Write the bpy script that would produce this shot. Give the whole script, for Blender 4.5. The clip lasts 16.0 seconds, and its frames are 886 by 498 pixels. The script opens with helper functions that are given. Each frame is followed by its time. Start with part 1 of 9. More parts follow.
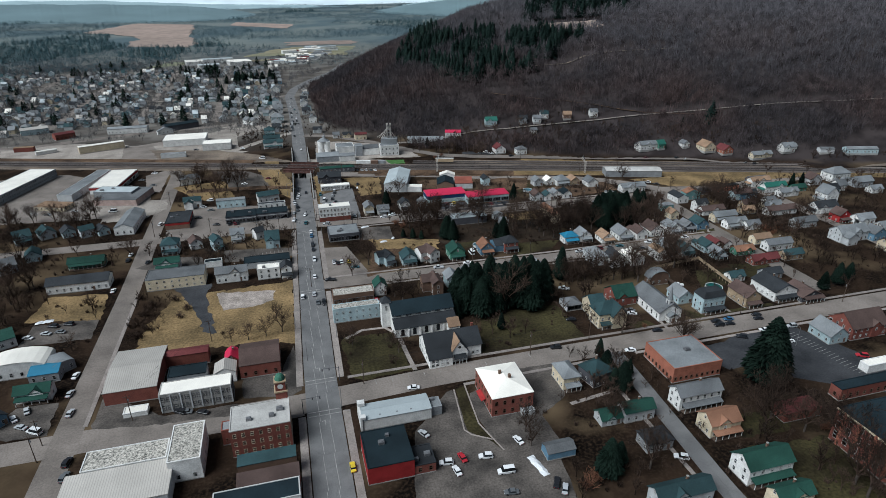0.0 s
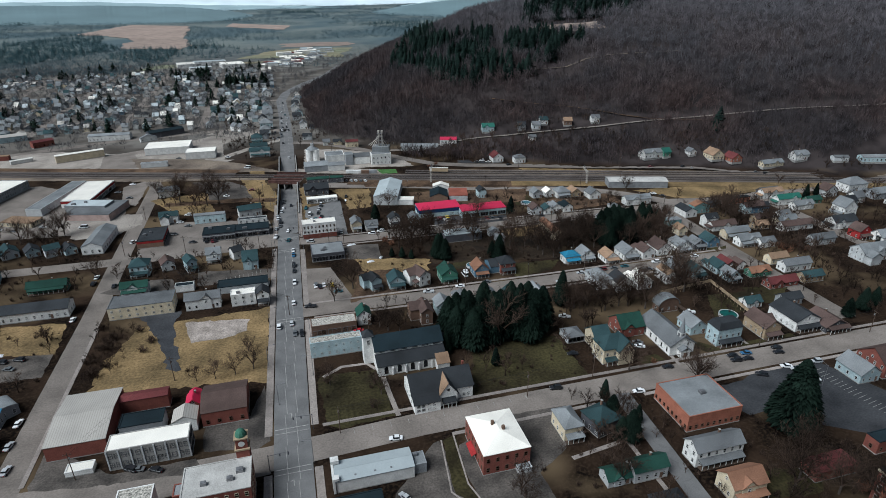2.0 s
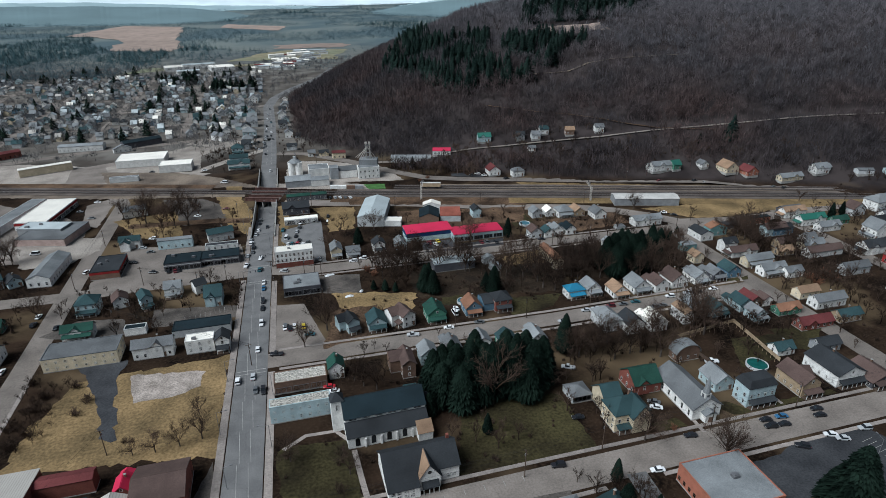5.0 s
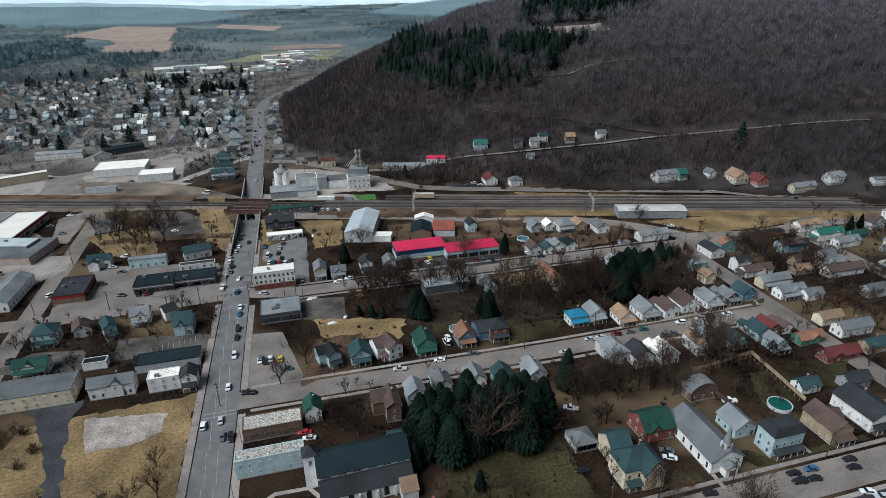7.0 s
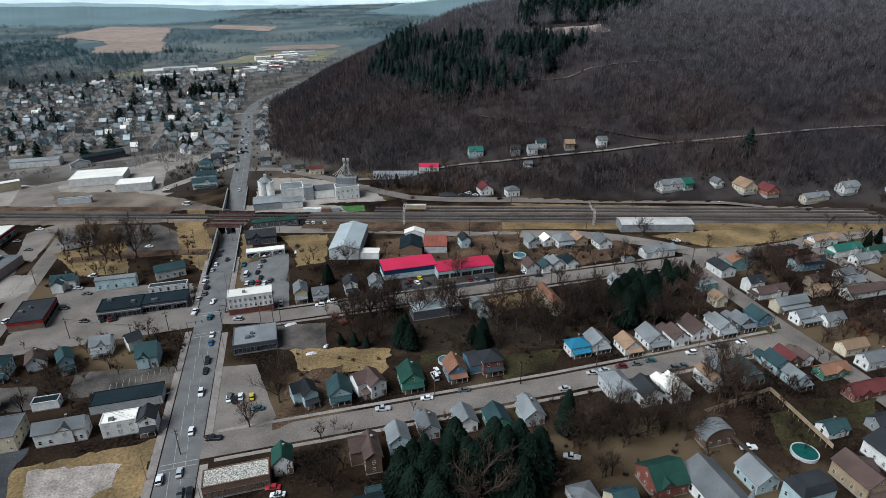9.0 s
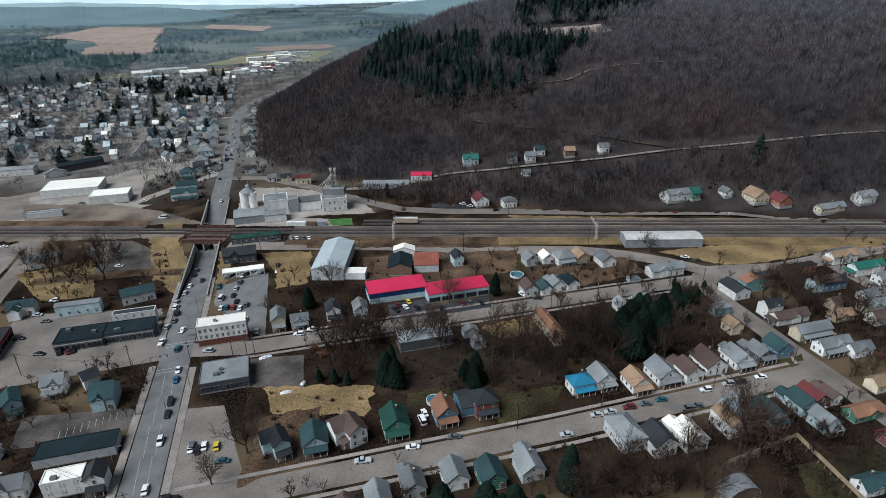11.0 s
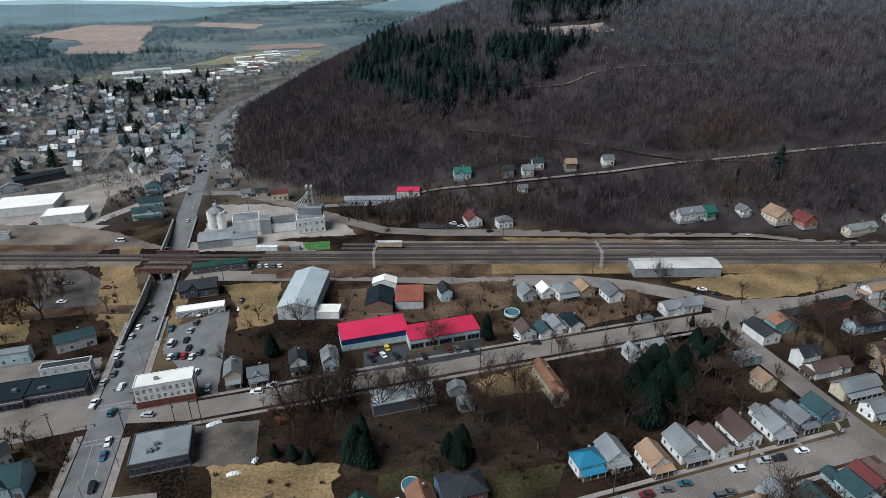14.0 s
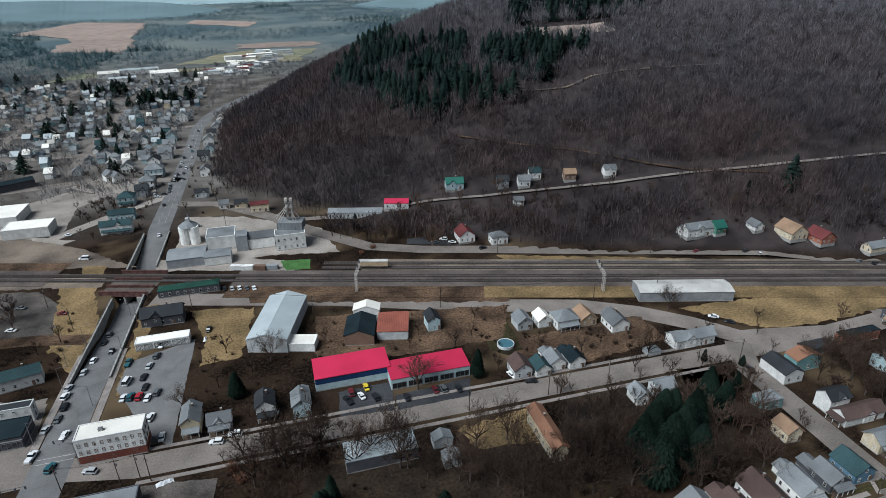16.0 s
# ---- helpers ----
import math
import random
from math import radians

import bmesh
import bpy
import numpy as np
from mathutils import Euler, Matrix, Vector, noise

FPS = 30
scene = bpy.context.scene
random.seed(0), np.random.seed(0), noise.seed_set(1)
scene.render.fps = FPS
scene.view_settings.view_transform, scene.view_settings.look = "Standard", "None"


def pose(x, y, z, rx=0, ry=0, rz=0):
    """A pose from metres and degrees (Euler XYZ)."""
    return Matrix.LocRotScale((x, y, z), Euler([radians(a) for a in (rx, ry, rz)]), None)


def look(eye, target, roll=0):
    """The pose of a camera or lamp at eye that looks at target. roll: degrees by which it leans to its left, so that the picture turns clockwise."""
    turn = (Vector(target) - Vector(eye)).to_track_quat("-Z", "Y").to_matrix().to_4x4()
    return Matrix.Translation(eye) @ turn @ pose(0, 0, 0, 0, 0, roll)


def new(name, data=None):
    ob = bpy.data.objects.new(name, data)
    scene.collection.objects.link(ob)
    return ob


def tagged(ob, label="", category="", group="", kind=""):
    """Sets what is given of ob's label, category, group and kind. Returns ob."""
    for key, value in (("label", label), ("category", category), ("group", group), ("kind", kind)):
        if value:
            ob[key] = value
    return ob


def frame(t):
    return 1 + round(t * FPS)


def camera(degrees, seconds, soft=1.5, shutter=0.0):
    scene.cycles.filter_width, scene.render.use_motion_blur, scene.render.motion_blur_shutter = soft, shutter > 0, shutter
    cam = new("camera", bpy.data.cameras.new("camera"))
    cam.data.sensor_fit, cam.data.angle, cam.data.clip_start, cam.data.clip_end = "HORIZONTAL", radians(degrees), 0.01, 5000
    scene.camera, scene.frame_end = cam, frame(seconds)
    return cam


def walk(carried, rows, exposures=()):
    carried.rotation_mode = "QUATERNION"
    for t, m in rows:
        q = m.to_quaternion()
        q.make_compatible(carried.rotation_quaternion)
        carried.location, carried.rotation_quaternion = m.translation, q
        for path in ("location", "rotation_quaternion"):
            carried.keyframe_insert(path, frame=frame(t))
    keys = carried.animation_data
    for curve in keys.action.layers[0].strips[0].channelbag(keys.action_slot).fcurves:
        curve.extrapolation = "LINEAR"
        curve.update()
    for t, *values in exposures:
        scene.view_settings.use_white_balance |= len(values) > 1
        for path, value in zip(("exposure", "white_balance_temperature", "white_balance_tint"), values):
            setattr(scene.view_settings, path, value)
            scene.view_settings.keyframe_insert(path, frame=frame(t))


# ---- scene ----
cam = camera(74.0, 16.0, soft=0.75)
PATH = [
    (0, (-0.066, -0.051, 140.434), (0.418, 1.704, 139.606), -0.1),
    (0.5, (2.872, 6.076, 140.381), (3.357, 7.831, 139.553), -0.1),
    (1, (5.88, 12.271, 140.359), (6.366, 14.026, 139.532), -0.1),
    (1.5, (8.887, 18.466, 140.392), (9.371, 20.221, 139.565), -0.1),
    (2, (11.884, 24.641, 140.324), (12.367, 26.397, 139.497), -0.2),
    (2.5, (15.013, 31.122, 140.343), (15.494, 32.878, 139.515), -0.2),
    (3, (17.897, 37.342, 140.322), (18.379, 39.098, 139.494), -0.2),
    (3.5, (20.572, 43.47, 140.516), (21.053, 45.225, 139.688), -0.3),
    (4, (23.257, 49.385, 140.497), (23.737, 51.141, 139.669), -0.3),
    (6.5, (36.094, 78.222, 140.261), (36.577, 79.977, 139.432), -0.4),
    (7, (38.76, 84.116, 140.232), (39.243, 85.87, 139.403), -0.4),
    (7.5, (41.226, 89.511, 140.103), (41.71, 91.266, 139.275), -0.4),
    (8, (43.97, 95.298, 140.072), (44.455, 97.052, 139.242), -0.4),
    (8.5, (46.568, 100.86, 140.055), (47.054, 102.613, 139.225), -0.4),
    (9, (49.245, 106.327, 140.023), (49.732, 108.08, 139.193), -0.4),
    (11.5, (62.665, 136.085, 139.94), (63.155, 137.834, 139.105), -0.6),
    (12, (65.387, 142.28, 139.959), (65.878, 144.029, 139.123), -0.5),
    (12.5, (68.21, 148.486, 139.941), (68.701, 150.235, 139.104), -0.6),
    (13, (71.149, 154.714, 139.848), (71.641, 156.461, 139.009), -0.7),
    (13.5, (74.162, 160.967, 139.787), (74.655, 162.713, 138.946), -0.7),
    (14, (77.304, 167.54, 139.83), (77.797, 169.286, 138.986), -0.7),
    (14.5, (80.208, 173.775, 139.766), (80.702, 175.519, 138.922), -0.6),
    (15, (83.151, 180.02, 139.833), (83.646, 181.763, 138.986), -0.6),
    (15.5, (86.202, 186.184, 139.606), (86.699, 187.926, 138.759), -0.5),
    (16, (89.363, 192.384, 139.662), (89.861, 194.124, 138.811), -0.6),
]
# ---------------------------------------------------------------- world and light
EXPOSURE = [(0, 0.8, 5420, 4), (7, 0.86, 5400, 4), (16, 0.94, 5400, 4)]
walk(cam, [(t, look(eye, target, roll)) for t, eye, target, roll in PATH], EXPOSURE)

SUN_AZ, SUN_EL = 252.0, 50.0  # compass bearing (y is north), height
world = bpy.data.worlds.new("sky")
scene.world = world
world.use_nodes = True
wn = world.node_tree.nodes
sky = wn.new("ShaderNodeTexSky")
sky.sky_type, sky.sun_disc = "NISHITA", False
sky.sun_elevation, sky.sun_rotation = radians(SUN_EL), radians(SUN_AZ)
sky.dust_density, sky.air_density = 4.0, 1.0
soften = wn.new("ShaderNodeMixRGB")
soften.inputs["Fac"].default_value = 0.72
soften.inputs["Color2"].default_value = (6.0, 6.6, 7.4, 1)  # the even overcast
world.node_tree.links.new(sky.outputs[0], soften.inputs["Color1"])
world.node_tree.links.new(soften.outputs[0], wn["Background"].inputs["Color"])
wn["Background"].inputs["Strength"].default_value = 0.014

sun = new("sun", bpy.data.lights.new("sun", "SUN"))
sun.data.energy, sun.data.angle, sun.data.color = 2.6, radians(40), (1.0, 0.93, 0.85)
az, el = radians(SUN_AZ), radians(SUN_EL)
sun.matrix_world = look((math.sin(az) * math.cos(el) * 300, math.cos(az) * math.cos(el) * 300, math.sin(el) * 300), (0, 0, 0))

# ---------------------------------------------------------------- materials
MATS = {}


def mat(name, color, rough=0.85, var=0.25, scale=0.5, fine=6.0, metal=0.0, tint=0.12, second=None, bump=0.15, spec=0.12, cracks=0.0, ribs=0.0):
    """A weathered surface: stains at one scale, grain at another, a shade of its own for every object."""
    if name in MATS:
        return MATS[name]
    m = bpy.data.materials.new(name)
    m.use_nodes = True
    n, l = m.node_tree.nodes, m.node_tree.links
    b = n["Principled BSDF"]
    geo = n.new("ShaderNodeNewGeometry")
    big, small = n.new("ShaderNodeTexNoise"), n.new("ShaderNodeTexNoise")
    for t, s, det in ((big, scale, 4.0), (small, fine, 3.0)):
        t.inputs["Scale"].default_value, t.inputs["Detail"].default_value = s, det
        l.new(geo.outputs["Position"], t.inputs["Vector"])
    ramp = n.new("ShaderNodeMapRange")
    ramp.inputs["From Min"].default_value, ramp.inputs["From Max"].default_value = 0.32, 0.68
    l.new(big.outputs["Fac"], ramp.inputs["Value"])
    two = n.new("ShaderNodeMixRGB")
    dark = second or tuple(c * (1 - var * 1.6) for c in color)
    two.inputs["Color1"].default_value, two.inputs["Color2"].default_value = (*dark, 1), (*color, 1)
    l.new(ramp.outputs["Result"], two.inputs["Fac"])
    grain = n.new("ShaderNodeMapRange")
    grain.inputs["From Min"].default_value, grain.inputs["From Max"].default_value = 0.3, 0.7
    grain.inputs["To Min"].default_value, grain.inputs["To Max"].default_value = 1 - var, 1 + var
    l.new(small.outputs["Fac"], grain.inputs["Value"])
    own = n.new("ShaderNodeObjectInfo")
    shade = n.new("ShaderNodeMapRange")
    shade.inputs["To Min"].default_value, shade.inputs["To Max"].default_value = 1 - tint, 1 + tint
    l.new(own.outputs["Random"], shade.inputs["Value"])
    mul = n.new("ShaderNodeMath")
    mul.operation = "MULTIPLY"
    l.new(grain.outputs["Result"], mul.inputs[0])
    l.new(shade.outputs["Result"], mul.inputs[1])
    out = n.new("ShaderNodeVectorMath")
    out.operation = "SCALE"
    l.new(two.outputs["Color"], out.inputs[0])
    l.new(mul.outputs[0], out.inputs["Scale"])
    last = out.outputs[0]
    if cracks:  # sealed cracks and patches wander over the surface
        bend, cell, edge = n.new("ShaderNodeVectorMath"), n.new("ShaderNodeTexVoronoi"), n.new("ShaderNodeMapRange")
        bend.operation = "MULTIPLY_ADD"
        bend.inputs[1].default_value = (9, 9, 0)
        cell.feature = "DISTANCE_TO_EDGE"
        cell.inputs["Scale"].default_value = cracks
        edge.inputs["From Min"].default_value, edge.inputs["From Max"].default_value = 0.0, 0.022
        edge.inputs["To Min"].default_value = 0.87
        l.new(big.outputs["Color"], bend.inputs[0])
        l.new(geo.outputs["Position"], bend.inputs[2])
        l.new(bend.outputs[0], cell.inputs["Vector"])
        l.new(cell.outputs["Distance"], edge.inputs["Value"])
        cut = n.new("ShaderNodeVectorMath")
        cut.operation = "SCALE"
        l.new(last, cut.inputs[0])
        l.new(edge.outputs["Result"], cut.inputs["Scale"])
        last = cut.outputs[0]
    if ribs:  # standing seams across the slope, their shade painted as dark stripes
        coord, wave, edge = n.new("ShaderNodeTexCoord"), n.new("ShaderNodeTexWave"), n.new("ShaderNodeMapRange")
        wave.inputs["Scale"].default_value, wave.inputs["Distortion"].default_value = ribs, 0.0
        edge.inputs["From Min"].default_value, edge.inputs["From Max"].default_value = 0.0, 0.35
        edge.inputs["To Min"].default_value = 0.75
        l.new(coord.outputs["Object"], wave.inputs["Vector"])
        l.new(wave.outputs["Fac"], edge.inputs["Value"])
        cut = n.new("ShaderNodeVectorMath")
        cut.operation = "SCALE"
        l.new(last, cut.inputs[0])
        l.new(edge.outputs["Result"], cut.inputs["Scale"])
        last = cut.outputs[0]
    l.new(last, b.inputs["Base Color"])
    b.inputs["Roughness"].default_value, b.inputs["Metallic"].default_value = rough, metal
    b.inputs["Specular IOR Level"].default_value = spec
    if bump:
        bp = n.new("ShaderNodeBump")
        bp.inputs["Strength"].default_value, bp.inputs["Distance"].default_value = bump, 0.1
        l.new(small.outputs["Fac"], bp.inputs["Height"])
        l.new(bp.outputs[0], b.inputs["Normal"])
    MATS[name] = m
    return m


def leafy(name, color, dark, scale=0.03):
    """Twigs, needles and leaf litter, with a shade of its own for every piece."""
    m = bpy.data.materials.new(name)
    m.use_nodes = True
    n, l = m.node_tree.nodes, m.node_tree.links
    b = n["Principled BSDF"]
    geo, big = n.new("ShaderNodeNewGeometry"), n.new("ShaderNodeTexNoise")
    big.inputs["Scale"].default_value, big.inputs["Detail"].default_value = scale, 5.0
    l.new(geo.outputs["Position"], big.inputs["Vector"])
    add = n.new("ShaderNodeMath")
    add.operation = "MULTIPLY_ADD"
    add.inputs[1].default_value = 0.7
    l.new(geo.outputs["Random Per Island"], add.inputs[0])
    wide = n.new("ShaderNodeMapRange")
    wide.inputs["From Min"].default_value, wide.inputs["From Max"].default_value = 0.35, 0.65
    wide.inputs["To Min"].default_value, wide.inputs["To Max"].default_value = -0.2, 0.5
    l.new(big.outputs["Fac"], wide.inputs["Value"])
    l.new(wide.outputs["Result"], add.inputs[2])
    mix = n.new("ShaderNodeMixRGB")
    mix.inputs["Color1"].default_value, mix.inputs["Color2"].default_value = (*dark, 1), (*color, 1)
    l.new(add.outputs[0], mix.inputs["Fac"])
    l.new(mix.outputs["Color"], b.inputs["Base Color"])
    b.inputs["Roughness"].default_value, b.inputs["Specular IOR Level"].default_value = 0.95, 0.03
    return m


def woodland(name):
    """Bare winter crowns: each tree of its own shade, in drifts of grey and russet kinds. Haze is put into the colour:
    greyer on the heights.
    """
    m = bpy.data.materials.new(name)
    m.use_nodes = True
    n, l = m.node_tree.nodes, m.node_tree.links
    b = n["Principled BSDF"]
    geo, split = n.new("ShaderNodeNewGeometry"), n.new("ShaderNodeSeparateXYZ")
    l.new(geo.outputs["Position"], split.inputs[0])

    def field(scale, detail, lo, hi, low=0.0, high=1.0):
        t, r = n.new("ShaderNodeTexNoise"), n.new("ShaderNodeMapRange")
        t.inputs["Scale"].default_value, t.inputs["Detail"].default_value = scale, detail
        r.inputs["From Min"].default_value, r.inputs["From Max"].default_value = lo, hi
        r.inputs["To Min"].default_value, r.inputs["To Max"].default_value = low, high
        l.new(geo.outputs["Position"], t.inputs["Vector"])
        l.new(t.outputs["Fac"], r.inputs["Value"])
        return r.outputs["Result"]

    def mix(fac, a, c):
        x = n.new("ShaderNodeMixRGB")
        l.new(fac, x.inputs["Fac"])
        for v, key in ((a, "Color1"), (c, "Color2")):
            if isinstance(v, tuple):
                x.inputs[key].default_value = (*v, 1)
            else:
                l.new(v, x.inputs[key])
        return x.outputs["Color"]

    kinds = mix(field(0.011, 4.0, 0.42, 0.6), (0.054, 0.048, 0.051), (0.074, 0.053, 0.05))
    # haze over the summit, painted as a paler grey by height
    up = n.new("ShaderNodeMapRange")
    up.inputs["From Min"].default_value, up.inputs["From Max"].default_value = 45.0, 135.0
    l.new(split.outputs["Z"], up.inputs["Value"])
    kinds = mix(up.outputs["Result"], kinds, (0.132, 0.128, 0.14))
    tone, own, each = field(0.14, 1.0, 0.3, 0.7, 0.55, 1.45), n.new("ShaderNodeMapRange"), n.new("ShaderNodeMath")
    own.inputs["To Min"].default_value, own.inputs["To Max"].default_value = 0.72, 1.28
    l.new(geo.outputs["Random Per Island"], own.inputs["Value"])
    each.operation = "MULTIPLY"
    l.new(tone, each.inputs[0])
    l.new(own.outputs["Result"], each.inputs[1])
    out = n.new("ShaderNodeVectorMath")
    out.operation = "SCALE"
    l.new(kinds, out.inputs[0])
    l.new(each.outputs[0], out.inputs["Scale"])
    l.new(out.outputs[0], b.inputs["Base Color"])
    b.inputs["Roughness"].default_value, b.inputs["Specular IOR Level"].default_value = 0.95, 0.03
    return m


WALLS = {
    "white": ((0.74, 0.73, 0.7), "white-painted clapboard"),
    "cream": ((0.62, 0.53, 0.38), "cream-painted clapboard"),
    "lgrey": ((0.5, 0.51, 0.51), "light grey clapboard"),
    "grey": ((0.28, 0.29, 0.3), "grey-sided"),
    "dark": ((0.09, 0.09, 0.1), "dark-sided"),
    "blue": ((0.13, 0.22, 0.3), "blue-painted clapboard"),
    "pale": ((0.42, 0.52, 0.54), "pale blue-grey clapboard"),
    "teal": ((0.17, 0.29, 0.29), "teal-painted clapboard"),
    "green": ((0.08, 0.2, 0.14), "green-painted clapboard"),
    "brick": ((0.2, 0.072, 0.055), "red brick"),
    "orange": ((0.33, 0.13, 0.085), "orange-red brick"),
    "tan": ((0.38, 0.29, 0.19), "tan-sided"),
    "brown": ((0.17, 0.11, 0.08), "brown-sided"),
    "stone": ((0.33, 0.32, 0.3), "grey stone"),
    "navy": ((0.02, 0.045, 0.12), "navy-painted"),
    "red": ((0.3, 0.03, 0.03), "red-painted"),
    "pink": ((0.5, 0.38, 0.34), "pale pink masonry"),
}
TOPS = {
    "dgrey": ((0.034, 0.037, 0.041), "dark grey shingled"),
    "grey": ((0.14, 0.145, 0.15), "grey shingled"),
    "lgrey": ((0.215, 0.226, 0.232), "weathered light grey"),
    "steel": ((0.44, 0.41, 0.37), "pale ribbed metal"),
    "zinc": ((0.4, 0.44, 0.45), "pale blue-grey metal"),
    "white": ((0.8, 0.76, 0.68), "white membrane"),
    "offwhite": ((0.46, 0.445, 0.42), "weathered off-white"),
    "black": ((0.014, 0.024, 0.03), "blue-black membrane"),
    "green": ((0.022, 0.062, 0.047), "dark green"),
    "teal": ((0.035, 0.065, 0.07), "blue-green shingled"),
    "brown": ((0.095, 0.065, 0.057), "brown shingled"),
    "tan": ((0.3, 0.2, 0.13), "tan shingled"),
    "orange": ((0.23, 0.12, 0.075), "orange-brown shingled"),
    "red": ((0.45, 0.02, 0.065), "bright red metal"),
    "maroon": ((0.12, 0.035, 0.035), "dark red"),
    "blue": ((0.03, 0.16, 0.26), "bright blue metal"),
    "peeled": ((0.6, 0.59, 0.55), "peeling white"),
    "rust": ((0.3, 0.1, 0.07), "rust-striped metal"),
    "mint": ((0.028, 0.12, 0.09), "bright green metal"),
}
for k, (c, _) in WALLS.items():
    mat("wall_" + k, c, 0.8, 0.16, 0.35, 3.0, tint=0.14, bump=0.1)
for k, (c, _) in TOPS.items():
    shiny = k in ("steel", "zinc", "red", "blue", "white", "mint")
    mat("roof_" + k, c, 0.5 if shiny else 0.9, 0.1 if shiny else 0.22, 0.12, 4.0, spec=0.35 if shiny else 0.15, tint=0.16, bump=0.2, metal=0.0, ribs=0.42 if k in ("steel", "rust") else 0.0)
del MATS["roof_peeled"]
mat("roof_peeled", (0.64, 0.6, 0.53), 0.8, 0.4, 1.9, 9.0, second=(0.08, 0.078, 0.07))
TRIM = mat("trim_paint", (0.55, 0.55, 0.53), 0.6, 0.1)
GLASS = mat("window_glass", (0.018, 0.022, 0.026), 0.12, 0.3, 0.3, spec=0.6, tint=0.4, bump=0)
CONCRETE = mat("concrete", (0.33, 0.32, 0.3), 0.9, 0.2, 0.3, 3.0)
PAVING = mat("pavement_concrete", (0.28, 0.245, 0.222), 0.9, 0.18, 0.25, 2.0)
ASPHALT = mat("asphalt", (0.168, 0.164, 0.162), 0.9, 0.12, 0.12, 2.5, second=(0.118, 0.116, 0.116), cracks=0.09)
DARK_ASPHALT = mat("dark_asphalt", (0.052, 0.053, 0.057), 0.85, 0.25, 0.1, 1.5, second=(0.026, 0.027, 0.03))
OLD_ASPHALT = mat("worn_asphalt", (0.205, 0.178, 0.157), 0.9, 0.16, 0.08, 1.5, second=(0.135, 0.117, 0.103), cracks=0.11)
LOT = mat("lot_asphalt", (0.115, 0.1, 0.088), 0.9, 0.3, 0.1, 1.5, second=(0.038, 0.034, 0.031), cracks=0.16)
GRAVEL = mat("gravel", (0.33, 0.295, 0.26), 0.95, 0.3, 0.07, 1.5, second=(0.2, 0.175, 0.152))
BALLAST = mat("ballast", (0.13, 0.108, 0.094), 0.95, 0.3, 0.05, 2.0, second=(0.06, 0.05, 0.045))
BED = mat("oily_ballast", (0.055, 0.046, 0.043), 0.9, 0.3, 0.1, 2.0)
LAWN = mat("lawn", (0.046, 0.04, 0.017), 0.95, 0.45, 0.06, 1.0, second=(0.014, 0.011, 0.006))
LITTER = mat("leaf_litter", (0.04, 0.028, 0.018), 0.95, 0.45, 0.07, 1.0, second=(0.012, 0.009, 0.007))
DEAD_GRASS = mat("dead_grass", (0.24, 0.165, 0.08), 0.95, 0.35, 0.06, 1.0, second=(0.1, 0.072, 0.036))
GREEN = mat("green_grass", (0.07, 0.15, 0.045), 0.95, 0.25, 0.2, 2.0)
DIRT = mat("bare_dirt", (0.125, 0.08, 0.05), 0.95, 0.5, 0.07, 1.0, second=(0.028, 0.018, 0.012))
RUBBLE = mat("broken_concrete", (0.36, 0.31, 0.275), 0.95, 0.35, 0.2, 1.5, second=(0.19, 0.162, 0.14))
PAINT_LINE = mat("road_paint", (0.36, 0.35, 0.33), 0.8, 0.25, 0.6)
STEEL = mat("dull_steel", (0.28, 0.28, 0.29), 0.5, 0.2, metal=0.6)
RAIL_STEEL = mat("rail_steel", (0.3, 0.27, 0.26), 0.4, 0.2, metal=0.5)
RUSTY = mat("rusty_girder", (0.13, 0.07, 0.06), 0.85, 0.3, 0.4)
TIMBER = mat("pole_timber", (0.09, 0.065, 0.05), 0.9, 0.25, 1.0)
WIRE = mat("black_cable", (0.02, 0.02, 0.02), 0.7, 0.1, bump=0)
TYRE = mat("tyre_rubber", (0.02, 0.02, 0.02), 0.9, 0.1, bump=0)
COVER = mat("pool_cover", (0.012, 0.075, 0.066), 0.6, 0.2, 0.5)
WATER = mat("pool_water", (0.06, 0.13, 0.16), 0.1, 0.1, 0.5, bump=0)
BARK = mat("bark", (0.085, 0.07, 0.06), 0.95, 0.25, 0.8)
TWIG = leafy("bare_twigs", (0.09, 0.062, 0.047), (0.008, 0.006, 0.005))
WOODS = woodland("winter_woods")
# valley woods: blue-grey because distance haze is mixed into the colour
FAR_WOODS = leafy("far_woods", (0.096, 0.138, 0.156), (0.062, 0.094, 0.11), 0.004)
HILL_NEEDLES = leafy("hill_pine_needles", (0.02, 0.034, 0.028), (0.004, 0.009, 0.008), 0.03)
NEEDLES = leafy("spruce_needles", (0.014, 0.025, 0.018), (0.002, 0.004, 0.003), 0.1)
# twigs of the far town, paled in the colour for haze
FAR_TWIG = leafy("hazed_twigs", (0.15, 0.145, 0.145), (0.075, 0.074, 0.078), 0.02)
RED_TWIG = leafy("russet_twigs", (0.2, 0.1, 0.06), (0.09, 0.045, 0.03), 0.1)


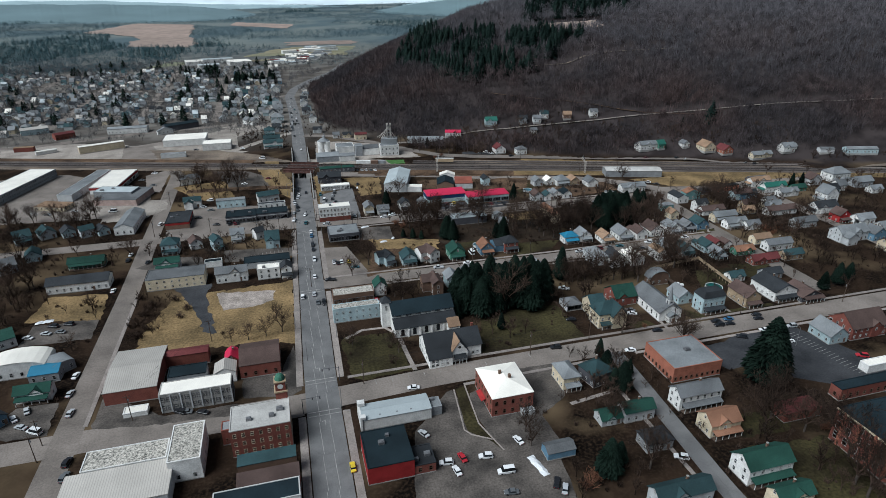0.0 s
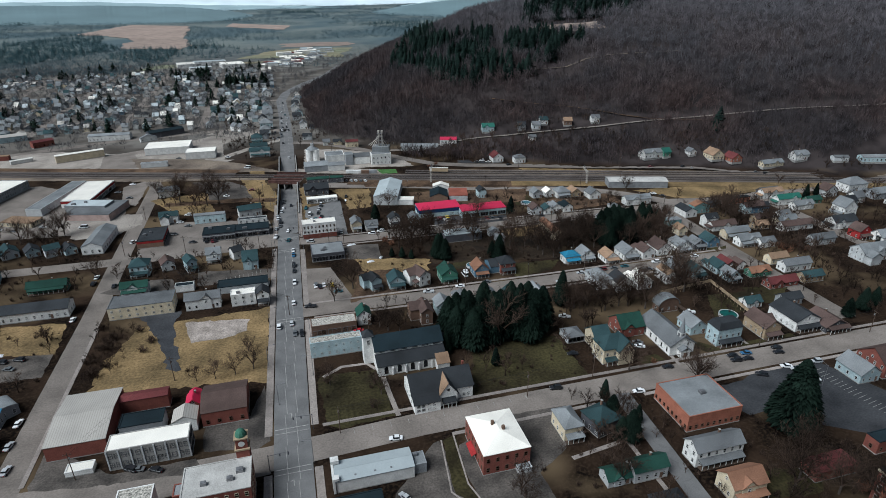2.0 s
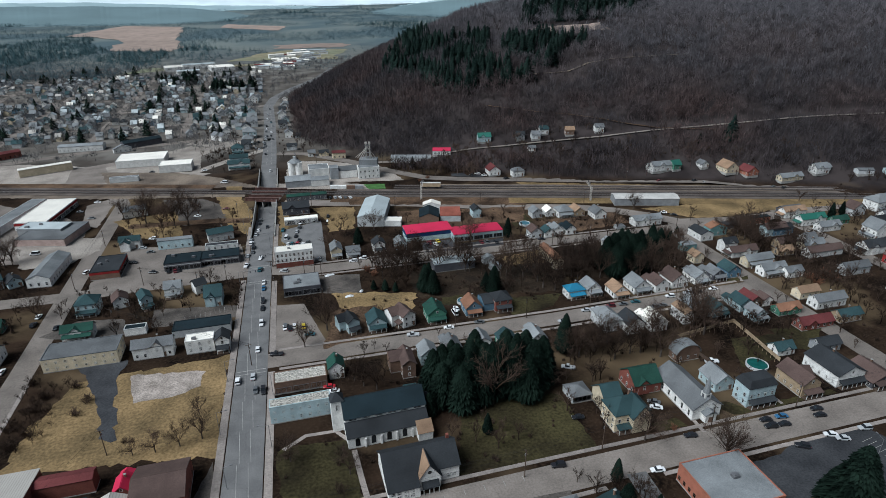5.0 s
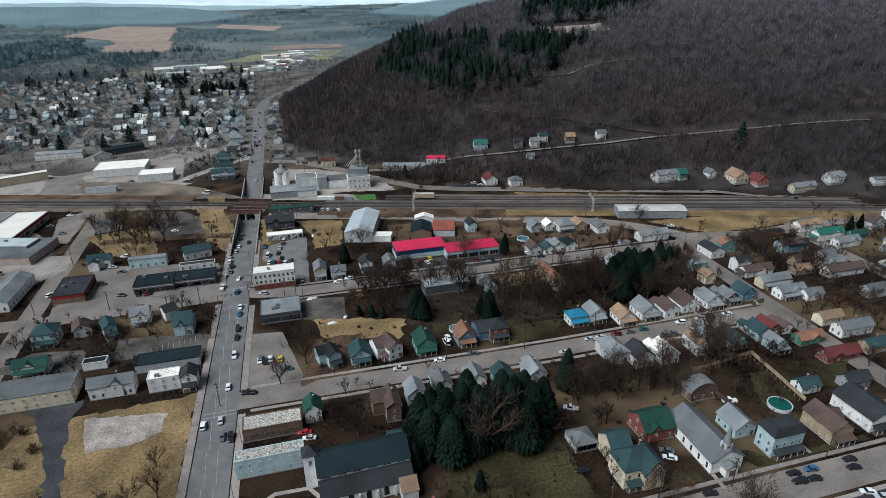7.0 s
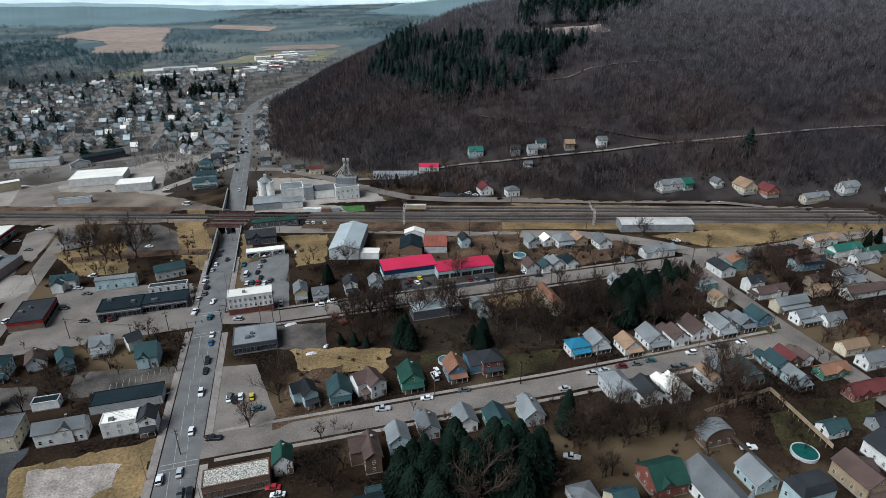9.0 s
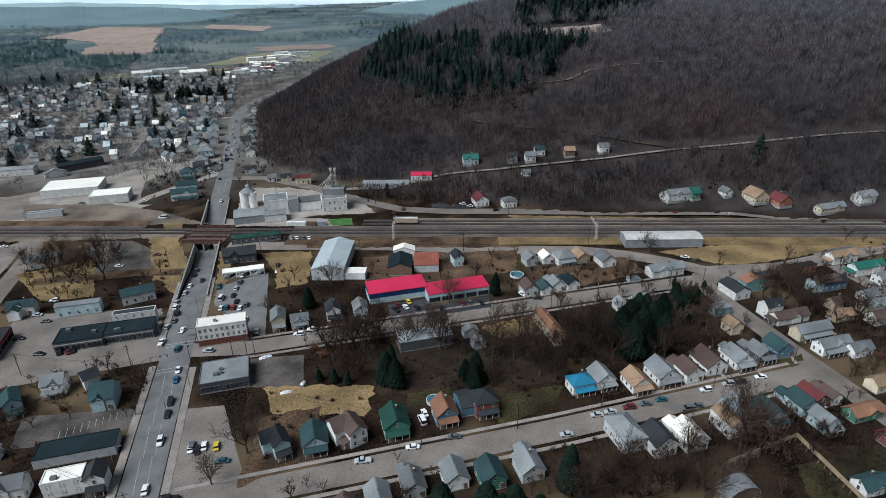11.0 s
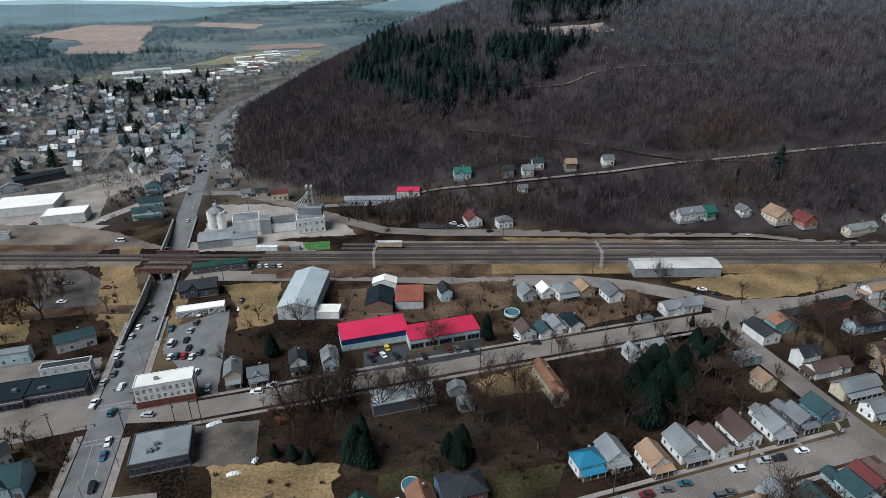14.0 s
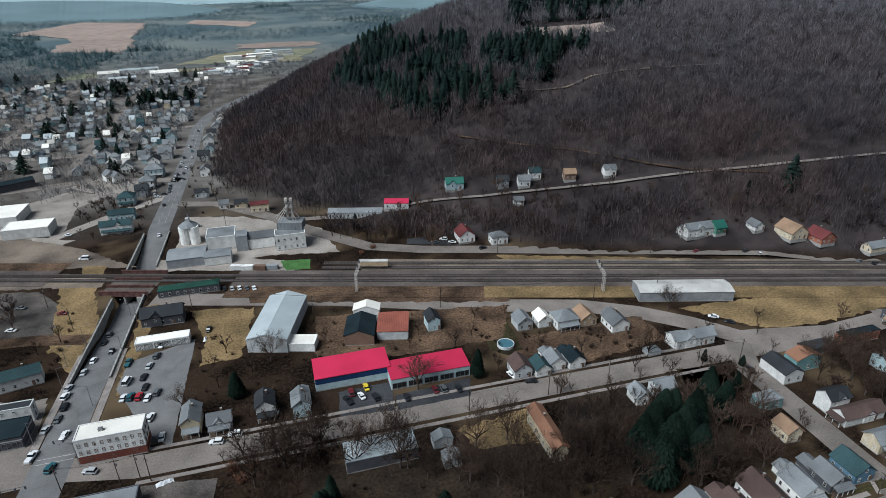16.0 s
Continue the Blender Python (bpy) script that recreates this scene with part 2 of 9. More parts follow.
# ---------------------------------------------------------------- mesh helpers
class Geo:
    """Vertices and faces of one mesh, with a material slot for each face."""

    def __init__(self):
        self.v, self.f, self.m = [], [], []

    def face(self, pts, slot=0):
        n = len(self.v)
        self.v += [tuple(p) for p in pts]
        self.f.append(tuple(range(n, n + len(pts))))
        self.m.append(slot)
        return self

    def box(self, x0, x1, y0, y1, z0, z1, slot=0):
        n = len(self.v)
        self.v += [(x, y, z) for z in (z0, z1) for y in (y0, y1) for x in (x0, x1)]
        for q in ((0, 2, 3, 1), (4, 5, 7, 6), (0, 1, 5, 4), (2, 6, 7, 3), (0, 4, 6, 2), (1, 3, 7, 5)):
            self.f.append(tuple(n + i for i in q))
            self.m.append(slot)
        return self

    def slab(self, quad, thick, slot=0):
        """A board of that thickness under four corners."""
        n = len(self.v)
        a, b, c = (Vector(quad[i]) for i in range(3))
        up = (b - a).cross(c - a).normalized() * thick
        self.v += [tuple(p) for p in quad] + [tuple(Vector(p) - up) for p in quad]
        for q in ((0, 1, 2, 3), (7, 6, 5, 4), (0, 4, 5, 1), (1, 5, 6, 2), (2, 6, 7, 3), (3, 7, 4, 0)):
            self.f.append(tuple(n + i for i in q))
            self.m.append(slot)
        return self

    def tube(self, a, b, r0, r1, sides=6, slot=0, caps=False):
        a, b = Vector(a), Vector(b)
        d = (b - a).normalized()
        u = d.orthogonal().normalized()
        w = d.cross(u)
        n = len(self.v)
        for p, r in ((a, r0), (b, r1)):
            for i in range(sides):
                t = 2 * math.pi * i / sides
                self.v.append(tuple(p + (u * math.cos(t) + w * math.sin(t)) * r))
        for i in range(sides):
            j = (i + 1) % sides
            self.f.append((n + i, n + j, n + sides + j, n + sides + i))
            self.m.append(slot)
        if caps:
            self.f += [tuple(n + i for i in reversed(range(sides))), tuple(n + sides + i for i in range(sides))]
            self.m += [slot, slot]
        return self

    def mesh(self, name, mats):
        me = bpy.data.meshes.new(name)
        me.from_pydata(self.v, [], self.f)
        for m in mats if isinstance(mats, (list, tuple)) else [mats]:
            me.materials.append(m)
        if any(self.m):
            me.polygons.foreach_set("material_index", self.m)
        me.update()
        return me


def part(name, geo, mats, parent, label="", m=None):
    me = geo if isinstance(geo, bpy.types.Mesh) else geo.mesh(name, mats)
    ob = new(name, me)
    ob.parent = parent
    if m is not None:
        ob.matrix_basis = m
    if label:
        ob["label"] = label
    return ob


def thing(name, x, y, z=0.0, rot=0.0, label="", category="", group="", kind=""):
    ob = new(name)
    ob.empty_display_size = 0.5
    ob.matrix_basis = pose(x, y, z, 0, 0, rot)
    return tagged(ob, label, category, group, kind)


def structure(name, geo, mats, label="", category=""):
    return tagged(new(name, geo.mesh(name, mats)), label, category, kind="structure")


# ---------------------------------------------------------------- the lie of the land
def smooth(a, b, v):
    t = np.clip((np.asarray(v, float) - a) / (b - a), 0, 1)  # works for a > b too
    return t * t * (3 - 2 * t)


def main_x(y):
    """The middle of the main street."""
    return np.interp(y, [70, 187, 292, 398, 503, 608, 725, 831, 889, 960, 1053, 1170], [2.6, 3.5, 6.4, 9.4, 12.9, 15.2, 16.4, 15.2, 23.4, 49, 94, 129])


def rail_y(x):
    return 492.0 - 0.308 * np.asarray(x, float)


def dip(y):
    """How deep the main street goes under the railway."""
    return 5.2 * smooth(392, 462, y) * (1 - smooth(505, 562, y))


def west_of(x, y):
    """How far a place lies inside the hill's western foot, which draws back where the street bends round it."""
    foot = np.interp(y, [640, 800, 889, 960, 1053, 1170, 1400], [47, 39, 54, 97, 108, 190, 260])
    d = np.asarray(x - foot - 65 * smooth(640, 540, y), float)
    return np.where(d > 0, d * (1 + 0.26 * smooth(690, 860, y)), d)


def height(x, y):
    x, y = np.asarray(x, float), np.asarray(y, float)
    south = (y - (497 - 0.40 * (x - 135))) * 0.93
    west = west_of(x, y)
    k = 40 - 14 * smooth(690, 860, y)
    d = -k * np.log(np.exp(-np.clip(south, -400, 900) / k) + np.exp(-np.clip(west, -400, 900) / k))
    d = np.maximum(d, 0)
    cap = 143 + 105 * smooth(410, 1050, x)
    roll = 6 * np.sin(x * 0.011 + 1) * np.sin(y * 0.013) + 3 * np.sin(x * 0.037) * np.sin(y * 0.031 + 2)
    hill = cap * np.tanh(0.42 * d / cap) + roll * smooth(30, 150, d)
    hill = hill * (1 - 0.1 * smooth(700, 900, y)) * (1 - 0.97 * smooth(935, 1460, y))
    far = np.hypot(x, y)
    ridge = 14 * smooth(1700, 2600, far) * (0.5 + 0.5 * np.sin(x * 0.0031 + 0.6) * np.cos(y * 0.0021 + x * 0.0011))
    ridge = ridge + 8 * smooth(3000, 4600, far) * (0.72 + 0.28 * np.sin(x * 0.0022 + 2.1))
    west_rise = 14 * smooth(-500, -1500, x) * smooth(900, 2000, y)
    z = hill + ridge + west_rise
    cut = (1 - smooth(6.5, 7.4, np.abs(x - main_x(y)))) * dip(y)
    return z - cut


def hz(x, y):
    return float(height(x, y))
# ---------------------------------------------------------------- ground, roads, railway
def spaced(*stops):
    out = []
    for (a, step), (b, _) in zip(stops, stops[1:]):
        out += list(np.arange(a, b - step * 0.3, step))
    return np.array(out + [stops[-1][0]])


def land():
    xs = spaced((-4600, 150), (-1200, 40), (-160, 20), (-6, 1.3), (33, 11), (1050, 60), (2000, 200), (4600, 200))
    ys = spaced((-500, 60), (60, 20), (385, 4), (575, 12), (1400, 50), (2400, 100), (4800, 100))
    gx, gy = np.meshgrid(xs, ys)
    gz = height(gx, gy)
    nx, ny = len(xs), len(ys)
    idx = np.arange(nx * ny).reshape(ny, nx)
    faces = np.stack([idx[:-1, :-1], idx[:-1, 1:], idx[1:, 1:], idx[1:, :-1]], -1).reshape(-1, 4)
    me = bpy.data.meshes.new("ground")
    me.from_pydata(np.stack([gx, gy, gz], -1).reshape(-1, 3).tolist(), [], faces.tolist())
    me.polygons.foreach_set("use_smooth", [True] * len(me.polygons))
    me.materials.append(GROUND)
    return tagged(new("ground", me), "brown winter ground of a valley town and wooded hill", "ground", kind="structure")


def ground_material():
    """Leaf litter, bare soil, dead grass; farther out, fields and hedges with haze put into their colour."""
    m = bpy.data.materials.new("winter_ground")
    m.use_nodes = True
    n, l = m.node_tree.nodes, m.node_tree.links
    b = n["Principled BSDF"]
    geo = n.new("ShaderNodeNewGeometry")

    def noise_of(scale, detail=5.0):
        t = n.new("ShaderNodeTexNoise")
        t.inputs["Scale"].default_value, t.inputs["Detail"].default_value = scale, detail
        l.new(geo.outputs["Position"], t.inputs["Vector"])
        return t.outputs["Fac"]

    def blend(fac, a, c, lo=0.4, hi=0.6):
        r = n.new("ShaderNodeMapRange")
        r.inputs["From Min"].default_value, r.inputs["From Max"].default_value = lo, hi
        l.new(fac, r.inputs["Value"])
        x = n.new("ShaderNodeMixRGB")
        l.new(r.outputs["Result"], x.inputs["Fac"])
        for v, key in ((a, "Color1"), (c, "Color2")):
            if isinstance(v, tuple):
                x.inputs[key].default_value = (*v, 1)
            else:
                l.new(v, x.inputs[key])
        return x.outputs["Color"]

    soil = blend(noise_of(0.05), (0.005, 0.0036, 0.003), (0.028, 0.018, 0.012))
    soil = blend(noise_of(0.9, 3.0), soil, (0.04, 0.027, 0.018), 0.45, 0.8)
    soil = blend(noise_of(0.02, 3.0), soil, (0.1, 0.072, 0.043), 0.53, 0.66)
    split = n.new("ShaderNodeSeparateXYZ")
    l.new(geo.outputs["Position"], split.inputs[0])
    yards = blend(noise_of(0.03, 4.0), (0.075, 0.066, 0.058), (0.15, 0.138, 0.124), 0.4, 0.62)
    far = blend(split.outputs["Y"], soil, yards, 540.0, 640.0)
    # distance haze painted into the valley floor as blue-grey
    hazed_meadow = blend(noise_of(0.004, 4.0), (0.085, 0.115, 0.126), (0.15, 0.17, 0.162), 0.42, 0.6)
    far = blend(split.outputs["Y"], far, hazed_meadow, 1100.0, 1700.0)
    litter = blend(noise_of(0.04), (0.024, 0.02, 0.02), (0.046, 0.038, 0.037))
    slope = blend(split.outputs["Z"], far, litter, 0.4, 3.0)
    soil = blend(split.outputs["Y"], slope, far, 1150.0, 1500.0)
    l.new(soil, b.inputs["Base Color"])
    b.inputs["Roughness"].default_value, b.inputs["Specular IOR Level"].default_value = 0.95, 0.03
    return m


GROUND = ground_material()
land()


STREETS, PAVED = [], []


def ribbon(name, pts, width, mats, lift, label, kind="structure", thick=0.0, step=8.0, sink=True):
    """A strip along a line of (x, y), laid on the ground."""
    if name.startswith(("road", "ballast")):
        STREETS.append((pts, width / 2))
    line = []
    for (ax, ay), (bx, by) in zip(pts, pts[1:]):
        k = max(1, int(math.hypot(bx - ax, by - ay) / step))
        line += [(ax + (bx - ax) * i / k, ay + (by - ay) * i / k) for i in range(k)]
    line.append(pts[-1])
    v, f = [], []
    for i, (x, y) in enumerate(line):
        (ax, ay), (bx, by) = line[max(i - 1, 0)], line[min(i + 1, len(line) - 1)]
        s = math.hypot(bx - ax, by - ay)
        nx, ny = (by - ay) / s, -(bx - ax) / s
        for e in (-0.5, 0.5):
            px, py = x + nx * width * e, y + ny * width * e
            z = hz(px, py) if sink else hz(x, y)
            v.append((px, py, z + lift))
        for e in (-0.5, 0.5):
            px, py = x + nx * width * e, y + ny * width * e
            z = hz(px, py) if sink else hz(x, y)
            v.append((px, py, z + lift - max(thick, 0.02) - 0.05))
    for i in range(len(line) - 1):
        a, b = 4 * i, 4 * i + 4
        f += [(a, a + 1, b + 1, b), (a + 2, a, b, b + 2), (a + 1, a + 3, b + 3, b + 1)]
    me = bpy.data.meshes.new(name)
    me.from_pydata(v, [], f)
    me.materials.append(mats)
    return tagged(new(name, me), label, name.split("_")[0], kind=kind)


def patch(name, pts, mats, lift=0.03, label="", ragged=0.0):
    """A flat lot or lawn: an outline of (x, y), with an uneven edge where it is grown over."""
    rnd = random.Random(len(pts) * 7 + int(pts[0][0] * 3 + pts[0][1]))
    if name in ("lot", "parking_lot", "slab", "yard"):
        PAVED.append(pts)
    line = []
    for (ax, ay), (bx, by) in zip(pts, pts[1:] + pts[:1]):
        k = max(1, int(math.hypot(bx - ax, by - ay) / 2.5)) if ragged else 1
        line += [(ax + (bx - ax) * i / k + rnd.uniform(-ragged, ragged), ay + (by - ay) * i / k + rnd.uniform(-ragged, ragged)) for i in range(k)]
    g = Geo()
    g.face([(x, y, lift) for x, y in line])
    for (ax, ay), (bx, by) in zip(line, line[1:] + line[:1]):
        g.face([(ax, ay, lift), (ax, ay, lift - 0.08), (bx, by, lift - 0.08), (bx, by, lift)])
    me = g.mesh(name, mats)
    bm = bmesh.new()
    bm.from_mesh(me)
    bmesh.ops.triangulate(bm, faces=[x for x in bm.faces if len(x.verts) > 4])
    bm.to_mesh(me)
    bm.free()
    return tagged(new(name, me), label, name.split("_")[0], kind="structure")


main_line = [(float(main_x(y)), float(y)) for y in list(range(-70, 385, 30)) + list(range(385, 575, 5)) + list(range(575, 1180, 15))]
ribbon("road_main", main_line, 12.2, ASPHALT, 0.05, "grey asphalt main street with faded lane lines", sink=False)
ribbon("road_a", [(-386.1, 179.6), (-4.7, 179.6), (46.8, 182.5), (175.5, 183.7), (491.4, 183.7)], 11.6, OLD_ASPHALT, 0.04, "worn grey asphalt side street")
ribbon("road_b", [(9.4, 272), (140.4, 270.3), (256, 271.6)], 10.1, OLD_ASPHALT, 0.04, "worn grey asphalt street lined with houses")
ribbon("road_c", [(-386.1, 356.8), (-81.9, 354.5), (9.4, 358), (35.1, 352.2), (175.5, 351), (251.5, 349.8), (301.9, 347.5)], 10.1, OLD_ASPHALT, 0.04, "worn grey asphalt street")
ribbon("road_west", [(-81.9, -70.2), (-81.9, 175.5), (-81.9, 292.5), (-83.1, 362.7), (-84.2, 491.4), (-88.9, 505.4)], 9.4, OLD_ASPHALT, 0.045, "broad worn asphalt back street")
ribbon("road_south_lane", [(118.2, -35.1), (118.2, 105.3), (123, 178.4)], 6.6, ASPHALT, 0.045, "narrow worn asphalt lane between houses")
ribbon("road_east", [(251.5, 198.9), (252.1, 280.8), (253.9, 339.3), (262.1, 354.5)], 10.1, OLD_ASPHALT, 0.05, "worn asphalt street between houses")
ribbon("road_far_east", [(333.4, 189.5), (333.4, 274.9), (334.6, 339.3), (341.6, 358)], 9.4, OLD_ASPHALT, 0.05, "worn asphalt street between houses")
ribbon("road_station", [(23.4, 464.5), (39.8, 459.8), (107.6, 438.8), (163.8, 415.9), (214.1, 400.1), (236.3, 387.3), (252.7, 373.2), (266.8, 356.8), (306.5, 348.7), (386.1, 353.3), (491.4, 346.3)], 11.1, OLD_ASPHALT, 0.045, "grey asphalt road beside the railway")
ribbon("road_foot", [(21.1, 599), (46.8, 590.8), (81.9, 554.6), (105.3, 523), (132.2, 493.2), (160.3, 480.3), (190.7, 470.9), (278.5, 441.1), (335.8, 420), (387.3, 393.1), (538.2, 329.9), (725.4, 257.4)], 9.4, OLD_ASPHALT, 0.3, "asphalt road along the foot of the hill", sink=False)
hill_road = [(81.9, 548.5), (112, 545), (143, 538), (176, 528), (207, 516), (241, 506.5), (286, 495), (333, 486.6), (392, 474.5), (476, 454), (655, 410)]
ribbon("road_hill", hill_road, 5.5, OLD_ASPHALT, 0.25, "worn asphalt road climbing the wooded hillside", sink=False)
ribbon("road_valley", [(16.4, 655.2), (-46.8, 672.8), (-140.4, 655.2), (-234, 620.1), (-491.4, 655.2)], 10.5, OLD_ASPHALT, 0.05, "grey asphalt road across the valley")
ribbon("road_yard", [(-187.2, 549.9), (-105.3, 547.6), (-46.8, 556.9), (-9.4, 599), (11.7, 617.8)], 8.2, GRAVEL, 0.045, "gravel yard road north of the railway")
for k in range(7):
    ribbon("road_grid", [(-70 - 82 * k, 690), (-77 - 84 * k, 1147)], 8.0, OLD_ASPHALT, 0.04, "far residential street of worn asphalt")
for k in range(5):
    ribbon("road_cross", [(12, 749 + 88 * k), (-655, 766 + 88 * k)], 8.0, OLD_ASPHALT, 0.045, "far residential cross street of worn asphalt")

# raised pavements beside the streets
for side in (-1, 1):
    for a, b in ((-70, 172), (192, 264), (278, 344), (363, 424)):
        if side < 0 and a in (192, 278):
            continue
        pts = [(float(main_x(y)) + side * 7.8, float(y)) for y in np.linspace(a, b, 8)]
        ribbon("pavement_main", pts, 2.6, PAVING, 0.16, "pale concrete pavement with a kerb", thick=0.15, sink=False)
ribbon("pavement_main", [(float(main_x(y)) - 7.8, float(y)) for y in np.linspace(190, 349, 12)], 2.6, PAVING, 0.16, "pale concrete pavement with a kerb", thick=0.15, sink=False)
for pts in ([(14, 191.2), (111.1, 191.4), (243.4, 191.4), (315.9, 191.2)], [(56.2, 174.7), (111.1, 175.5)], [(131, 175.7), (245.7, 176), (351, 175.7)],
            [(16.4, 278.9), (140.4, 277.2), (243.4, 278.5)], [(16.4, 265.1), (140.4, 262.8), (239.8, 264.4)], [(35.1, 359.2), (128.7, 358.6), (239.8, 357.4)],
            [(35.1, 344.9), (140.4, 343.7), (239.8, 342.8)], [(-77.2, 187.2), (-77.2, 280.8)], [(112.3, 105.3), (111.7, 170.8)]):
    ribbon("pavement_side", pts, 1.5, PAVING, 0.14, "narrow concrete pavement beside the street", thick=0.13)


def paint(name, boxes):
    """Road markings, each a thin strip (x, y, length along y, width, turn)."""
    for x, y, ln, wd, rot in boxes:
        g = Geo().box(-wd / 2, wd / 2, -ln / 2, ln / 2, 0, 0.012)
        ob = new(name, g.mesh(name, PAINT_LINE))
        ob.matrix_basis = pose(x, y, 0.075 - float(dip(y)), 0, 0, rot)
        tagged(ob, "faded white road marking", "marking", kind="structure")


paint("road_line", [(float(main_x(y)) - 1.9, y, 15.6, 0.16, 1.4) for y in range(80, 350, 16)] + [(float(main_x(y)) + 1.7, y, 15.6, 0.16, 1.4) for y in range(80, 350, 16)])
paint("road_line", [(float(main_x(y)) + e, y, 9, 0.2, 1.5) for y in range(570, 840, 14) for e in (-1.9, 1.9)])
for y0 in (172.5, 191.5, 266, 344.5, 363):
    for e in (-1.1, 1.1):
        paint("crosswalk_line", [(float(main_x(y0)), y0 + e, 0.3, 11.2, 0)])
for y0 in (199, 167):
    paint("lane_arrow", [(float(main_x(y0)), y0, 2.4, 0.3, 0), (float(main_x(y0)) - 0.5, y0 + 1.2, 0.3, 1.2, 20)])


def on_rail(x, off=0.0):
    """A point beside the railway: x along it, off to the north of its middle."""
    return (x + off * 0.294, float(rail_y(x)) + off * 0.956)


CINDERS = mat("cinders", (0.21, 0.17, 0.132), 0.95, 0.4, 0.045, 1.5, second=(0.075, 0.06, 0.05))


def railway():
    xs = np.linspace(-900, 900, 61)
    ribbon("ballast_bed", [on_rail(x, 2) for x in xs if x < -8], 17, BALLAST, 0.25, "brown-grey railway ballast", sink=False, step=60)
    ribbon("ballast_bed", [on_rail(x, 2) for x in xs if x > 33], 17, BALLAST, 0.25, "brown-grey railway ballast", sink=False, step=60)
    ribbon("yard_bed", [on_rail(x, 17) for x in xs if x > 115], 13, CINDERS, 0.22, "tan cinders and weeds of the old rail yard", sink=False, step=60)
    ribbon("yard_bed", [on_rail(x, 15) for x in xs if x < -8], 9, DIRT, 0.22, "bare brown soil beside the tracks", sink=False, step=60)
    ribbon("verge", [on_rail(x, -12) for x in xs if x > 150], 11, DEAD_GRASS, 0.2, "tan dead grass beside the tracks", sink=False, step=60)
    ribbon("verge", [on_rail(x, -12) for x in xs if 33 < x < 185], 11, DIRT, 0.21, "brown weedy soil beside the tracks", sink=False, step=60)
    for off in (-0.4, 4.6, 13.5, 19.0):
        bed, west = new("sleepers"), -900 if off < 10 else 100
        bed.location.z = 0.0
        for side in (-0.72, 0.72):
            g = Geo()
            (ax, ay), (bx, by) = on_rail(west, off + side), on_rail(900, off + side)
            g.tube((ax, ay, 0.62), (bx, by, 0.62), 0.1, 0.1, 4)
            ob = part("rail", g, RAIL_STEEL, bed)
        part("track_bed", Geo().slab([(*on_rail(west, off - 1.7), 0.36), (*on_rail(900, off - 1.7), 0.36), (*on_rail(900, off + 1.7), 0.36), (*on_rail(west, off + 1.7), 0.36)], 0.3), BED, bed)
        g = Geo()
        ux, uy = 0.956, -0.294
        for k in range(520):
            cx, cy = on_rail(max(-160, west) + k * 1.0, off)
            q = [(cx + ux * a * 0.12 + 0.294 * b * 1.3, cy + uy * a * 0.12 + 0.956 * b * 1.3, 0.46) for a, b in ((-1, -1), (1, -1), (1, 1), (-1, 1))]
            g.slab(q, 0.2)
        ob = part("sleeper_bed", g, TIMBER, bed)
        tagged(ob, kind="stuff")
        bed.name = "railway_track"
        tagged(bed, "pair of worn steel rails on dark sleepers", "railway track", "parallel railway tracks")


railway()
for pts, wd in (([(-72, 446), (-20, 442), (2, 436)], 8),):
    ribbon("dirt_strip", pts, wd, DIRT, 0.06, "bare brown soil beside the railway")


def bridge():
    t = thing("railway_bridge", float(main_x(484)), 484, 0, -17.1, "rusty steel plate girder railway bridge over the street", "bridge")
    for y, top in ((-11, 2.2), (-3.5, 1.5), (4, 1.5), (11.5, 2.0)):
        part("girder", Geo().box(-12, 12, y - 0.25, y + 0.25, -0.7, top).box(-12, 12, y - 0.45, y + 0.45, top, top + 0.12), RUSTY, t)
        for k in range(9):
            part("stiffener", Geo().box(-11 + k * 2.75 - 0.1, -11 + k * 2.75 + 0.1, y - 0.4, y - 0.25, -0.6, top), RUSTY, t)
    part("deck", Geo().box(-12, 12, -11, 11.5, -0.4, 0.2), BALLAST, t)
    for s in (-1, 1):
        part("abutment", Geo().box(s * 9 - 2.4, s * 9 + 2.4, -12, 12, -5, -0.7), CONCRETE, t, "grey concrete abutment")
    part("pier", Geo().box(-0.4, 0.4, -11, 11, -5, -0.7), CONCRETE, t)


bridge()


def retaining_walls():
    for side in (-1, 1):
        for a, b in ((404, 470), (501, 550)):
            g = Geo()
            ys = np.linspace(a, b, 10)
            for y0, y1 in zip(ys, ys[1:]):
                x0, x1 = float(main_x(y0)) + side * 7.0, float(main_x(y1)) + side * 7.0
                g.slab([(x0 - 0.35, y0, 0.95), (x0 + 0.35, y0, 0.95), (x1 + 0.35, y1, 0.95), (x1 - 0.35, y1, 0.95)], 6.0)
            structure("retaining_wall", g, CONCRETE, "pale concrete retaining wall along the sunken street", "wall")
            ys = np.linspace(a, b, 18)
            rail = thing("railing", 0, 0, 0, 0, "dark steel railing on the retaining wall", "railing")
            xa, xb = float(main_x(a)) + side * 7.0, float(main_x(b)) + side * 7.0
            part("handrail", Geo().tube((xa, a, 1.95), (xb, b, 1.95), 0.06, 0.06, 6, caps=True), STEEL, rail)
            for y0, y1 in zip(ys, ys[1:]):
                x0, x1 = float(main_x(y0)) + side * 7.0, float(main_x(y1)) + side * 7.0
                part("post", Geo().tube((x0, y0, 0.9), (x0, y0, 1.95), 0.06, 0.06, 4), STEEL, rail)


retaining_walls()


# ---------------------------------------------------------------- buildings
WIN = {}


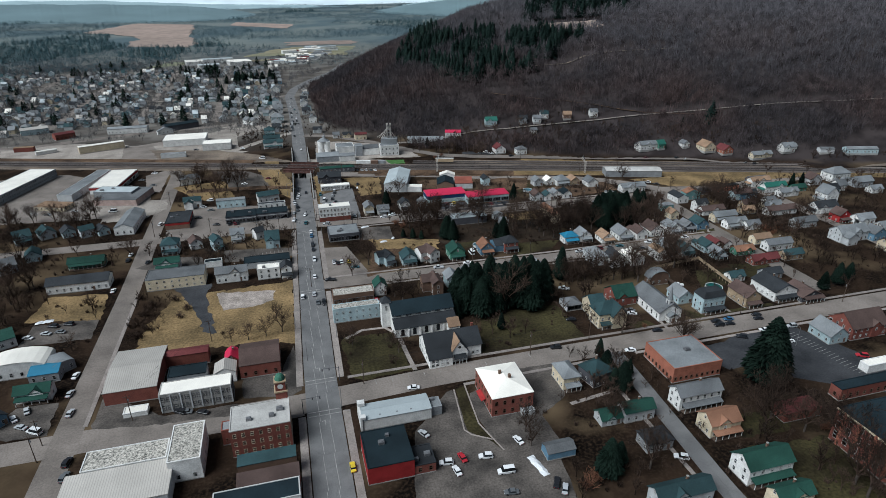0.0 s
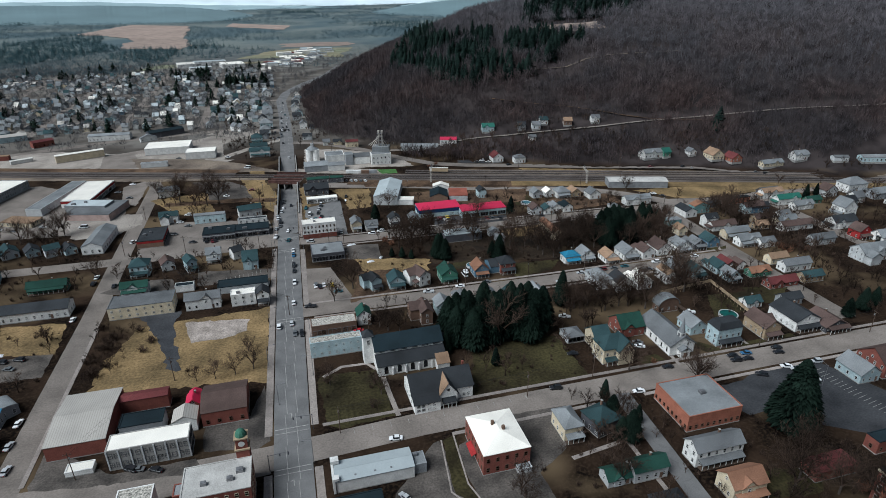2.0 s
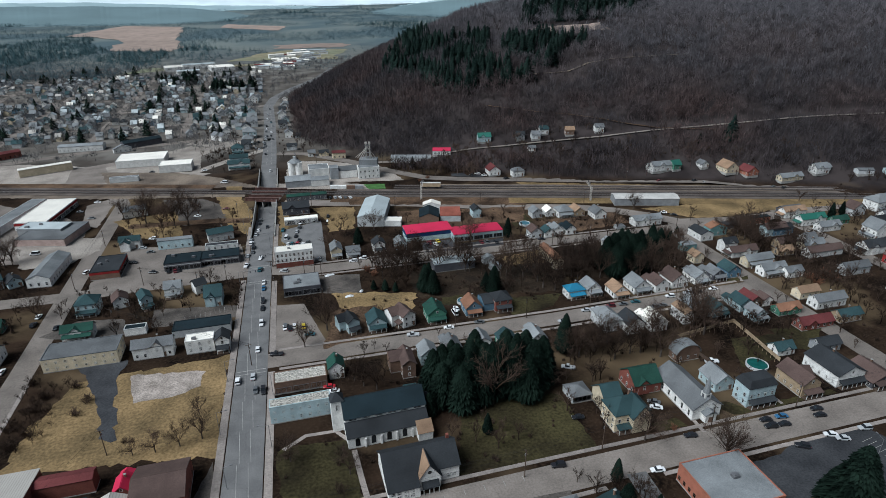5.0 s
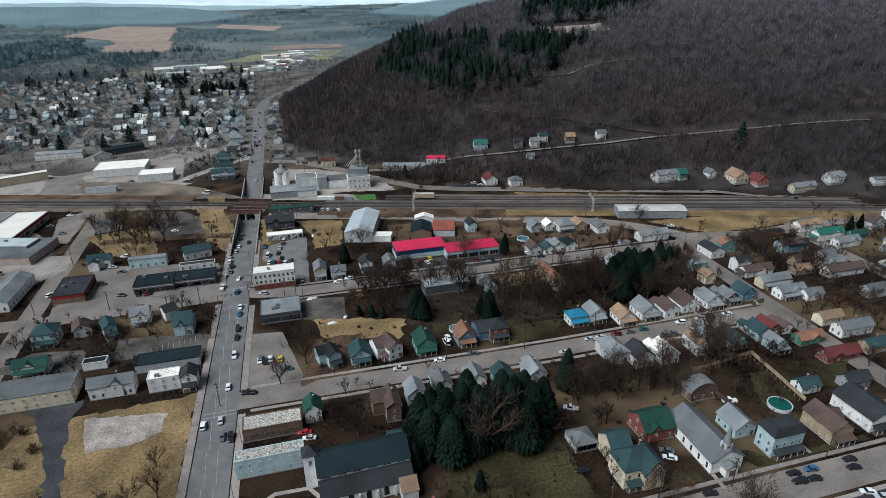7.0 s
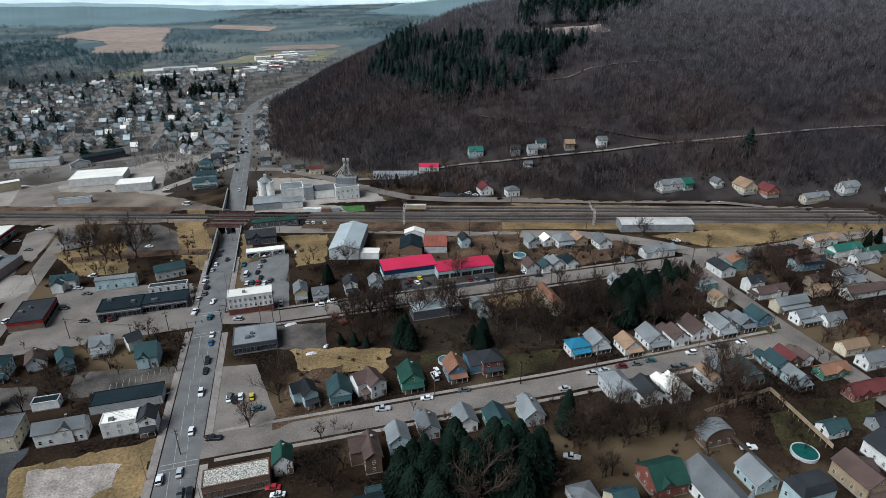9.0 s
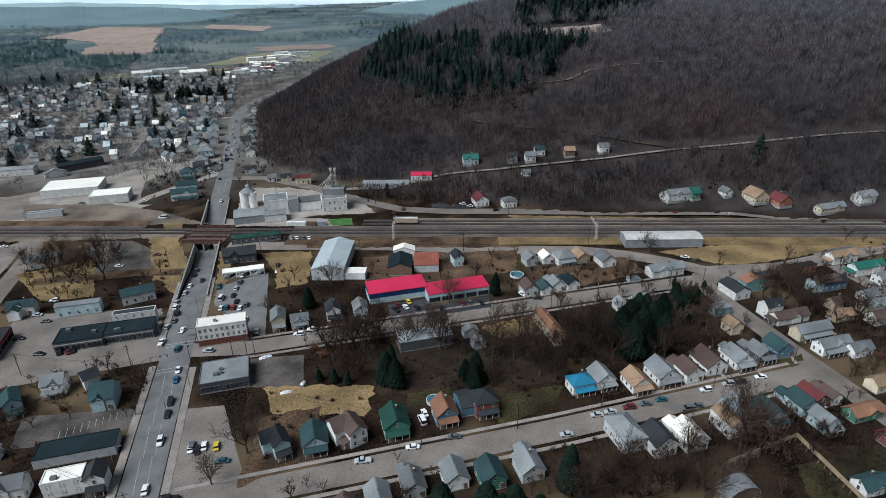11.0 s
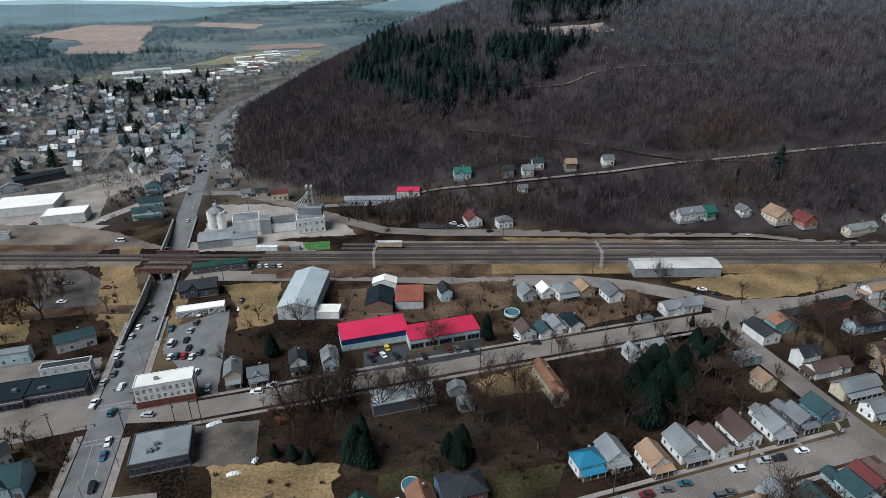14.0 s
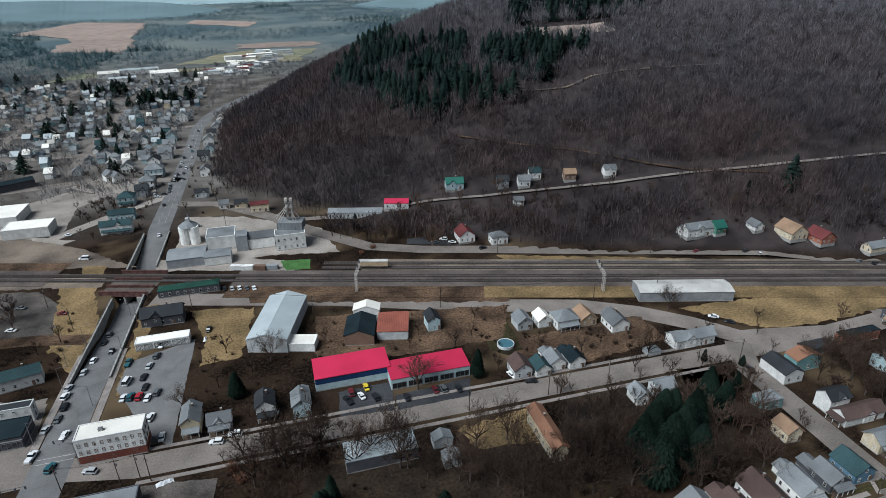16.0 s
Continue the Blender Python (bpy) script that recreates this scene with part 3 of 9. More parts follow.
def window_mesh(w, h, frame_mat=None):
    """A framed pane as one skin: casing, reveal, recessed glass in two sashes."""
    key = (round(w, 2), round(h, 2), frame_mat.name if frame_mat else "")
    if key not in WIN:
        g = Geo()
        xs, zs = [-w / 2, -w / 2 + 0.07, w / 2 - 0.07, w / 2], [-0.08, 0.0, h / 2 - 0.03, h / 2 + 0.03, h - 0.08, h]
        grid_skin(g, xs, zs, {(1, 1), (1, 3)}, -0.06, 0.02)
        WIN[key] = g.mesh("window", [frame_mat or TRIM, GLASS])
    return WIN[key]


def grid_skin(g, xs, zs, holes, front, back):
    """A flat frame with recessed panes in the cells named, all in one skin."""
    ids = {}

    def at(i, k, y):
        if (i, k, y) not in ids:
            ids[i, k, y] = len(g.v)
            g.v.append((xs[i], y, zs[k]))
        return ids[i, k, y]

    nx, nz = len(xs) - 1, len(zs) - 1
    for i in range(nx):
        for k in range(nz):
            hole = (i, k) in holes
            y = back if hole else front
            g.f.append((at(i, k, y), at(i + 1, k, y), at(i + 1, k + 1, y), at(i, k + 1, y)))
            g.m.append(1 if hole else 0)
            if hole:
                c = [(i, k), (i + 1, k), (i + 1, k + 1), (i, k + 1)]
                for p, q in zip(c, c[1:] + c[:1]):
                    g.f.append((at(*p, front), at(*q, front), at(*q, back), at(*p, back)))
                    g.m.append(0)
    rim = [(i, 0) for i in range(nx)] + [(nx, k) for k in range(nz)] + [(i, nz) for i in range(nx, 0, -1)] + [(0, k) for k in range(nz, 0, -1)]
    for p, q in zip(rim, rim[1:] + rim[:1]):
        g.f.append((at(*p, front), at(*p, 0.05), at(*q, 0.05), at(*q, front)))
        g.m.append(0)


def shop_mesh(w, h):
    key = ("shop", round(w, 2), round(h, 2))
    if key not in WIN:
        g = Geo()
        k = max(1, round(w / 1.6))
        xs = [-w / 2 - 0.1]
        for i in range(k):
            xs += [-w / 2 + w * i / k + 0.05, -w / 2 + w * (i + 1) / k - 0.05]
        xs.append(w / 2 + 0.1)
        grid_skin(g, xs, [-0.14, 0, h, h + 0.16], {(2 * i + 1, 1) for i in range(k)}, -0.06, 0.02)
        WIN[key] = g.mesh("window", [STEEL, GLASS])
    return WIN[key]


def facade(parent, w, d, sides, z0, storey, count, ww=1.0, wh=1.5, spare=None, frame_mat=None, pitch=2.9):
    """Rows of windows: on each side named, count storeys."""
    for side in sides:
        length = w if side in "sn" else d
        n = max(1, int(length / pitch))
        me = window_mesh(ww, wh, frame_mat)
        for s in range(count):
            for i in range(n):
                u = (i + 0.5) / n * length - length / 2
                z = z0 + storey * s
                if side == "s":
                    m = pose(u, -d / 2 - 0.02, z)
                elif side == "n":
                    m = pose(u, d / 2 + 0.02, z, 0, 0, 180)
                elif side == "w":
                    m = pose(-w / 2 - 0.02, u, z, 0, 0, -90)
                else:
                    m = pose(w / 2 + 0.02, u, z, 0, 0, 90)
                if spare and spare(side, s, i):
                    continue
                part("window", me, None, parent, m=m)


def roof_geo(kind, w, d, h, rise, over=0.4, thick=0.22):
    """The boards of a roof over a w by d body whose walls end at h."""
    g = Geo()
    W2, D2 = w / 2 + over, d / 2 + over
    if kind == "gy":
        e = h - over * rise / (w / 2)
        for s in (-1, 1):
            q = [(s * W2, -D2, e), (0, -D2, h + rise), (0, D2, h + rise), (s * W2, D2, e)]
            g.slab([Vector(p) + Vector((0, 0, thick)) for p in (q if s < 0 else q[::-1])][::-1], thick)
    elif kind == "gx":
        e = h - over * rise / (d / 2)
        for s in (-1, 1):
            q = [(-W2, s * D2, e), (-W2, 0, h + rise), (W2, 0, h + rise), (W2, s * D2, e)]
            g.slab([Vector(p) + Vector((0, 0, thick)) for p in (q[::-1] if s < 0 else q)][::-1], thick)
    elif kind == "hip":
        r = max(0.0, abs(w - d) / 2)
        a, b = ((-r, 0), (r, 0)) if w >= d else ((0, -r), (0, r))
        T1, T2 = (*a, h + rise + 0.1), (*b, h + rise + 0.1)
        c = [(-W2, -D2, h + 0.1), (W2, -D2, h + 0.1), (W2, D2, h + 0.1), (-W2, D2, h + 0.1)]
        lo = [(x, y, z - 0.2) for x, y, z in c]
        if w >= d:
            g.face([c[0], c[1], T2, T1]).face([c[1], c[2], T2]).face([c[2], c[3], T1, T2]).face([c[3], c[0], T1])
        else:
            g.face([c[0], c[1], T1]).face([c[1], c[2], T2, T1]).face([c[2], c[3], T2]).face([c[3], c[0], T1, T2])
        for i in range(4):
            g.face([c[i], lo[i], lo[(i + 1) % 4], c[(i + 1) % 4]])
        g.face(lo[::-1])
    elif kind == "barrel":
        n = 10
        ring = [(-W2 * math.cos(math.pi * i / n), h + rise * math.sin(math.pi * i / n)) for i in range(n + 1)]
        for y in (-D2, D2):
            g.v += [(x, y, z + 0.15) for x, z in ring] + [(x, y, z - 0.05) for x, z in ring]
        m = 2 * n + 2
        for i in range(n):
            for q in ((i, i + 1, m + i + 1, m + i), (n + 1 + i, m + n + 1 + i, m + n + 2 + i, n + 2 + i), (i, n + 1 + i, n + 2 + i, i + 1), (m + i, m + i + 1, m + n + 2 + i, m + n + 1 + i)):
                g.f.append(q)
                g.m.append(0)
    return g


def wall_geo(kind, w, d, h, rise):
    g = Geo()
    a, b = w / 2, d / 2
    g.face([(-a, -b, 0), (a, -b, 0), (a, -b, h), (-a, -b, h)]).face([(a, b, 0), (-a, b, 0), (-a, b, h), (a, b, h)])
    g.face([(-a, b, 0), (-a, -b, 0), (-a, -b, h), (-a, b, h)]).face([(a, -b, 0), (a, b, 0), (a, b, h), (a, -b, h)])
    g.face([(-a, -b, h), (a, -b, h), (a, b, h), (-a, b, h)])
    if kind == "gy":
        for y, o in ((-b, 1), (b, -1)):
            g.face([(-a, y, h), (a, y, h), (0, y, h + rise)][::o])
    elif kind == "gx":
        for x, o in ((-a, -1), (a, 1)):
            g.face([(x, -b, h), (x, b, h), (x, 0, h + rise)][::o])
    elif kind == "barrel":
        for y, o in ((-b, 1), (b, -1)):
            g.face(([(a * math.cos(math.pi * i / 10), y, h + rise * math.sin(math.pi * i / 10)) for i in range(11)])[::o])
    return g


ROOF_WORD = {"gy": "gabled", "gx": "gabled", "hip": "hipped", "flat": "flat", "barrel": "rounded", "shed": "sloping", "mansard": "mansard"}


FOOTPRINTS = []


def shell(t, w, d, h, roof, wall, top, pitch, x=0.0, y=0.0, over=0.4):
    """Walls, plinth and roof as parts of t, moved by x and y."""
    FOOTPRINTS.append((t.location.x + x, t.location.y + y, 0.62 * max(w, d)))
    m = pose(x, y, 0)
    rise = pitch * (w if roof in ("gy", "barrel") else d if roof == "gx" else min(w, d)) / 2
    wm, tm = MATS["wall_" + wall], MATS["roof_" + top]
    part("foundation", Geo().box(-w / 2 - 0.06, w / 2 + 0.06, -d / 2 - 0.06, d / 2 + 0.06, -1.5, 0.35), CONCRETE, t, m=m)
    if roof == "flat":
        part("wall", wall_geo("flat", w, d, h, 0), wm, t, m=m)
        g = Geo()
        p = 0.3
        g.box(-w / 2 - 0.05, w / 2 + 0.05, -d / 2 - 0.05, -d / 2 + p, h, h + 0.32).box(-w / 2 - 0.05, w / 2 + 0.05, d / 2 - p, d / 2 + 0.05, h, h + 0.32)
        g.box(-w / 2 - 0.05, -w / 2 + p, -d / 2 + p, d / 2 - p, h, h + 0.32).box(w / 2 - p, w / 2 + 0.05, -d / 2 + p, d / 2 - p, h, h + 0.32)
        part("parapet", g, wm if top in ("white", "lgrey", "peeled") else MATS["roof_" + top] if wall != "white" else TRIM, t, m=m)
        part("roof", Geo().box(-w / 2 + p, w / 2 - p, -d / 2 + p, d / 2 - p, h + 0.01, h + 0.12), tm, t, m=m)
    elif roof == "shed":
        part("wall", wall_geo("flat", w, d, h, 0), wm, t, m=m)
        part("roof", Geo().slab([(-w / 2 - over, -d / 2 - over, h + 0.3), (w / 2 + over, -d / 2 - over, h + 0.3), (w / 2 + over, d / 2 + over, h + 0.3 + pitch * d / 2), (-w / 2 - over, d / 2 + over, h + 0.3 + pitch * d / 2)], 0.25), tm, t, m=m)
        part("back_wall", Geo().box(-w / 2, w / 2, d / 2 - 0.2, d / 2, h, h + pitch * d / 2), wm, t, m=m)
    elif roof == "mansard":
        part("wall", wall_geo("flat", w, d, h, 0), wm, t, m=m)
        g, lo, hi = Geo(), 0.3, -1.1
        c = [[(sx * (w / 2 + o), sy * (d / 2 + o), z) for sx, sy in ((-1, -1), (1, -1), (1, 1), (-1, 1))] for o, z in ((lo, h), (hi, h + 2.6))]
        for i in range(4):
            g.face([c[0][i], c[0][(i + 1) % 4], c[1][(i + 1) % 4], c[1][i]])
        g.face(c[1]).face(c[0][::-1])
        part("roof", g, tm, t, m=m)
    else:
        part("wall", wall_geo(roof, w, d, h, rise), wm, t, m=m)
        part("roof", roof_geo(roof, w, d, h, rise, over), tm, t, m=m)
        if top in ("steel", "red", "white", "rust") and roof in ("gx", "gy"):
            g = Geo()
            n = int((w if roof == "gx" else d) / 1.15)
            for i in range(n + 1):
                for s in (-1, 1):
                    if roof == "gx":
                        u = -w / 2 + w * i / n
                        g.tube((u, s * (d / 2 + over), h - over * rise / (d / 2) + 0.25), (u, 0, h + rise + 0.25), 0.1, 0.1, 3)
                    else:
                        u = -d / 2 + d * i / n
                        g.tube((s * (w / 2 + over), u, h - over * rise / (w / 2) + 0.25), (0, u, h + rise + 0.25), 0.1, 0.1, 3)
            part("seams", g, tm, t, m=m)
    return rise


def porch(t, w, d, side="s", top="grey", depth=2.2, full=0.9, h=2.7):
    """A roofed porch with posts along one side."""
    ln = (w if side in "sn" else d) * full
    turn = {"s": 0, "e": 90, "n": 180, "w": -90}[side]
    off = (d if side in "sn" else w) / 2
    m = pose(0, 0, 0, 0, 0, turn)
    part("porch_deck", Geo().box(-ln / 2, ln / 2, -off - depth, -off - 0.07, 0.1, 0.45), TIMBER, t, m=m)
    part("porch_roof", Geo().slab([(-ln / 2 - 0.2, -off - depth - 0.25, h), (ln / 2 + 0.2, -off - depth - 0.25, h), (ln / 2 + 0.2, -off - 0.03, h + 0.7), (-ln / 2 - 0.2, -off - 0.03, h + 0.7)], 0.2), MATS["roof_" + top], t, m=m)
    n = max(2, round(ln / 2.4))
    for i in range(n + 1):
        u = -ln / 2 + 0.15 + (ln - 0.3) * i / n
        part("post", Geo().box(u - 0.08, u + 0.08, -off - depth + 0.05, -off - depth + 0.21, 0.45, h + 0.02), TRIM, t, m=m)


def front_gable(t, cx, gw, d, h, rise, wall, top):
    """A gabled bay that breaks through the front of a roof."""
    up = min(rise * 0.85, gw * 0.45)
    back, y0 = -d / 2 + up / rise * d / 2, -d / 2 - 0.35
    bay = part("front_gable", Geo().box(cx - gw / 2, cx + gw / 2, y0, -d / 2 + 0.1, 0.3, h).face([(cx - gw / 2, y0, h), (cx + gw / 2, y0, h), (cx, y0, h + up)]), MATS["wall_" + wall], t)
    for s in (-1, 1):
        e = gw / 2 + 0.3
        q = [(cx + s * e, y0 - 0.3, h - 0.12), (cx, y0 - 0.3, h + up + 0.12), (cx, back + 0.3, h + up + 0.12), (cx + s * e, -d / 2 + 0.3, h - 0.12)]
        part("gable_roof", Geo().slab(q[::-1] if s < 0 else q, 0.16), MATS["roof_" + top], bay)
    part("window", window_mesh(1.0, 1.4), None, bay, m=pose(cx, y0 - 0.02, h - 2.0))


def house(x, y, w, d, h, roof="gy", wall="white", top="grey", rot=0.0, z=None, pitch=0.75, stoop="", chimney=0, wing=None, name="house", label=""):
    """A timber house. wing: (x, y, w, d, h, roof) of a lower part."""
    z = hz(x, y) if z is None else z
    text = label or f"{WALLS[wall][1]} house with {TOPS[top][1]} {ROOF_WORD[roof]} roof"
    t = thing(name, x, y, z, rot, text, "house", "town houses")
    rise = shell(t, w, d, h, roof, wall, top, pitch)
    storeys = max(1, int((h - 0.6) / 2.5))
    facade(t, w, d, "s" + ("w" if x > -15 else "e"), 1.15, 2.75, storeys, 0.95, 1.45)
    if roof == "gy" and rise > 2:
        part("window", window_mesh(0.9, 1.2), None, t, "attic window", m=pose(0, -d / 2 - 0.02, h + 0.5))
    if roof == "gx" and rise > 2:
        s = -1 if x > -15 else 1
        part("window", window_mesh(0.9, 1.2), None, t, "attic window", m=pose(s * (w / 2 + 0.02), 0, h + 0.5, 0, 0, 90 * s))
    part("door", Geo().box(-0.5, 0.5, -0.05, 0.03, 0.36, 2.4), MATS["wall_brown"], t, m=pose(w * 0.22 + 0.9, -d / 2 - 0.05, 0))
    if stoop:
        porch(t, w, d, stoop, top)
    rnd = random.Random(int(x * 7 + y * 13))
    own = rnd.random()
    if not wing and own < 0.35 and d < 10 and roof == "gy" and name == "house" and not label:
        ew = w * rnd.uniform(0.55, 0.8)
        shell(t, ew, 4.6, h * rnd.uniform(0.55, 0.75), "gy", wall, top, pitch * 0.7, (w - ew) / 2 * rnd.choice((-0.8, 0.8)), d / 2 + 2.1)
    if roof == "gx" and rise > 1.5 and w > 7 and own > 0.45 and name == "house":
        front_gable(t, rnd.uniform(-0.2, 0.2) * w, min(4.6, w * 0.45), d, h, rise, wall, top)
    if chimney or own * 7 % 1 < 0.4:
        stack = part("chimney", Geo().box(-0.3, 0.3, -0.3, 0.3, h - 1, h + rise + 0.8), MATS["wall_brown"], t, "brick chimney", m=pose(w * 0.12, d * 0.18, 0))
        part("cap", Geo().box(-0.36, 0.36, -0.36, 0.36, h + rise + 0.8, h + rise + 0.92), CONCRETE, stack)
    if wing:
        wx, wy, ww, wd, wh, wr = wing
        shell(t, ww, wd, wh, wr, wall, top, pitch * 0.9, wx, wy)
    return t


def block(x, y, w, d, h, roof="flat", wall="lgrey", top="lgrey", rot=0.0, z=None, pitch=0.2, name="commercial_building", label="", storeys=1, shop="", units=0, sides=None, frame_mat=None, ww=1.1, wh=1.6, gap=3.2, bands=()):
    """A shop, works or institution. shop: sides with shop windows; units: machines on the roof."""
    z = hz(x, y) if z is None else z
    text = label or f"{WALLS[wall][1]} commercial building with {TOPS[top][1]} {ROOF_WORD[roof]} roof"
    t = thing(name, x, y, z, rot, text, "building")
    shell(t, w, d, h, roof, wall, top, pitch, over=0.15)
    frame_mat = frame_mat or (MATS["wall_brown"] if wall in ("brick", "orange") else None)
    lit = sides if sides is not None else "s" + ("w" if x > 0 else "e")
    if storeys:
        facade(t, w, d, lit, 1.2 if storeys > 1 or not shop else 1.2, (h - 0.6) / storeys, storeys, ww, wh, frame_mat=frame_mat, pitch=gap, spare=lambda s, k, i: k == 0 and s in shop)
    for s in shop:
        ln = (w if s in "sn" else d)
        n = max(1, int(ln / 6))
        me = shop_mesh(ln / n - 0.9, 2.2)
        for i in range(n):
            u = (i + 0.5) / n * ln - ln / 2
            m = {"s": pose(u, -d / 2 - 0.02, 0.6), "e": pose(w / 2 + 0.02, u, 0.6, 0, 0, 90), "w": pose(-w / 2 - 0.02, u, 0.6, 0, 0, -90), "n": pose(u, d / 2 + 0.02, 0.6, 0, 0, 180)}[s]
            part("window", me, None, t, "shop window", m=m)
    for z0, z1, key in bands:
        e = 0.012
        part("wall_band", Geo().box(-w / 2 - e, w / 2 + e, -d / 2 - e, d / 2 + e, z0, z1), MATS["wall_" + key], t, WALLS[key][1] + " band of wall")
    rnd = random.Random(int(x * 31 + y))
    for _ in range(units):
        u, v = rnd.uniform(-0.35, 0.35) * w, rnd.uniform(-0.3, 0.3) * d
        s = rnd.uniform(0.6, 1.1)
        part("air_unit", Geo().box(-s, s, -s * 0.8, s * 0.8, h + 0.11, h + 1.1).box(-s * 0.7, s * 0.7, -s * 0.5, s * 0.5, h + 1.1, h + 1.25), STEEL, t, "grey rooftop air unit", m=pose(u, v, 0))
    return t


# ---------------------------------------------------------------- trees
def in_poly(x, y, pts):
    hit = False
    for (ax, ay), (bx, by) in zip(pts, pts[1:] + pts[:1]):
        if (ay > y) != (by > y) and x < (bx - ax) * (y - ay) / (by - ay) + ax:
            hit = not hit
    return hit


def near_line(x, y, pts, r):
    for (ax, ay), (bx, by) in zip(pts, pts[1:]):
        dx, dy = bx - ax, by - ay
        t = max(0, min(1, ((x - ax) * dx + (y - ay) * dy) / (dx * dx + dy * dy)))
        if math.hypot(x - ax - t * dx, y - ay - t * dy) < r:
            return True
    return False


def off_street(x, y, room=1.2):
    """The place itself, or the nearest one beside the street that it would stand on."""
    for pts, half in STREETS:
        for (ax, ay), (bx, by) in zip(pts, pts[1:]):
            dx, dy = bx - ax, by - ay
            t = max(0, min(1, ((x - ax) * dx + (y - ay) * dy) / (dx * dx + dy * dy)))
            ox, oy = x - ax - t * dx, y - ay - t * dy
            gap = math.hypot(ox, oy)
            if 0.01 < gap < half + room:
                x, y = x + ox / gap * (half + room - gap), y + oy / gap * (half + room - gap)
    return x, y


def grow(g, rnd, base, way, length, radius, level, deep, spread=0.6):
    """A limb of a bare tree with its branches."""
    a = Vector(base)
    segs = 3 if level < 2 else 2
    for s in range(segs):
        way = (way + Vector((rnd.uniform(-1, 1), rnd.uniform(-1, 1), rnd.uniform(-0.2, 0.5))) * 0.16).normalized()
        b = a + way * (length / segs)
        r1 = radius * (1 - 0.28 * (s + 1) / segs * (2 if level >= deep else 1.4))
        g.tube(a, b, radius, max(r1, 0.03), 4 if level == 0 else 3)
        radius, a = max(r1, 0.03), b
        if level < deep and (level or s):
            for _ in range(2 if level < 2 else 3):
                side = way.orthogonal().normalized()
                side.rotate(Matrix.Rotation(rnd.uniform(0, 6.28), 3, way))
                w2 = (way * (1 - spread * 0.5) + side * spread * rnd.uniform(0.7, 1.3) + Vector((0, 0, 0.18))).normalized()
                grow(g, rnd, a - way * length / segs * rnd.uniform(0, 0.6), w2, length * rnd.uniform(0.5, 0.72), radius * 0.62, level + 1, deep, spread)


BARE = []
for seed in range(5):
    rnd = random.Random(seed + 11)
    trunk, crown = Geo(), Geo()
    trunk.tube((0, 0, -0.3), (0.05, 0.05, 3.2), 0.34, 0.27, 7)
    for k in range(6):
        t = k * 2.4 + rnd.uniform(0, 0.8)
        lean = 0.25 if k == 0 else rnd.uniform(0.5, 0.8)
        grow(crown, rnd, (0.05, 0.05, 2.4 + 0.3 * k), Vector((math.cos(t) * lean, math.sin(t) * lean, 0.9)).normalized(), 6.2 if k else 7.5, 0.2, 0, 3)
    BARE.append((trunk.mesh("trunk", BARK), crown.mesh("crown", TWIG)))
BUSHES = []
for seed in range(3):
    rnd = random.Random(seed + 40)
    g = Geo()
    for k in range(26):
        t = rnd.uniform(0, 6.28)
        grow(g, rnd, (rnd.uniform(-0.8, 0.8), rnd.uniform(-0.8, 0.8), 0), Vector((math.cos(t) * 0.6, math.sin(t) * 0.6, 1)).normalized(), rnd.uniform(1.0, 1.7), 0.04, 2, 3)
    BUSHES.append(g)
BUSH_MESH = [b.mesh("twigs", TWIG) for b in BUSHES] + [b.mesh("twigs", RED_TWIG) for b in BUSHES]


def bare_tree(x, y, size=1.0, label="bare grey-brown deciduous tree in winter", z=None):
    x, y = off_street(x, y)
    rnd = random.Random(int(x * 13 + y * 7))
    tm, cm = BARE[rnd.randrange(len(BARE))]
    t = thing("bare_tree", x, y, hz(x, y) if z is None else z, rnd.uniform(0, 360), label, "tree", "bare trees of the town")
    t.scale = (size, size, size * rnd.uniform(0.9, 1.15))
    part("trunk", tm, None, t)
    part("crown", cm, None, t)
    return t


def bush(x, y, size=1.0, russet=False):
    rnd = random.Random(int(x * 17 + y * 5))
    ob = new("bush", BUSH_MESH[rnd.randrange(3) + (3 if russet else 0)])
    ob.matrix_basis = pose(x, y, hz(x, y), 0, 0, rnd.uniform(0, 360))
    ob.scale = (size, size, size * 0.9)
    return tagged(ob, "leafless russet garden shrub in winter" if russet else "leafless brown garden shrub in winter", "shrub", "shrubs")


def needles(seed, tall, wide, sprays, ragged=0.3, fat=1.0):
    """A conifer crown: tiers of drooping, tapering sprays round the trunk."""
    rnd = random.Random(seed)
    g = Geo()
    for k in range(sprays):
        u = (k + rnd.random()) / sprays
        z = tall * (0.06 + 0.94 * u)
        r = wide * ((1 - u) ** 0.85 if ragged < 0.5 else min(1.0, 0.35 + u * 3) * (1 - u) ** 0.6) * rnd.uniform(1 - ragged, 1.15) + 0.15
        t = k * 2.399 + rnd.uniform(-0.3, 0.3)
        c, s = math.cos(t), math.sin(t)
        drop = r * rnd.uniform(0.15, 0.42)
        q = rnd.uniform(0.1, 0.68)
        ww = (0.28 + r * 0.2 * (1.1 - q)) * fat
        root, tip = Vector((c * r * q, s * r * q, z - drop * q * 0.6)), Vector((c * r, s * r, z - drop))
        mid = root.lerp(tip, 0.55) + Vector((0, 0, r * 0.06))
        side = Vector((-s, c, 0)) * ww
        low = Vector((0, 0, -ww * 0.8))
        g.face([root, mid + side + low * 0.4, tip]).face([root, tip, mid - side + low * 0.4]).face([root, mid + low * 1.3, tip])
        for e in (-1, 1):
            a = root.lerp(tip, 0.35)
            q = a + side * e * 1.5 + (tip - root) * 0.3 + low * 0.5
            g.face([a, a.lerp(q, 0.5) + Vector((c, s, 0)) * ww * 0.5, q]).face([a, q, a.lerp(q, 0.5) + low])
    return g


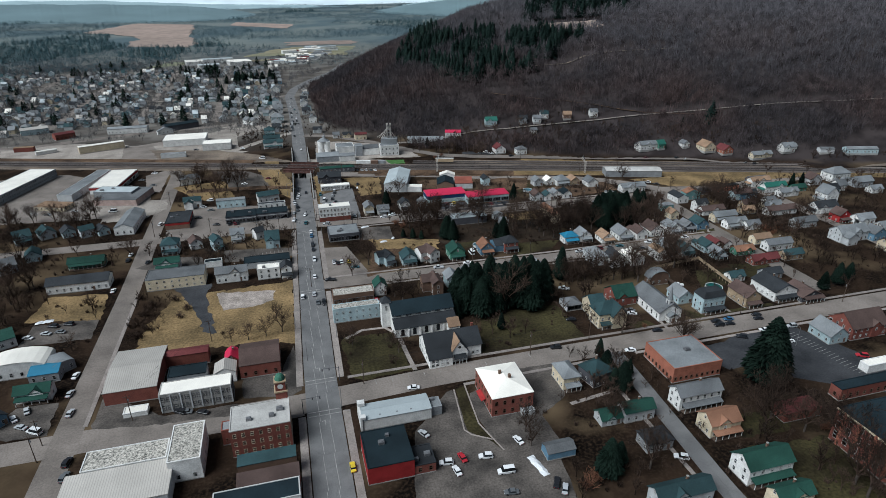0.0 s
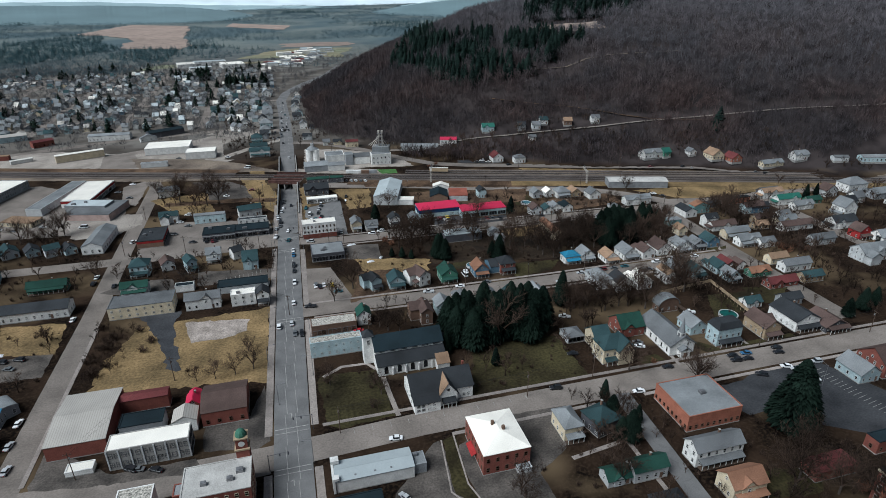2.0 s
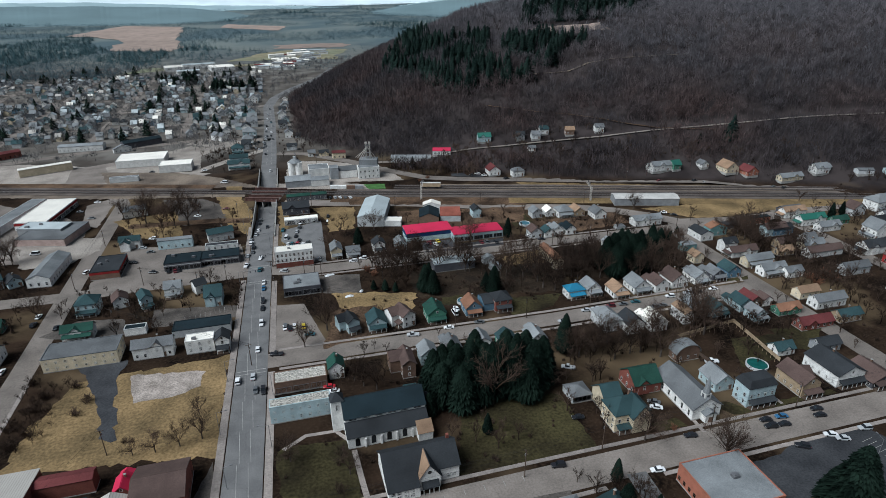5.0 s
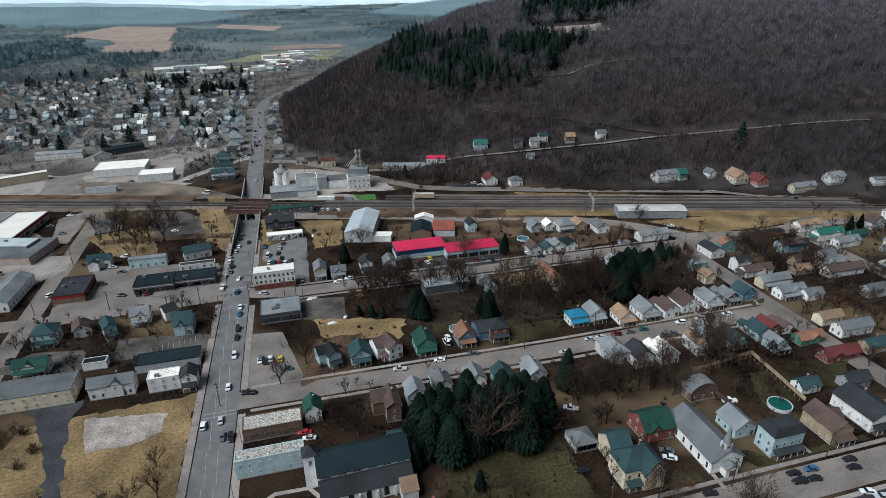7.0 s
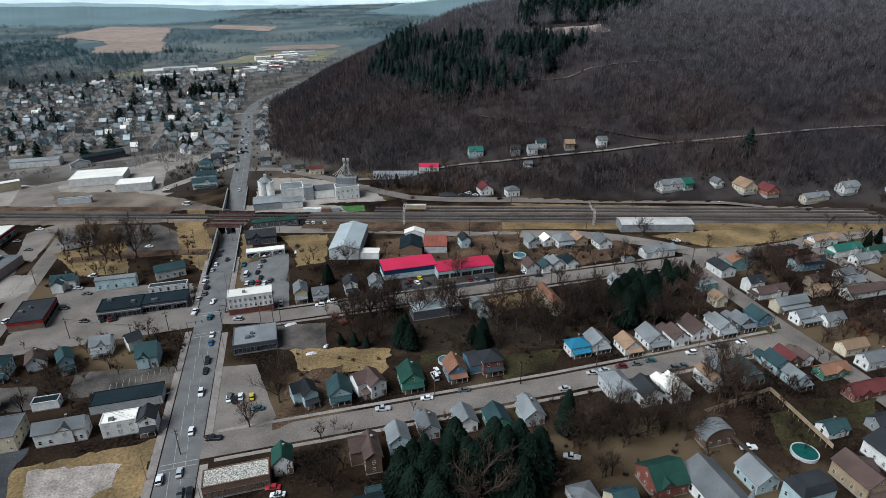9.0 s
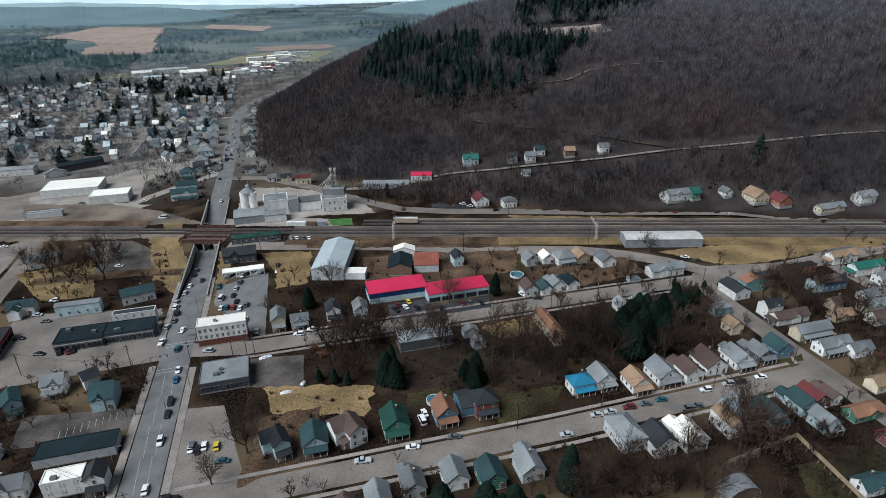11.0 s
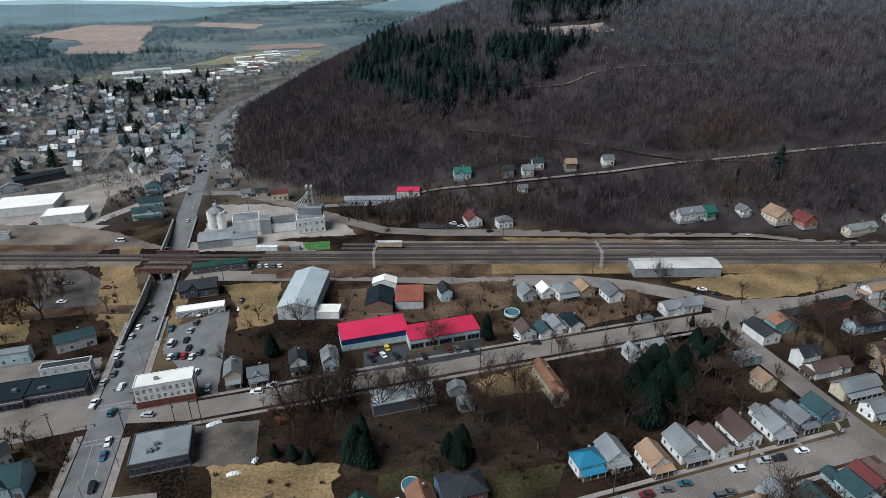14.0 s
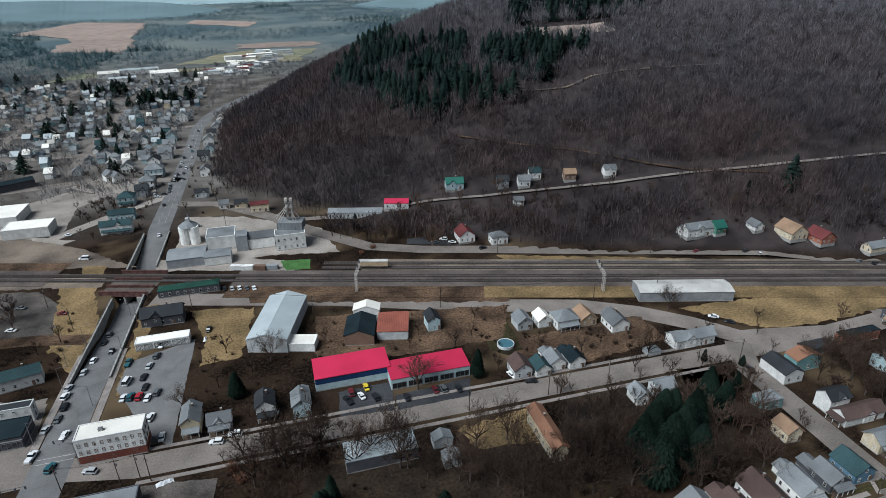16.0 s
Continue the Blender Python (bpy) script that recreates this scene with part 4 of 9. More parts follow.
CONIFERS = [needles(s, 16, 3.9, 2600, 0.55, fat=0.6).mesh("crown", NEEDLES) for s in range(3)] + [needles(9 + s, 14, 4.8, 3400, 0.75, 0.52).mesh("crown", NEEDLES) for s in range(2)]
CONIFER_TRUNK = Geo().tube((0, 0, -0.4), (0, 0, 12), 0.3, 0.08, 6).mesh("trunk", BARK)


def conifer(x, y, tall=15.0, kind=None, fat=1.0):
    rnd = random.Random(int(x * 11 + y * 3))
    k = rnd.randrange(3) if kind is None else kind
    t = thing("conifer", x, y, hz(x, y), rnd.uniform(0, 360), "tall dark green spruce tree" if k < 3 else "broad dark green pine tree", "tree", "dark conifers")
    s = tall / (16 if k < 3 else 14)
    t.scale = (s * fat, s * fat, s)
    part("trunk", CONIFER_TRUNK, None, t)
    part("crown", CONIFERS[k], None, t)
    return t


def scatter(name, template_list, places, mats, label, category):
    """Many small trees in one mesh: each place is (x, y, z, size, tall, kind)."""
    V, F, base = [], [], 0
    rng = np.random.default_rng(5)
    for k, (tv, tf) in enumerate(template_list):
        mine = np.array([p[:5] for p in places if p[5] == k])
        if not len(mine):
            continue
        n = len(mine)
        a = rng.uniform(0, 2 * np.pi, n)
        c, s = np.cos(a), np.sin(a)
        x = (tv[None, :, 0] * c[:, None] - tv[None, :, 1] * s[:, None]) * mine[:, 3:4] + mine[:, 0:1]
        y = (tv[None, :, 0] * s[:, None] + tv[None, :, 1] * c[:, None]) * mine[:, 3:4] + mine[:, 1:2]
        z = tv[None, :, 2] * mine[:, 4:5] + mine[:, 2:3]
        V.append(np.stack([x, y, z], -1).reshape(-1, 3))
        F.append((tf[None] + (np.arange(n) * len(tv))[:, None, None] + base).reshape(-1, 3))
        base += n * len(tv)
    V, F = np.concatenate(V), np.concatenate(F)
    me = bpy.data.meshes.new(name)
    me.vertices.add(len(V))
    me.vertices.foreach_set("co", V.ravel())
    me.loops.add(len(F) * 3)
    me.loops.foreach_set("vertex_index", F.ravel().astype(np.int32))
    me.polygons.add(len(F))
    me.polygons.foreach_set("loop_start", np.arange(len(F), dtype=np.int32) * 3)
    me.update(calc_edges=True)
    me.materials.append(mats)
    return tagged(new(name, me), label, category, kind="stuff")


def spire_pine(seed, n=130):
    """A conifer of many short drooping sprays in a ragged spire, of height 1."""
    rnd = random.Random(seed + 700)
    v, f = [], []
    full = rnd.uniform(0.8, 1.25)
    for k in range(n):
        u = ((k + rnd.random()) / n) ** 1.15
        r = 0.2 * full * (1 - u) ** 0.75 * rnd.uniform(0.55, 1.2) + 0.012
        t, z = k * 2.399 + rnd.uniform(-0.5, 0.5), 0.1 + 0.9 * u
        c, s = math.cos(t), math.sin(t)
        w = 0.018 + r * 0.16
        a, b = Vector((c * r * 0.2, s * r * 0.2, z + 0.03)), Vector((c * r, s * r, z - r * rnd.uniform(0.1, 0.5)))
        side = Vector((-s, c, rnd.uniform(-0.4, 0.4))) * w
        mid = a.lerp(b, 0.45)
        f += [(len(v), len(v) + 1, len(v) + 2), (len(v), len(v) + 2, len(v) + 3)]
        v.extend([a, mid - side, b, mid + side + Vector((0, 0, -w))])
    return np.array([tuple(p) for p in v]), np.array(f)


def puff_tree(seed, n=32):
    """A bare tree with a rounded crown of fine upswept twigs, of height and width about 1."""
    rnd = random.Random(seed + 300)
    v, f = [], []

    def blade(a, b, w):
        a, b = Vector(a), Vector(b)
        side = (b - a).cross(Vector((rnd.uniform(-1, 1), rnd.uniform(-1, 1), rnd.uniform(-0.6, 0.6)))).normalized() * w
        f.append((len(v), len(v) + 1, len(v) + 2))
        v.extend([a - side, a + side, b])

    for k in range(2):
        blade((0, 0, 0), (rnd.uniform(-0.06, 0.06), rnd.uniform(-0.06, 0.06), 0.75), 0.014)
    for k in range(n):
        t, lift = 2.399 * k + rnd.uniform(-0.4, 0.4), math.asin(rnd.uniform(-0.35, 1.0))
        way = Vector((math.cos(t) * math.cos(lift), math.sin(t) * math.cos(lift), math.sin(lift)))
        tip = Vector((way.x * 0.33, way.y * 0.33, 0.62 + way.z * 0.36)) * rnd.uniform(0.88, 1.06)
        blade(tip * rnd.uniform(0.45, 0.75) + Vector((0, 0, 0.08)), tip, rnd.uniform(0.009, 0.016))
    return np.array([tuple(p) for p in v]), np.array(f)


# ---------------------------------------------------------------- vehicles, poles and small things
CAR_PAINT = {}
for k, c in dict(white=(0.7, 0.7, 0.7), silver=(0.4, 0.41, 0.42), black=(0.015, 0.015, 0.018), grey=(0.1, 0.105, 0.11), red=(0.35, 0.02, 0.03), blue=(0.03, 0.1, 0.2), teal=(0.025, 0.09, 0.11), yellow=(0.6, 0.45, 0.03), maroon=(0.12, 0.015, 0.02)).items():
    CAR_PAINT[k] = mat("car_" + k, c, 0.3, 0.06, tint=0.1, spec=0.5, bump=0)
CAR_MESH = {}


def loft(rings, slots):
    """Skin over rings of equal length, with the ends closed."""
    g = Geo()
    n = len(rings[0])
    for r in rings:
        g.v += [tuple(p) for p in r]
    for k in range(len(rings) - 1):
        for i in range(n):
            j = (i + 1) % n
            g.f.append((k * n + i, k * n + j, k * n + n + j, k * n + n + i))
            g.m.append(slots)
    g.f += [tuple(reversed(range(n))), tuple((len(rings) - 1) * n + i for i in range(n))]
    g.m += [slots, slots]
    return g


def car_meshes(kind):
    if kind in CAR_MESH:
        return CAR_MESH[kind]
    ln, wd, hood, top, c0, c1 = {"sedan": (4.6, 1.8, 0.85, 1.42, -1.35, 1.0), "suv": (4.7, 1.9, 1.0, 1.75, -2.1, 0.9), "pickup": (5.5, 1.95, 1.05, 1.8, -0.6, 1.35), "van": (5.6, 2.0, 1.15, 2.3, -2.75, 1.6)}[kind]
    a = wd / 2

    def ring(y, half, z0, z1, soft=0.12):
        return [(-half, y, z0), (half, y, z0), (half, y, z1 - soft), (half - soft, y, z1), (-half + soft, y, z1), (-half, y, z1 - soft)]

    body = loft([ring(-ln / 2, a * 0.86, 0.4, hood * 0.92), ring(-ln / 2 + 0.25, a, 0.28, hood), ring(ln / 2 - 0.9, a, 0.28, hood), ring(ln / 2 - 0.15, a * 0.92, 0.3, hood * 0.86), ring(ln / 2, a * 0.8, 0.4, hood * 0.7)], 0)
    lo, hi = a * 0.95, a * 0.78
    cabin = loft([[(-lo, c0, hood - 0.02), (lo, c0, hood - 0.02), (hi, c0 + 0.3, top - 0.06), (-hi, c0 + 0.3, top - 0.06)], [(-lo, c1, hood - 0.02), (lo, c1, hood - 0.02), (hi, c1 - 0.6, top - 0.06), (-hi, c1 - 0.6, top - 0.06)]], 0)
    roof = Geo().box(-hi - 0.02, hi + 0.02, c0 + 0.28, c1 - 0.58, top - 0.08, top)
    wheel = Geo().tube((-0.11, 0, 0), (0.11, 0, 0), 0.33, 0.33, 12, caps=True)
    out = [body, cabin, roof, wheel, [(s * (a - 0.1), y) for s in (-1, 1) for y in (-ln * 0.3, ln * 0.31)], (ln, a, hood)]
    CAR_MESH[kind] = out
    return out


def car(x, y, rot=0.0, paint="silver", kind="sedan", label=""):
    body, cabin, roof, wheel, spots, (ln, a, hood) = car_meshes(kind)
    z = hz(x, y) + 0.07
    t = thing("van" if kind == "van" else "car", x, y, z, rot, label or f"{paint} {'passenger van' if kind == 'van' else kind} parked on the asphalt", "van" if kind == "van" else "car", "vehicles")
    for key, g, m in (("body", body, CAR_PAINT[paint]), ("cabin_glass", cabin, GLASS), ("roof_panel", roof, CAR_PAINT[paint]), ("wheel", wheel, TYRE)):
        full = f"{key}_{kind}_{m.name}"
        if full not in CAR_MESH:
            CAR_MESH[full] = g.mesh(key, m)
        if key != "wheel":
            part(key, CAR_MESH[full], None, t)
        else:
            for sx, sy in spots:
                part("wheel", CAR_MESH[full], None, t, m=pose(sx, sy, 0.33))
    if y > 300:  # lamps too far off to be told apart
        return t
    for key, y, m in (("headlight", ln / 2 - 0.1, TRIM), ("tail_light", -ln / 2 + 0.02, CAR_PAINT["red"])):
        if key not in CAR_MESH:
            CAR_MESH[key] = Geo().box(-0.2, 0.2, -0.06, 0.06, -0.08, 0.08).mesh(key, m)
        for s in (-1, 1):
            part(key, CAR_MESH[key], None, t, m=pose(s * a * 0.6, y, hood * 0.72))
    return t


def utility_pole(x, y, tall=11.0, rot=0.0, lamp=False):
    t = thing("utility_pole", x, y, hz(x, y), rot, "dark timber utility pole with crossarm and insulators", "pole", "utility poles")
    part("pole", Geo().tube((0, 0, -0.5), (0, 0, tall), 0.17, 0.11, 7, caps=True), TIMBER, t)
    part("crossarm", Geo().box(-1.2, 1.2, -0.07, 0.07, tall - 0.9, tall - 0.75), TIMBER, t)
    for u in (-1.1, 1.1):
        part("insulator", Geo().tube((u, 0, tall - 0.75), (u, 0, tall - 0.55), 0.05, 0.04, 5, caps=True), STEEL, t)
    part("transformer", Geo().tube((0.35, 0, tall - 2.6), (0.35, 0, tall - 1.7), 0.22, 0.22, 8, caps=True), STEEL, t)
    return t


def wire(a, b, za, zb, sag=0.6):
    g = Geo()
    pts = []
    for i in range(9):
        u = i / 8
        pts.append((a[0] + (b[0] - a[0]) * u, a[1] + (b[1] - a[1]) * u, za + (zb - za) * u - sag * 4 * u * (1 - u)))
    for x, y, z in pts:
        g.v += [(x - 0.025, y - 0.025, z), (x + 0.025, y + 0.025, z), (x, y, z + 0.035)]
    for i in range(8):
        for k in range(3):
            j = (k + 1) % 3
            g.f.append((3 * i + k, 3 * i + j, 3 * i + 3 + j, 3 * i + 3 + k))
            g.m.append(0)
    return g


def pole_line(pts, tall=11.0, rot=0.0):
    for p in pts:
        utility_pole(p[0], p[1], tall, rot)
    for a, b in zip(pts, pts[1:]):
        c, s = math.cos(radians(rot)), math.sin(radians(rot))
        for u in (-1.1, 0.5, 1.1):
            g = wire((a[0] + c * u, a[1] + s * u), (b[0] + c * u, b[1] + s * u), hz(*a) + tall - 0.55, hz(*b) + tall - 0.55)
            tagged(new("cable", g.mesh("cable", WIRE)), "thin black overhead power cable", "cable", "overhead cables")


def street_lamp(x, y, rot=0.0, tall=9.0, arm=2.4):
    t = thing("street_lamp", x, y, hz(x, y), rot, "tall grey steel street lamp with arm", "street lamp", "street lamps")
    part("pole", Geo().tube((0, 0, 0), (0, 0, tall), 0.11, 0.07, 7, caps=True), STEEL, t)
    part("arm", Geo().tube((0, 0, tall - 0.3), (arm, 0, tall + 0.3), 0.05, 0.04, 5), STEEL, t)
    part("lamp_head", Geo().box(arm - 0.2, arm + 0.6, -0.16, 0.16, tall + 0.22, tall + 0.38), STEEL, t)
    return t


def pool(x, y, r, deck=True, cover=False):
    t = thing("swimming_pool", x, y, 0, 0, "round above-ground pool with pale rim on the lawn", "pool")
    g = Geo()
    for i in range(24):
        a0, a1 = 2 * math.pi * i / 24, 2 * math.pi * (i + 1) / 24
        p = [(q * math.cos(a), q * math.sin(a)) for q, a in ((r, a0), (r, a1), (r * 0.92, a1), (r * 0.92, a0))]
        g.face([(*p[0], 1.2), (*p[1], 1.2), (*p[2], 1.2), (*p[3], 1.2)]).face([(*p[0], 0), (*p[1], 0), (*p[1], 1.2), (*p[0], 1.2)])
        g.face([(*p[3], 1.2), (*p[2], 1.2), (*p[2], 0.8), (*p[3], 0.8)])
    part("pool_wall", g, MATS["wall_lgrey"], t)
    part("water", Geo().tube((0, 0, 0), (0, 0, 1.0), r * 0.91, r * 0.91, 24, caps=True), COVER if cover else WATER, t)
    return t

# ---------------------------------------------------------------- the town's buildings
# south-west block
block(-125.0, 253.4, 10.3, 10.5, 4, "gx", "white", "green", rot=25)
block(-109.7, 230.1, 21.6, 11.1, 4, "barrel", "white", "white", pitch=0.3, name="warehouse")
block(-96.2, 227.0, 9.8, 8.2, 3.5, "barrel", "grey", "lgrey", rot=40, pitch=0.3, name="warehouse")
block(-98.6, 223.6, 10.4, 9.5, 3.6, "gx", "grey", "blue", pitch=0.25)
house(-98.7, 209.7, 11.7, 5.7, 4, "gx", "white", "green", stoop="s")
house(-108.0, 196.9, 6.1, 7.1, 3.7, "gy", "blue", "dgrey", rot=47)
block(-63.8, 210.7, 18.1, 27.3, 5.5, "gx", "brick", "steel", pitch=0.12, storeys=0, name="warehouse")
block(-55.9, 218.6, 34.7, 5.1, 5, "gx", "brick", "maroon", pitch=0.3, storeys=0, name="warehouse")
block(-45.1, 205.4, 13.7, 7.2, 5, "flat", "grey", "black", storeys=0)
row = block(-40.3, 191.6, 24.4, 7.7, 7.6, "flat", "stone", "white", storeys=2, gap=1.9, ww=1.5, wh=1.9, frame_mat=MATS["wall_dark"], label="grey stone row with pilasters and a cream flat roof")
for k in range(8):
    part("pilaster", Geo().box(-0.22, 0.22, -0.22, 0, 0.3, 7.5), MATS["wall_lgrey"], row, m=pose(-12 + k * 24 / 7, -3.85, 0))
block(-31.3, 203.7, 7.8, 7.2, 4.5, "gy", "white", "steel", pitch=0.5, storeys=0, name="warehouse")
house(-29.3, 212.3, 4.7, 6.2, 4.2, "gy", "brick", "red", pitch=0.9)
block(-18.4, 208.9, 15.1, 15.8, 5.6, "gx", "brick", "brown", pitch=0.35, storeys=1)
block(-17.4, 164.4, 18.9, 12.4, 10.5, "flat", "brick", "offwhite", storeys=3, gap=2.4, units=3, frame_mat=MATS["wall_cream"], label="red brick town hall with white flat roof and parapet", name="town_hall")
block(-28.7, 167.3, 3.2, 4.7, 6, "flat", "brick", "lgrey", storeys=1)
block(-15.7, 148.3, 17.3, 4.6, 7, "shed", "brown", "teal", pitch=0.1, storeys=0)
block(-15.4, 141.1, 18.0, 5.6, 6, "shed", "brick", "brown", pitch=0.12, storeys=0)
block(-58.1, 161.7, 24.2, 8.7, 6, "flat", "white", "peeled", storeys=0, name="warehouse", label="old warehouse with peeling white flat roof")
block(-18.7, 134.7, 24.3, 7.3, 6, "flat", "white", "black", storeys=0)
block(-58.9, 149.9, 30.1, 14.2, 5, "shed", "lgrey", "steel", pitch=0.08, storeys=0, name="warehouse", label="long pale metal warehouse with ribbed low gabled roof")
block(-40.1, 160.8, 9.6, 17.3, 8, "flat", "white", "peeled", storeys=1)
block(-61.2, 190.2, 7.9, 4.0, 1.8, "flat", "white", "white", storeys=0, name="canopy")
# south-east block
shop_row = block(27.6, 163.6, 24.0, 8.4, 4.2, "gx", "white", "zinc", pitch=0.16, storeys=0, shop="w", label="low white shop with grey-blue metal roof and false front")
part("false_front", Geo().box(-12.9, -12.2, -4.6, 4.6, 0.3, 5.2).box(-12.9, -10.4, 2.4, 4.6, 5.2, 6.4).box(-12.9, -11.0, -4.6, -2.8, 5.2, 6.0), MATS["wall_white"], shop_row)
for u in (-6, 0, 5):
    part("roof_vent", Geo().box(u - 0.3, u + 0.3, -3.2, -2.6, 4.3, 4.9), STEEL, shop_row)
block(41.6, 163.2, 4.3, 5.4, 3.6, "flat", "grey", "lgrey", storeys=0, units=1)
block(20.8, 143.2, 14.5, 16.4, 6.6, "flat", "red", "black", storeys=0, units=2)
block(31.5, 139.5, 6.8, 8.6, 3.6, "flat", "brick", "dgrey", storeys=1, units=2)
hall = block(68.0, 163.4, 15.5, 18.6, 8, "hip", "brick", "white", storeys=2, pitch=0.3, gap=2.8, label="square red brick building with white metal hipped roof")
for u, v in ((-1.2, 1.5), (1.4, -1.5)):
    part("chimney", Geo().box(u - 0.45, u + 0.45, v - 0.45, v + 0.45, 9.2, 11.4), MATS["wall_brown"], hall)
part("awning", Geo().slab([(-9.6, -3, 2.6), (-7.8, -3, 3.4), (-7.8, 3, 3.4), (-9.6, 3, 2.6)], -0.15), MATS["wall_red"], hall, "red fabric awning")
house(94.5, 166.0, 6.7, 10.1, 5.5, "hip", "cream", "lgrey", stoop="s")
house(106.6, 164.7, 9.7, 9.2, 5.2, "hip", "dark", "teal", rot=14)
block(73.3, 153.6, 4.5, 4.0, 1.8, "flat", "lgrey", "lgrey", storeys=0, name="shed")
house(109.5, 141.4, 11.6, 5.6, 4.4, "gx", "lgrey", "green", chimney=1)
house(99.0, 142.0, 7.7, 5.6, 2.7, "gx", "lgrey", "green")
block(75.4, 132.2, 9.7, 5.2, 2.6, "gx", "blue", "grey", pitch=0.5, storeys=0, name="shed")
house(107.8, 127.2, 9.5, 6.6, 3.9, "hip", "grey", "dgrey")
block(144.0, 163.3, 21.4, 19.0, 6.5, "flat", "orange", "lgrey", storeys=1, gap=2.2, wh=1.4, units=1, label="long orange-red brick hall with weathered grey flat roof")
house(134.5, 142.5, 17.4, 6.5, 6, "gx", "white", "grey", stoop="s")
house(133.2, 128.2, 11.6, 7.5, 5.2, "gx", "cream", "orange", stoop="s")
house(132.7, 107.9, 16.2, 8.1, 6, "gx", "white", "green", stoop="s", chimney=1)
house(132.6, 96.1, 12.2, 5.6, 4.1, "gx", "cream", "green", chimney=1)
house(101.6, 104.9, 18.3, 6.0, 4.8, "gx", "lgrey", "teal", chimney=1)
house(217.8, 164.2, 9.4, 11.0, 3.9, "gy", "pale", "lgrey")
house(234.1, 165.0, 19.0, 12.4, 5.6, "gx", "brick", "brown")
block(217.2, 140.5, 13.5, 4.0, 3.5, "flat", "white", "white", storeys=0)
block(198.7, 130.6, 25.9, 4.6, 5, "flat", "brick", "black", storeys=1)
block(165.0, 127.1, 15.4, 6.3, 4, "hip", "brick", "maroon", storeys=1, pitch=0.5)
# church street, north side
house(132.0, 200.9, 13.0, 8.9, 7, "hip", "cream", "teal", stoop="s", pitch=0.95, chimney=1, label="tall cream Victorian house with blue-green steep hipped roof")
house(148.3, 217.1, 11.0, 10.7, 4.4, "gx", "brick", "green")
house(175.9, 228.2, 10.4, 5.1, 3.6, "barrel", "brown", "lgrey", pitch=0.75, name="barn", label="brown barn with grey gambrel roof and white dormers")
house(183.7, 198.6, 11.8, 7.1, 8, "mansard", "pale", "dgrey", stoop="s", label="tall pale apartment house with dark mansard roof")
house(176.7, 210.0, 8.0, 9.3, 3.7, "gy", "pale", "lgrey")
house(205.2, 200.5, 8.2, 12.5, 5.3, "gy", "tan", "brown", stoop="s", wing=(3.2,2,5,6,4.6,"gx"))
house(224.8, 203.2, 12.7, 15.8, 5, "gy", "white", "dgrey", stoop="s", pitch=0.5, label="long white house with dark roof and columned porch")
house(236.6, 197.1, 12.1, 12.1, 2.7, "gy", "dark", "brown", stoop="s", pitch=0.5)
block(122.7, 217.9, 7.9, 8.0, 2.8, "hip", "lgrey", "grey", pitch=0.5, storeys=0, shop="s", name="garage")
# street B, south side
house(65.2, 250.6, 5.1, 10.7, 6.2, "gy", "brown", "brown", wing=(-4,3,5,7,5.5,"gx"))
house(74.8, 255.5, 6.7, 7.8, 4.6, "gy", "pale", "lgrey")
house(85.8, 258.8, 6.6, 7.6, 3.7, "gy", "lgrey", "grey")
house(98.8, 258.7, 7.1, 8.2, 3.7, "gy", "white", "lgrey")
house(109.5, 255.8, 7.4, 8.6, 3.7, "gy", "green", "teal")
house(122.0, 255.7, 7.3, 8.5, 3.7, "gy", "lgrey", "lgrey")
house(38.0, 255.8, 5.7, 6.7, 5, "gy", "white", "green", pitch=0.9)
block(24.3, 252.2, 19.4, 7.2, 5, "flat", "brown", "peeled", storeys=0, shop="s")
block(23.5, 234.7, 20.9, 4.7, 7, "flat", "pale", "peeled", storeys=2, gap=2.8, ww=0.9, wh=1.3)
block(63.5, 235.4, 5.0, 5.2, 2.6, "flat", "pink", "teal", storeys=0, name="shed")
# street B, north side
house(48.0, 287.0, 5.2, 7.5, 5.3, "gy", "pale", "dgrey", rot=14, stoop="s", wing=(-3.4,3,4,6,5,"gx"))
house(59.1, 286.5, 7.9, 9.1, 3.8, "gy", "pale", "teal", stoop="s")
house(71.8, 286.0, 6.2, 9.1, 5.7, "gy", "white", "brown", rot=18, wing=(-4,3,5,7,5.5,"gx"), stoop="w")
house(86.1, 286.6, 8.3, 9.8, 4.4, "gy", "green", "green", stoop="s")
house(103.9, 287.2, 7.4, 8.6, 4.1, "gy", "blue", "orange", stoop="s", pitch=0.9)
house(118.5, 287.4, 8.1, 8.3, 5.7, "hip", "brick", "dgrey", stoop="s")
block(112.1, 290.1, 5.0, 9.9, 3.6, "gx", "blue", "dgrey", storeys=0, name="garage", pitch=0.4)
house(156.7, 287.9, 8.6, 6.5, 4.3, "hip", "white", "blue", stoop="s")
house(166.2, 289.1, 7.3, 8.5, 3.8, "gy", "white", "lgrey", stoop="s")
house(177.7, 283.7, 7.5, 8.7, 3.3, "gy", "white", "tan", stoop="s")
house(190.0, 285.4, 8.8, 10.3, 3.6, "gy", "white", "lgrey", stoop="s")
house(200.1, 283.0, 7.4, 8.6, 4.1, "gy", "white", "brown")
house(211.3, 285.8, 9.3, 10.8, 3.8, "gy", "white", "brown")
house(224.0, 284.9, 7.9, 9.1, 3.8, "gy", "white", "lgrey", stoop="s")
house(235.4, 285.7, 6.9, 8.0, 3.3, "gy", "dark", "grey", stoop="s")
house(245.0, 286.5, 7.6, 8.8, 3.8, "gy", "blue", "teal")
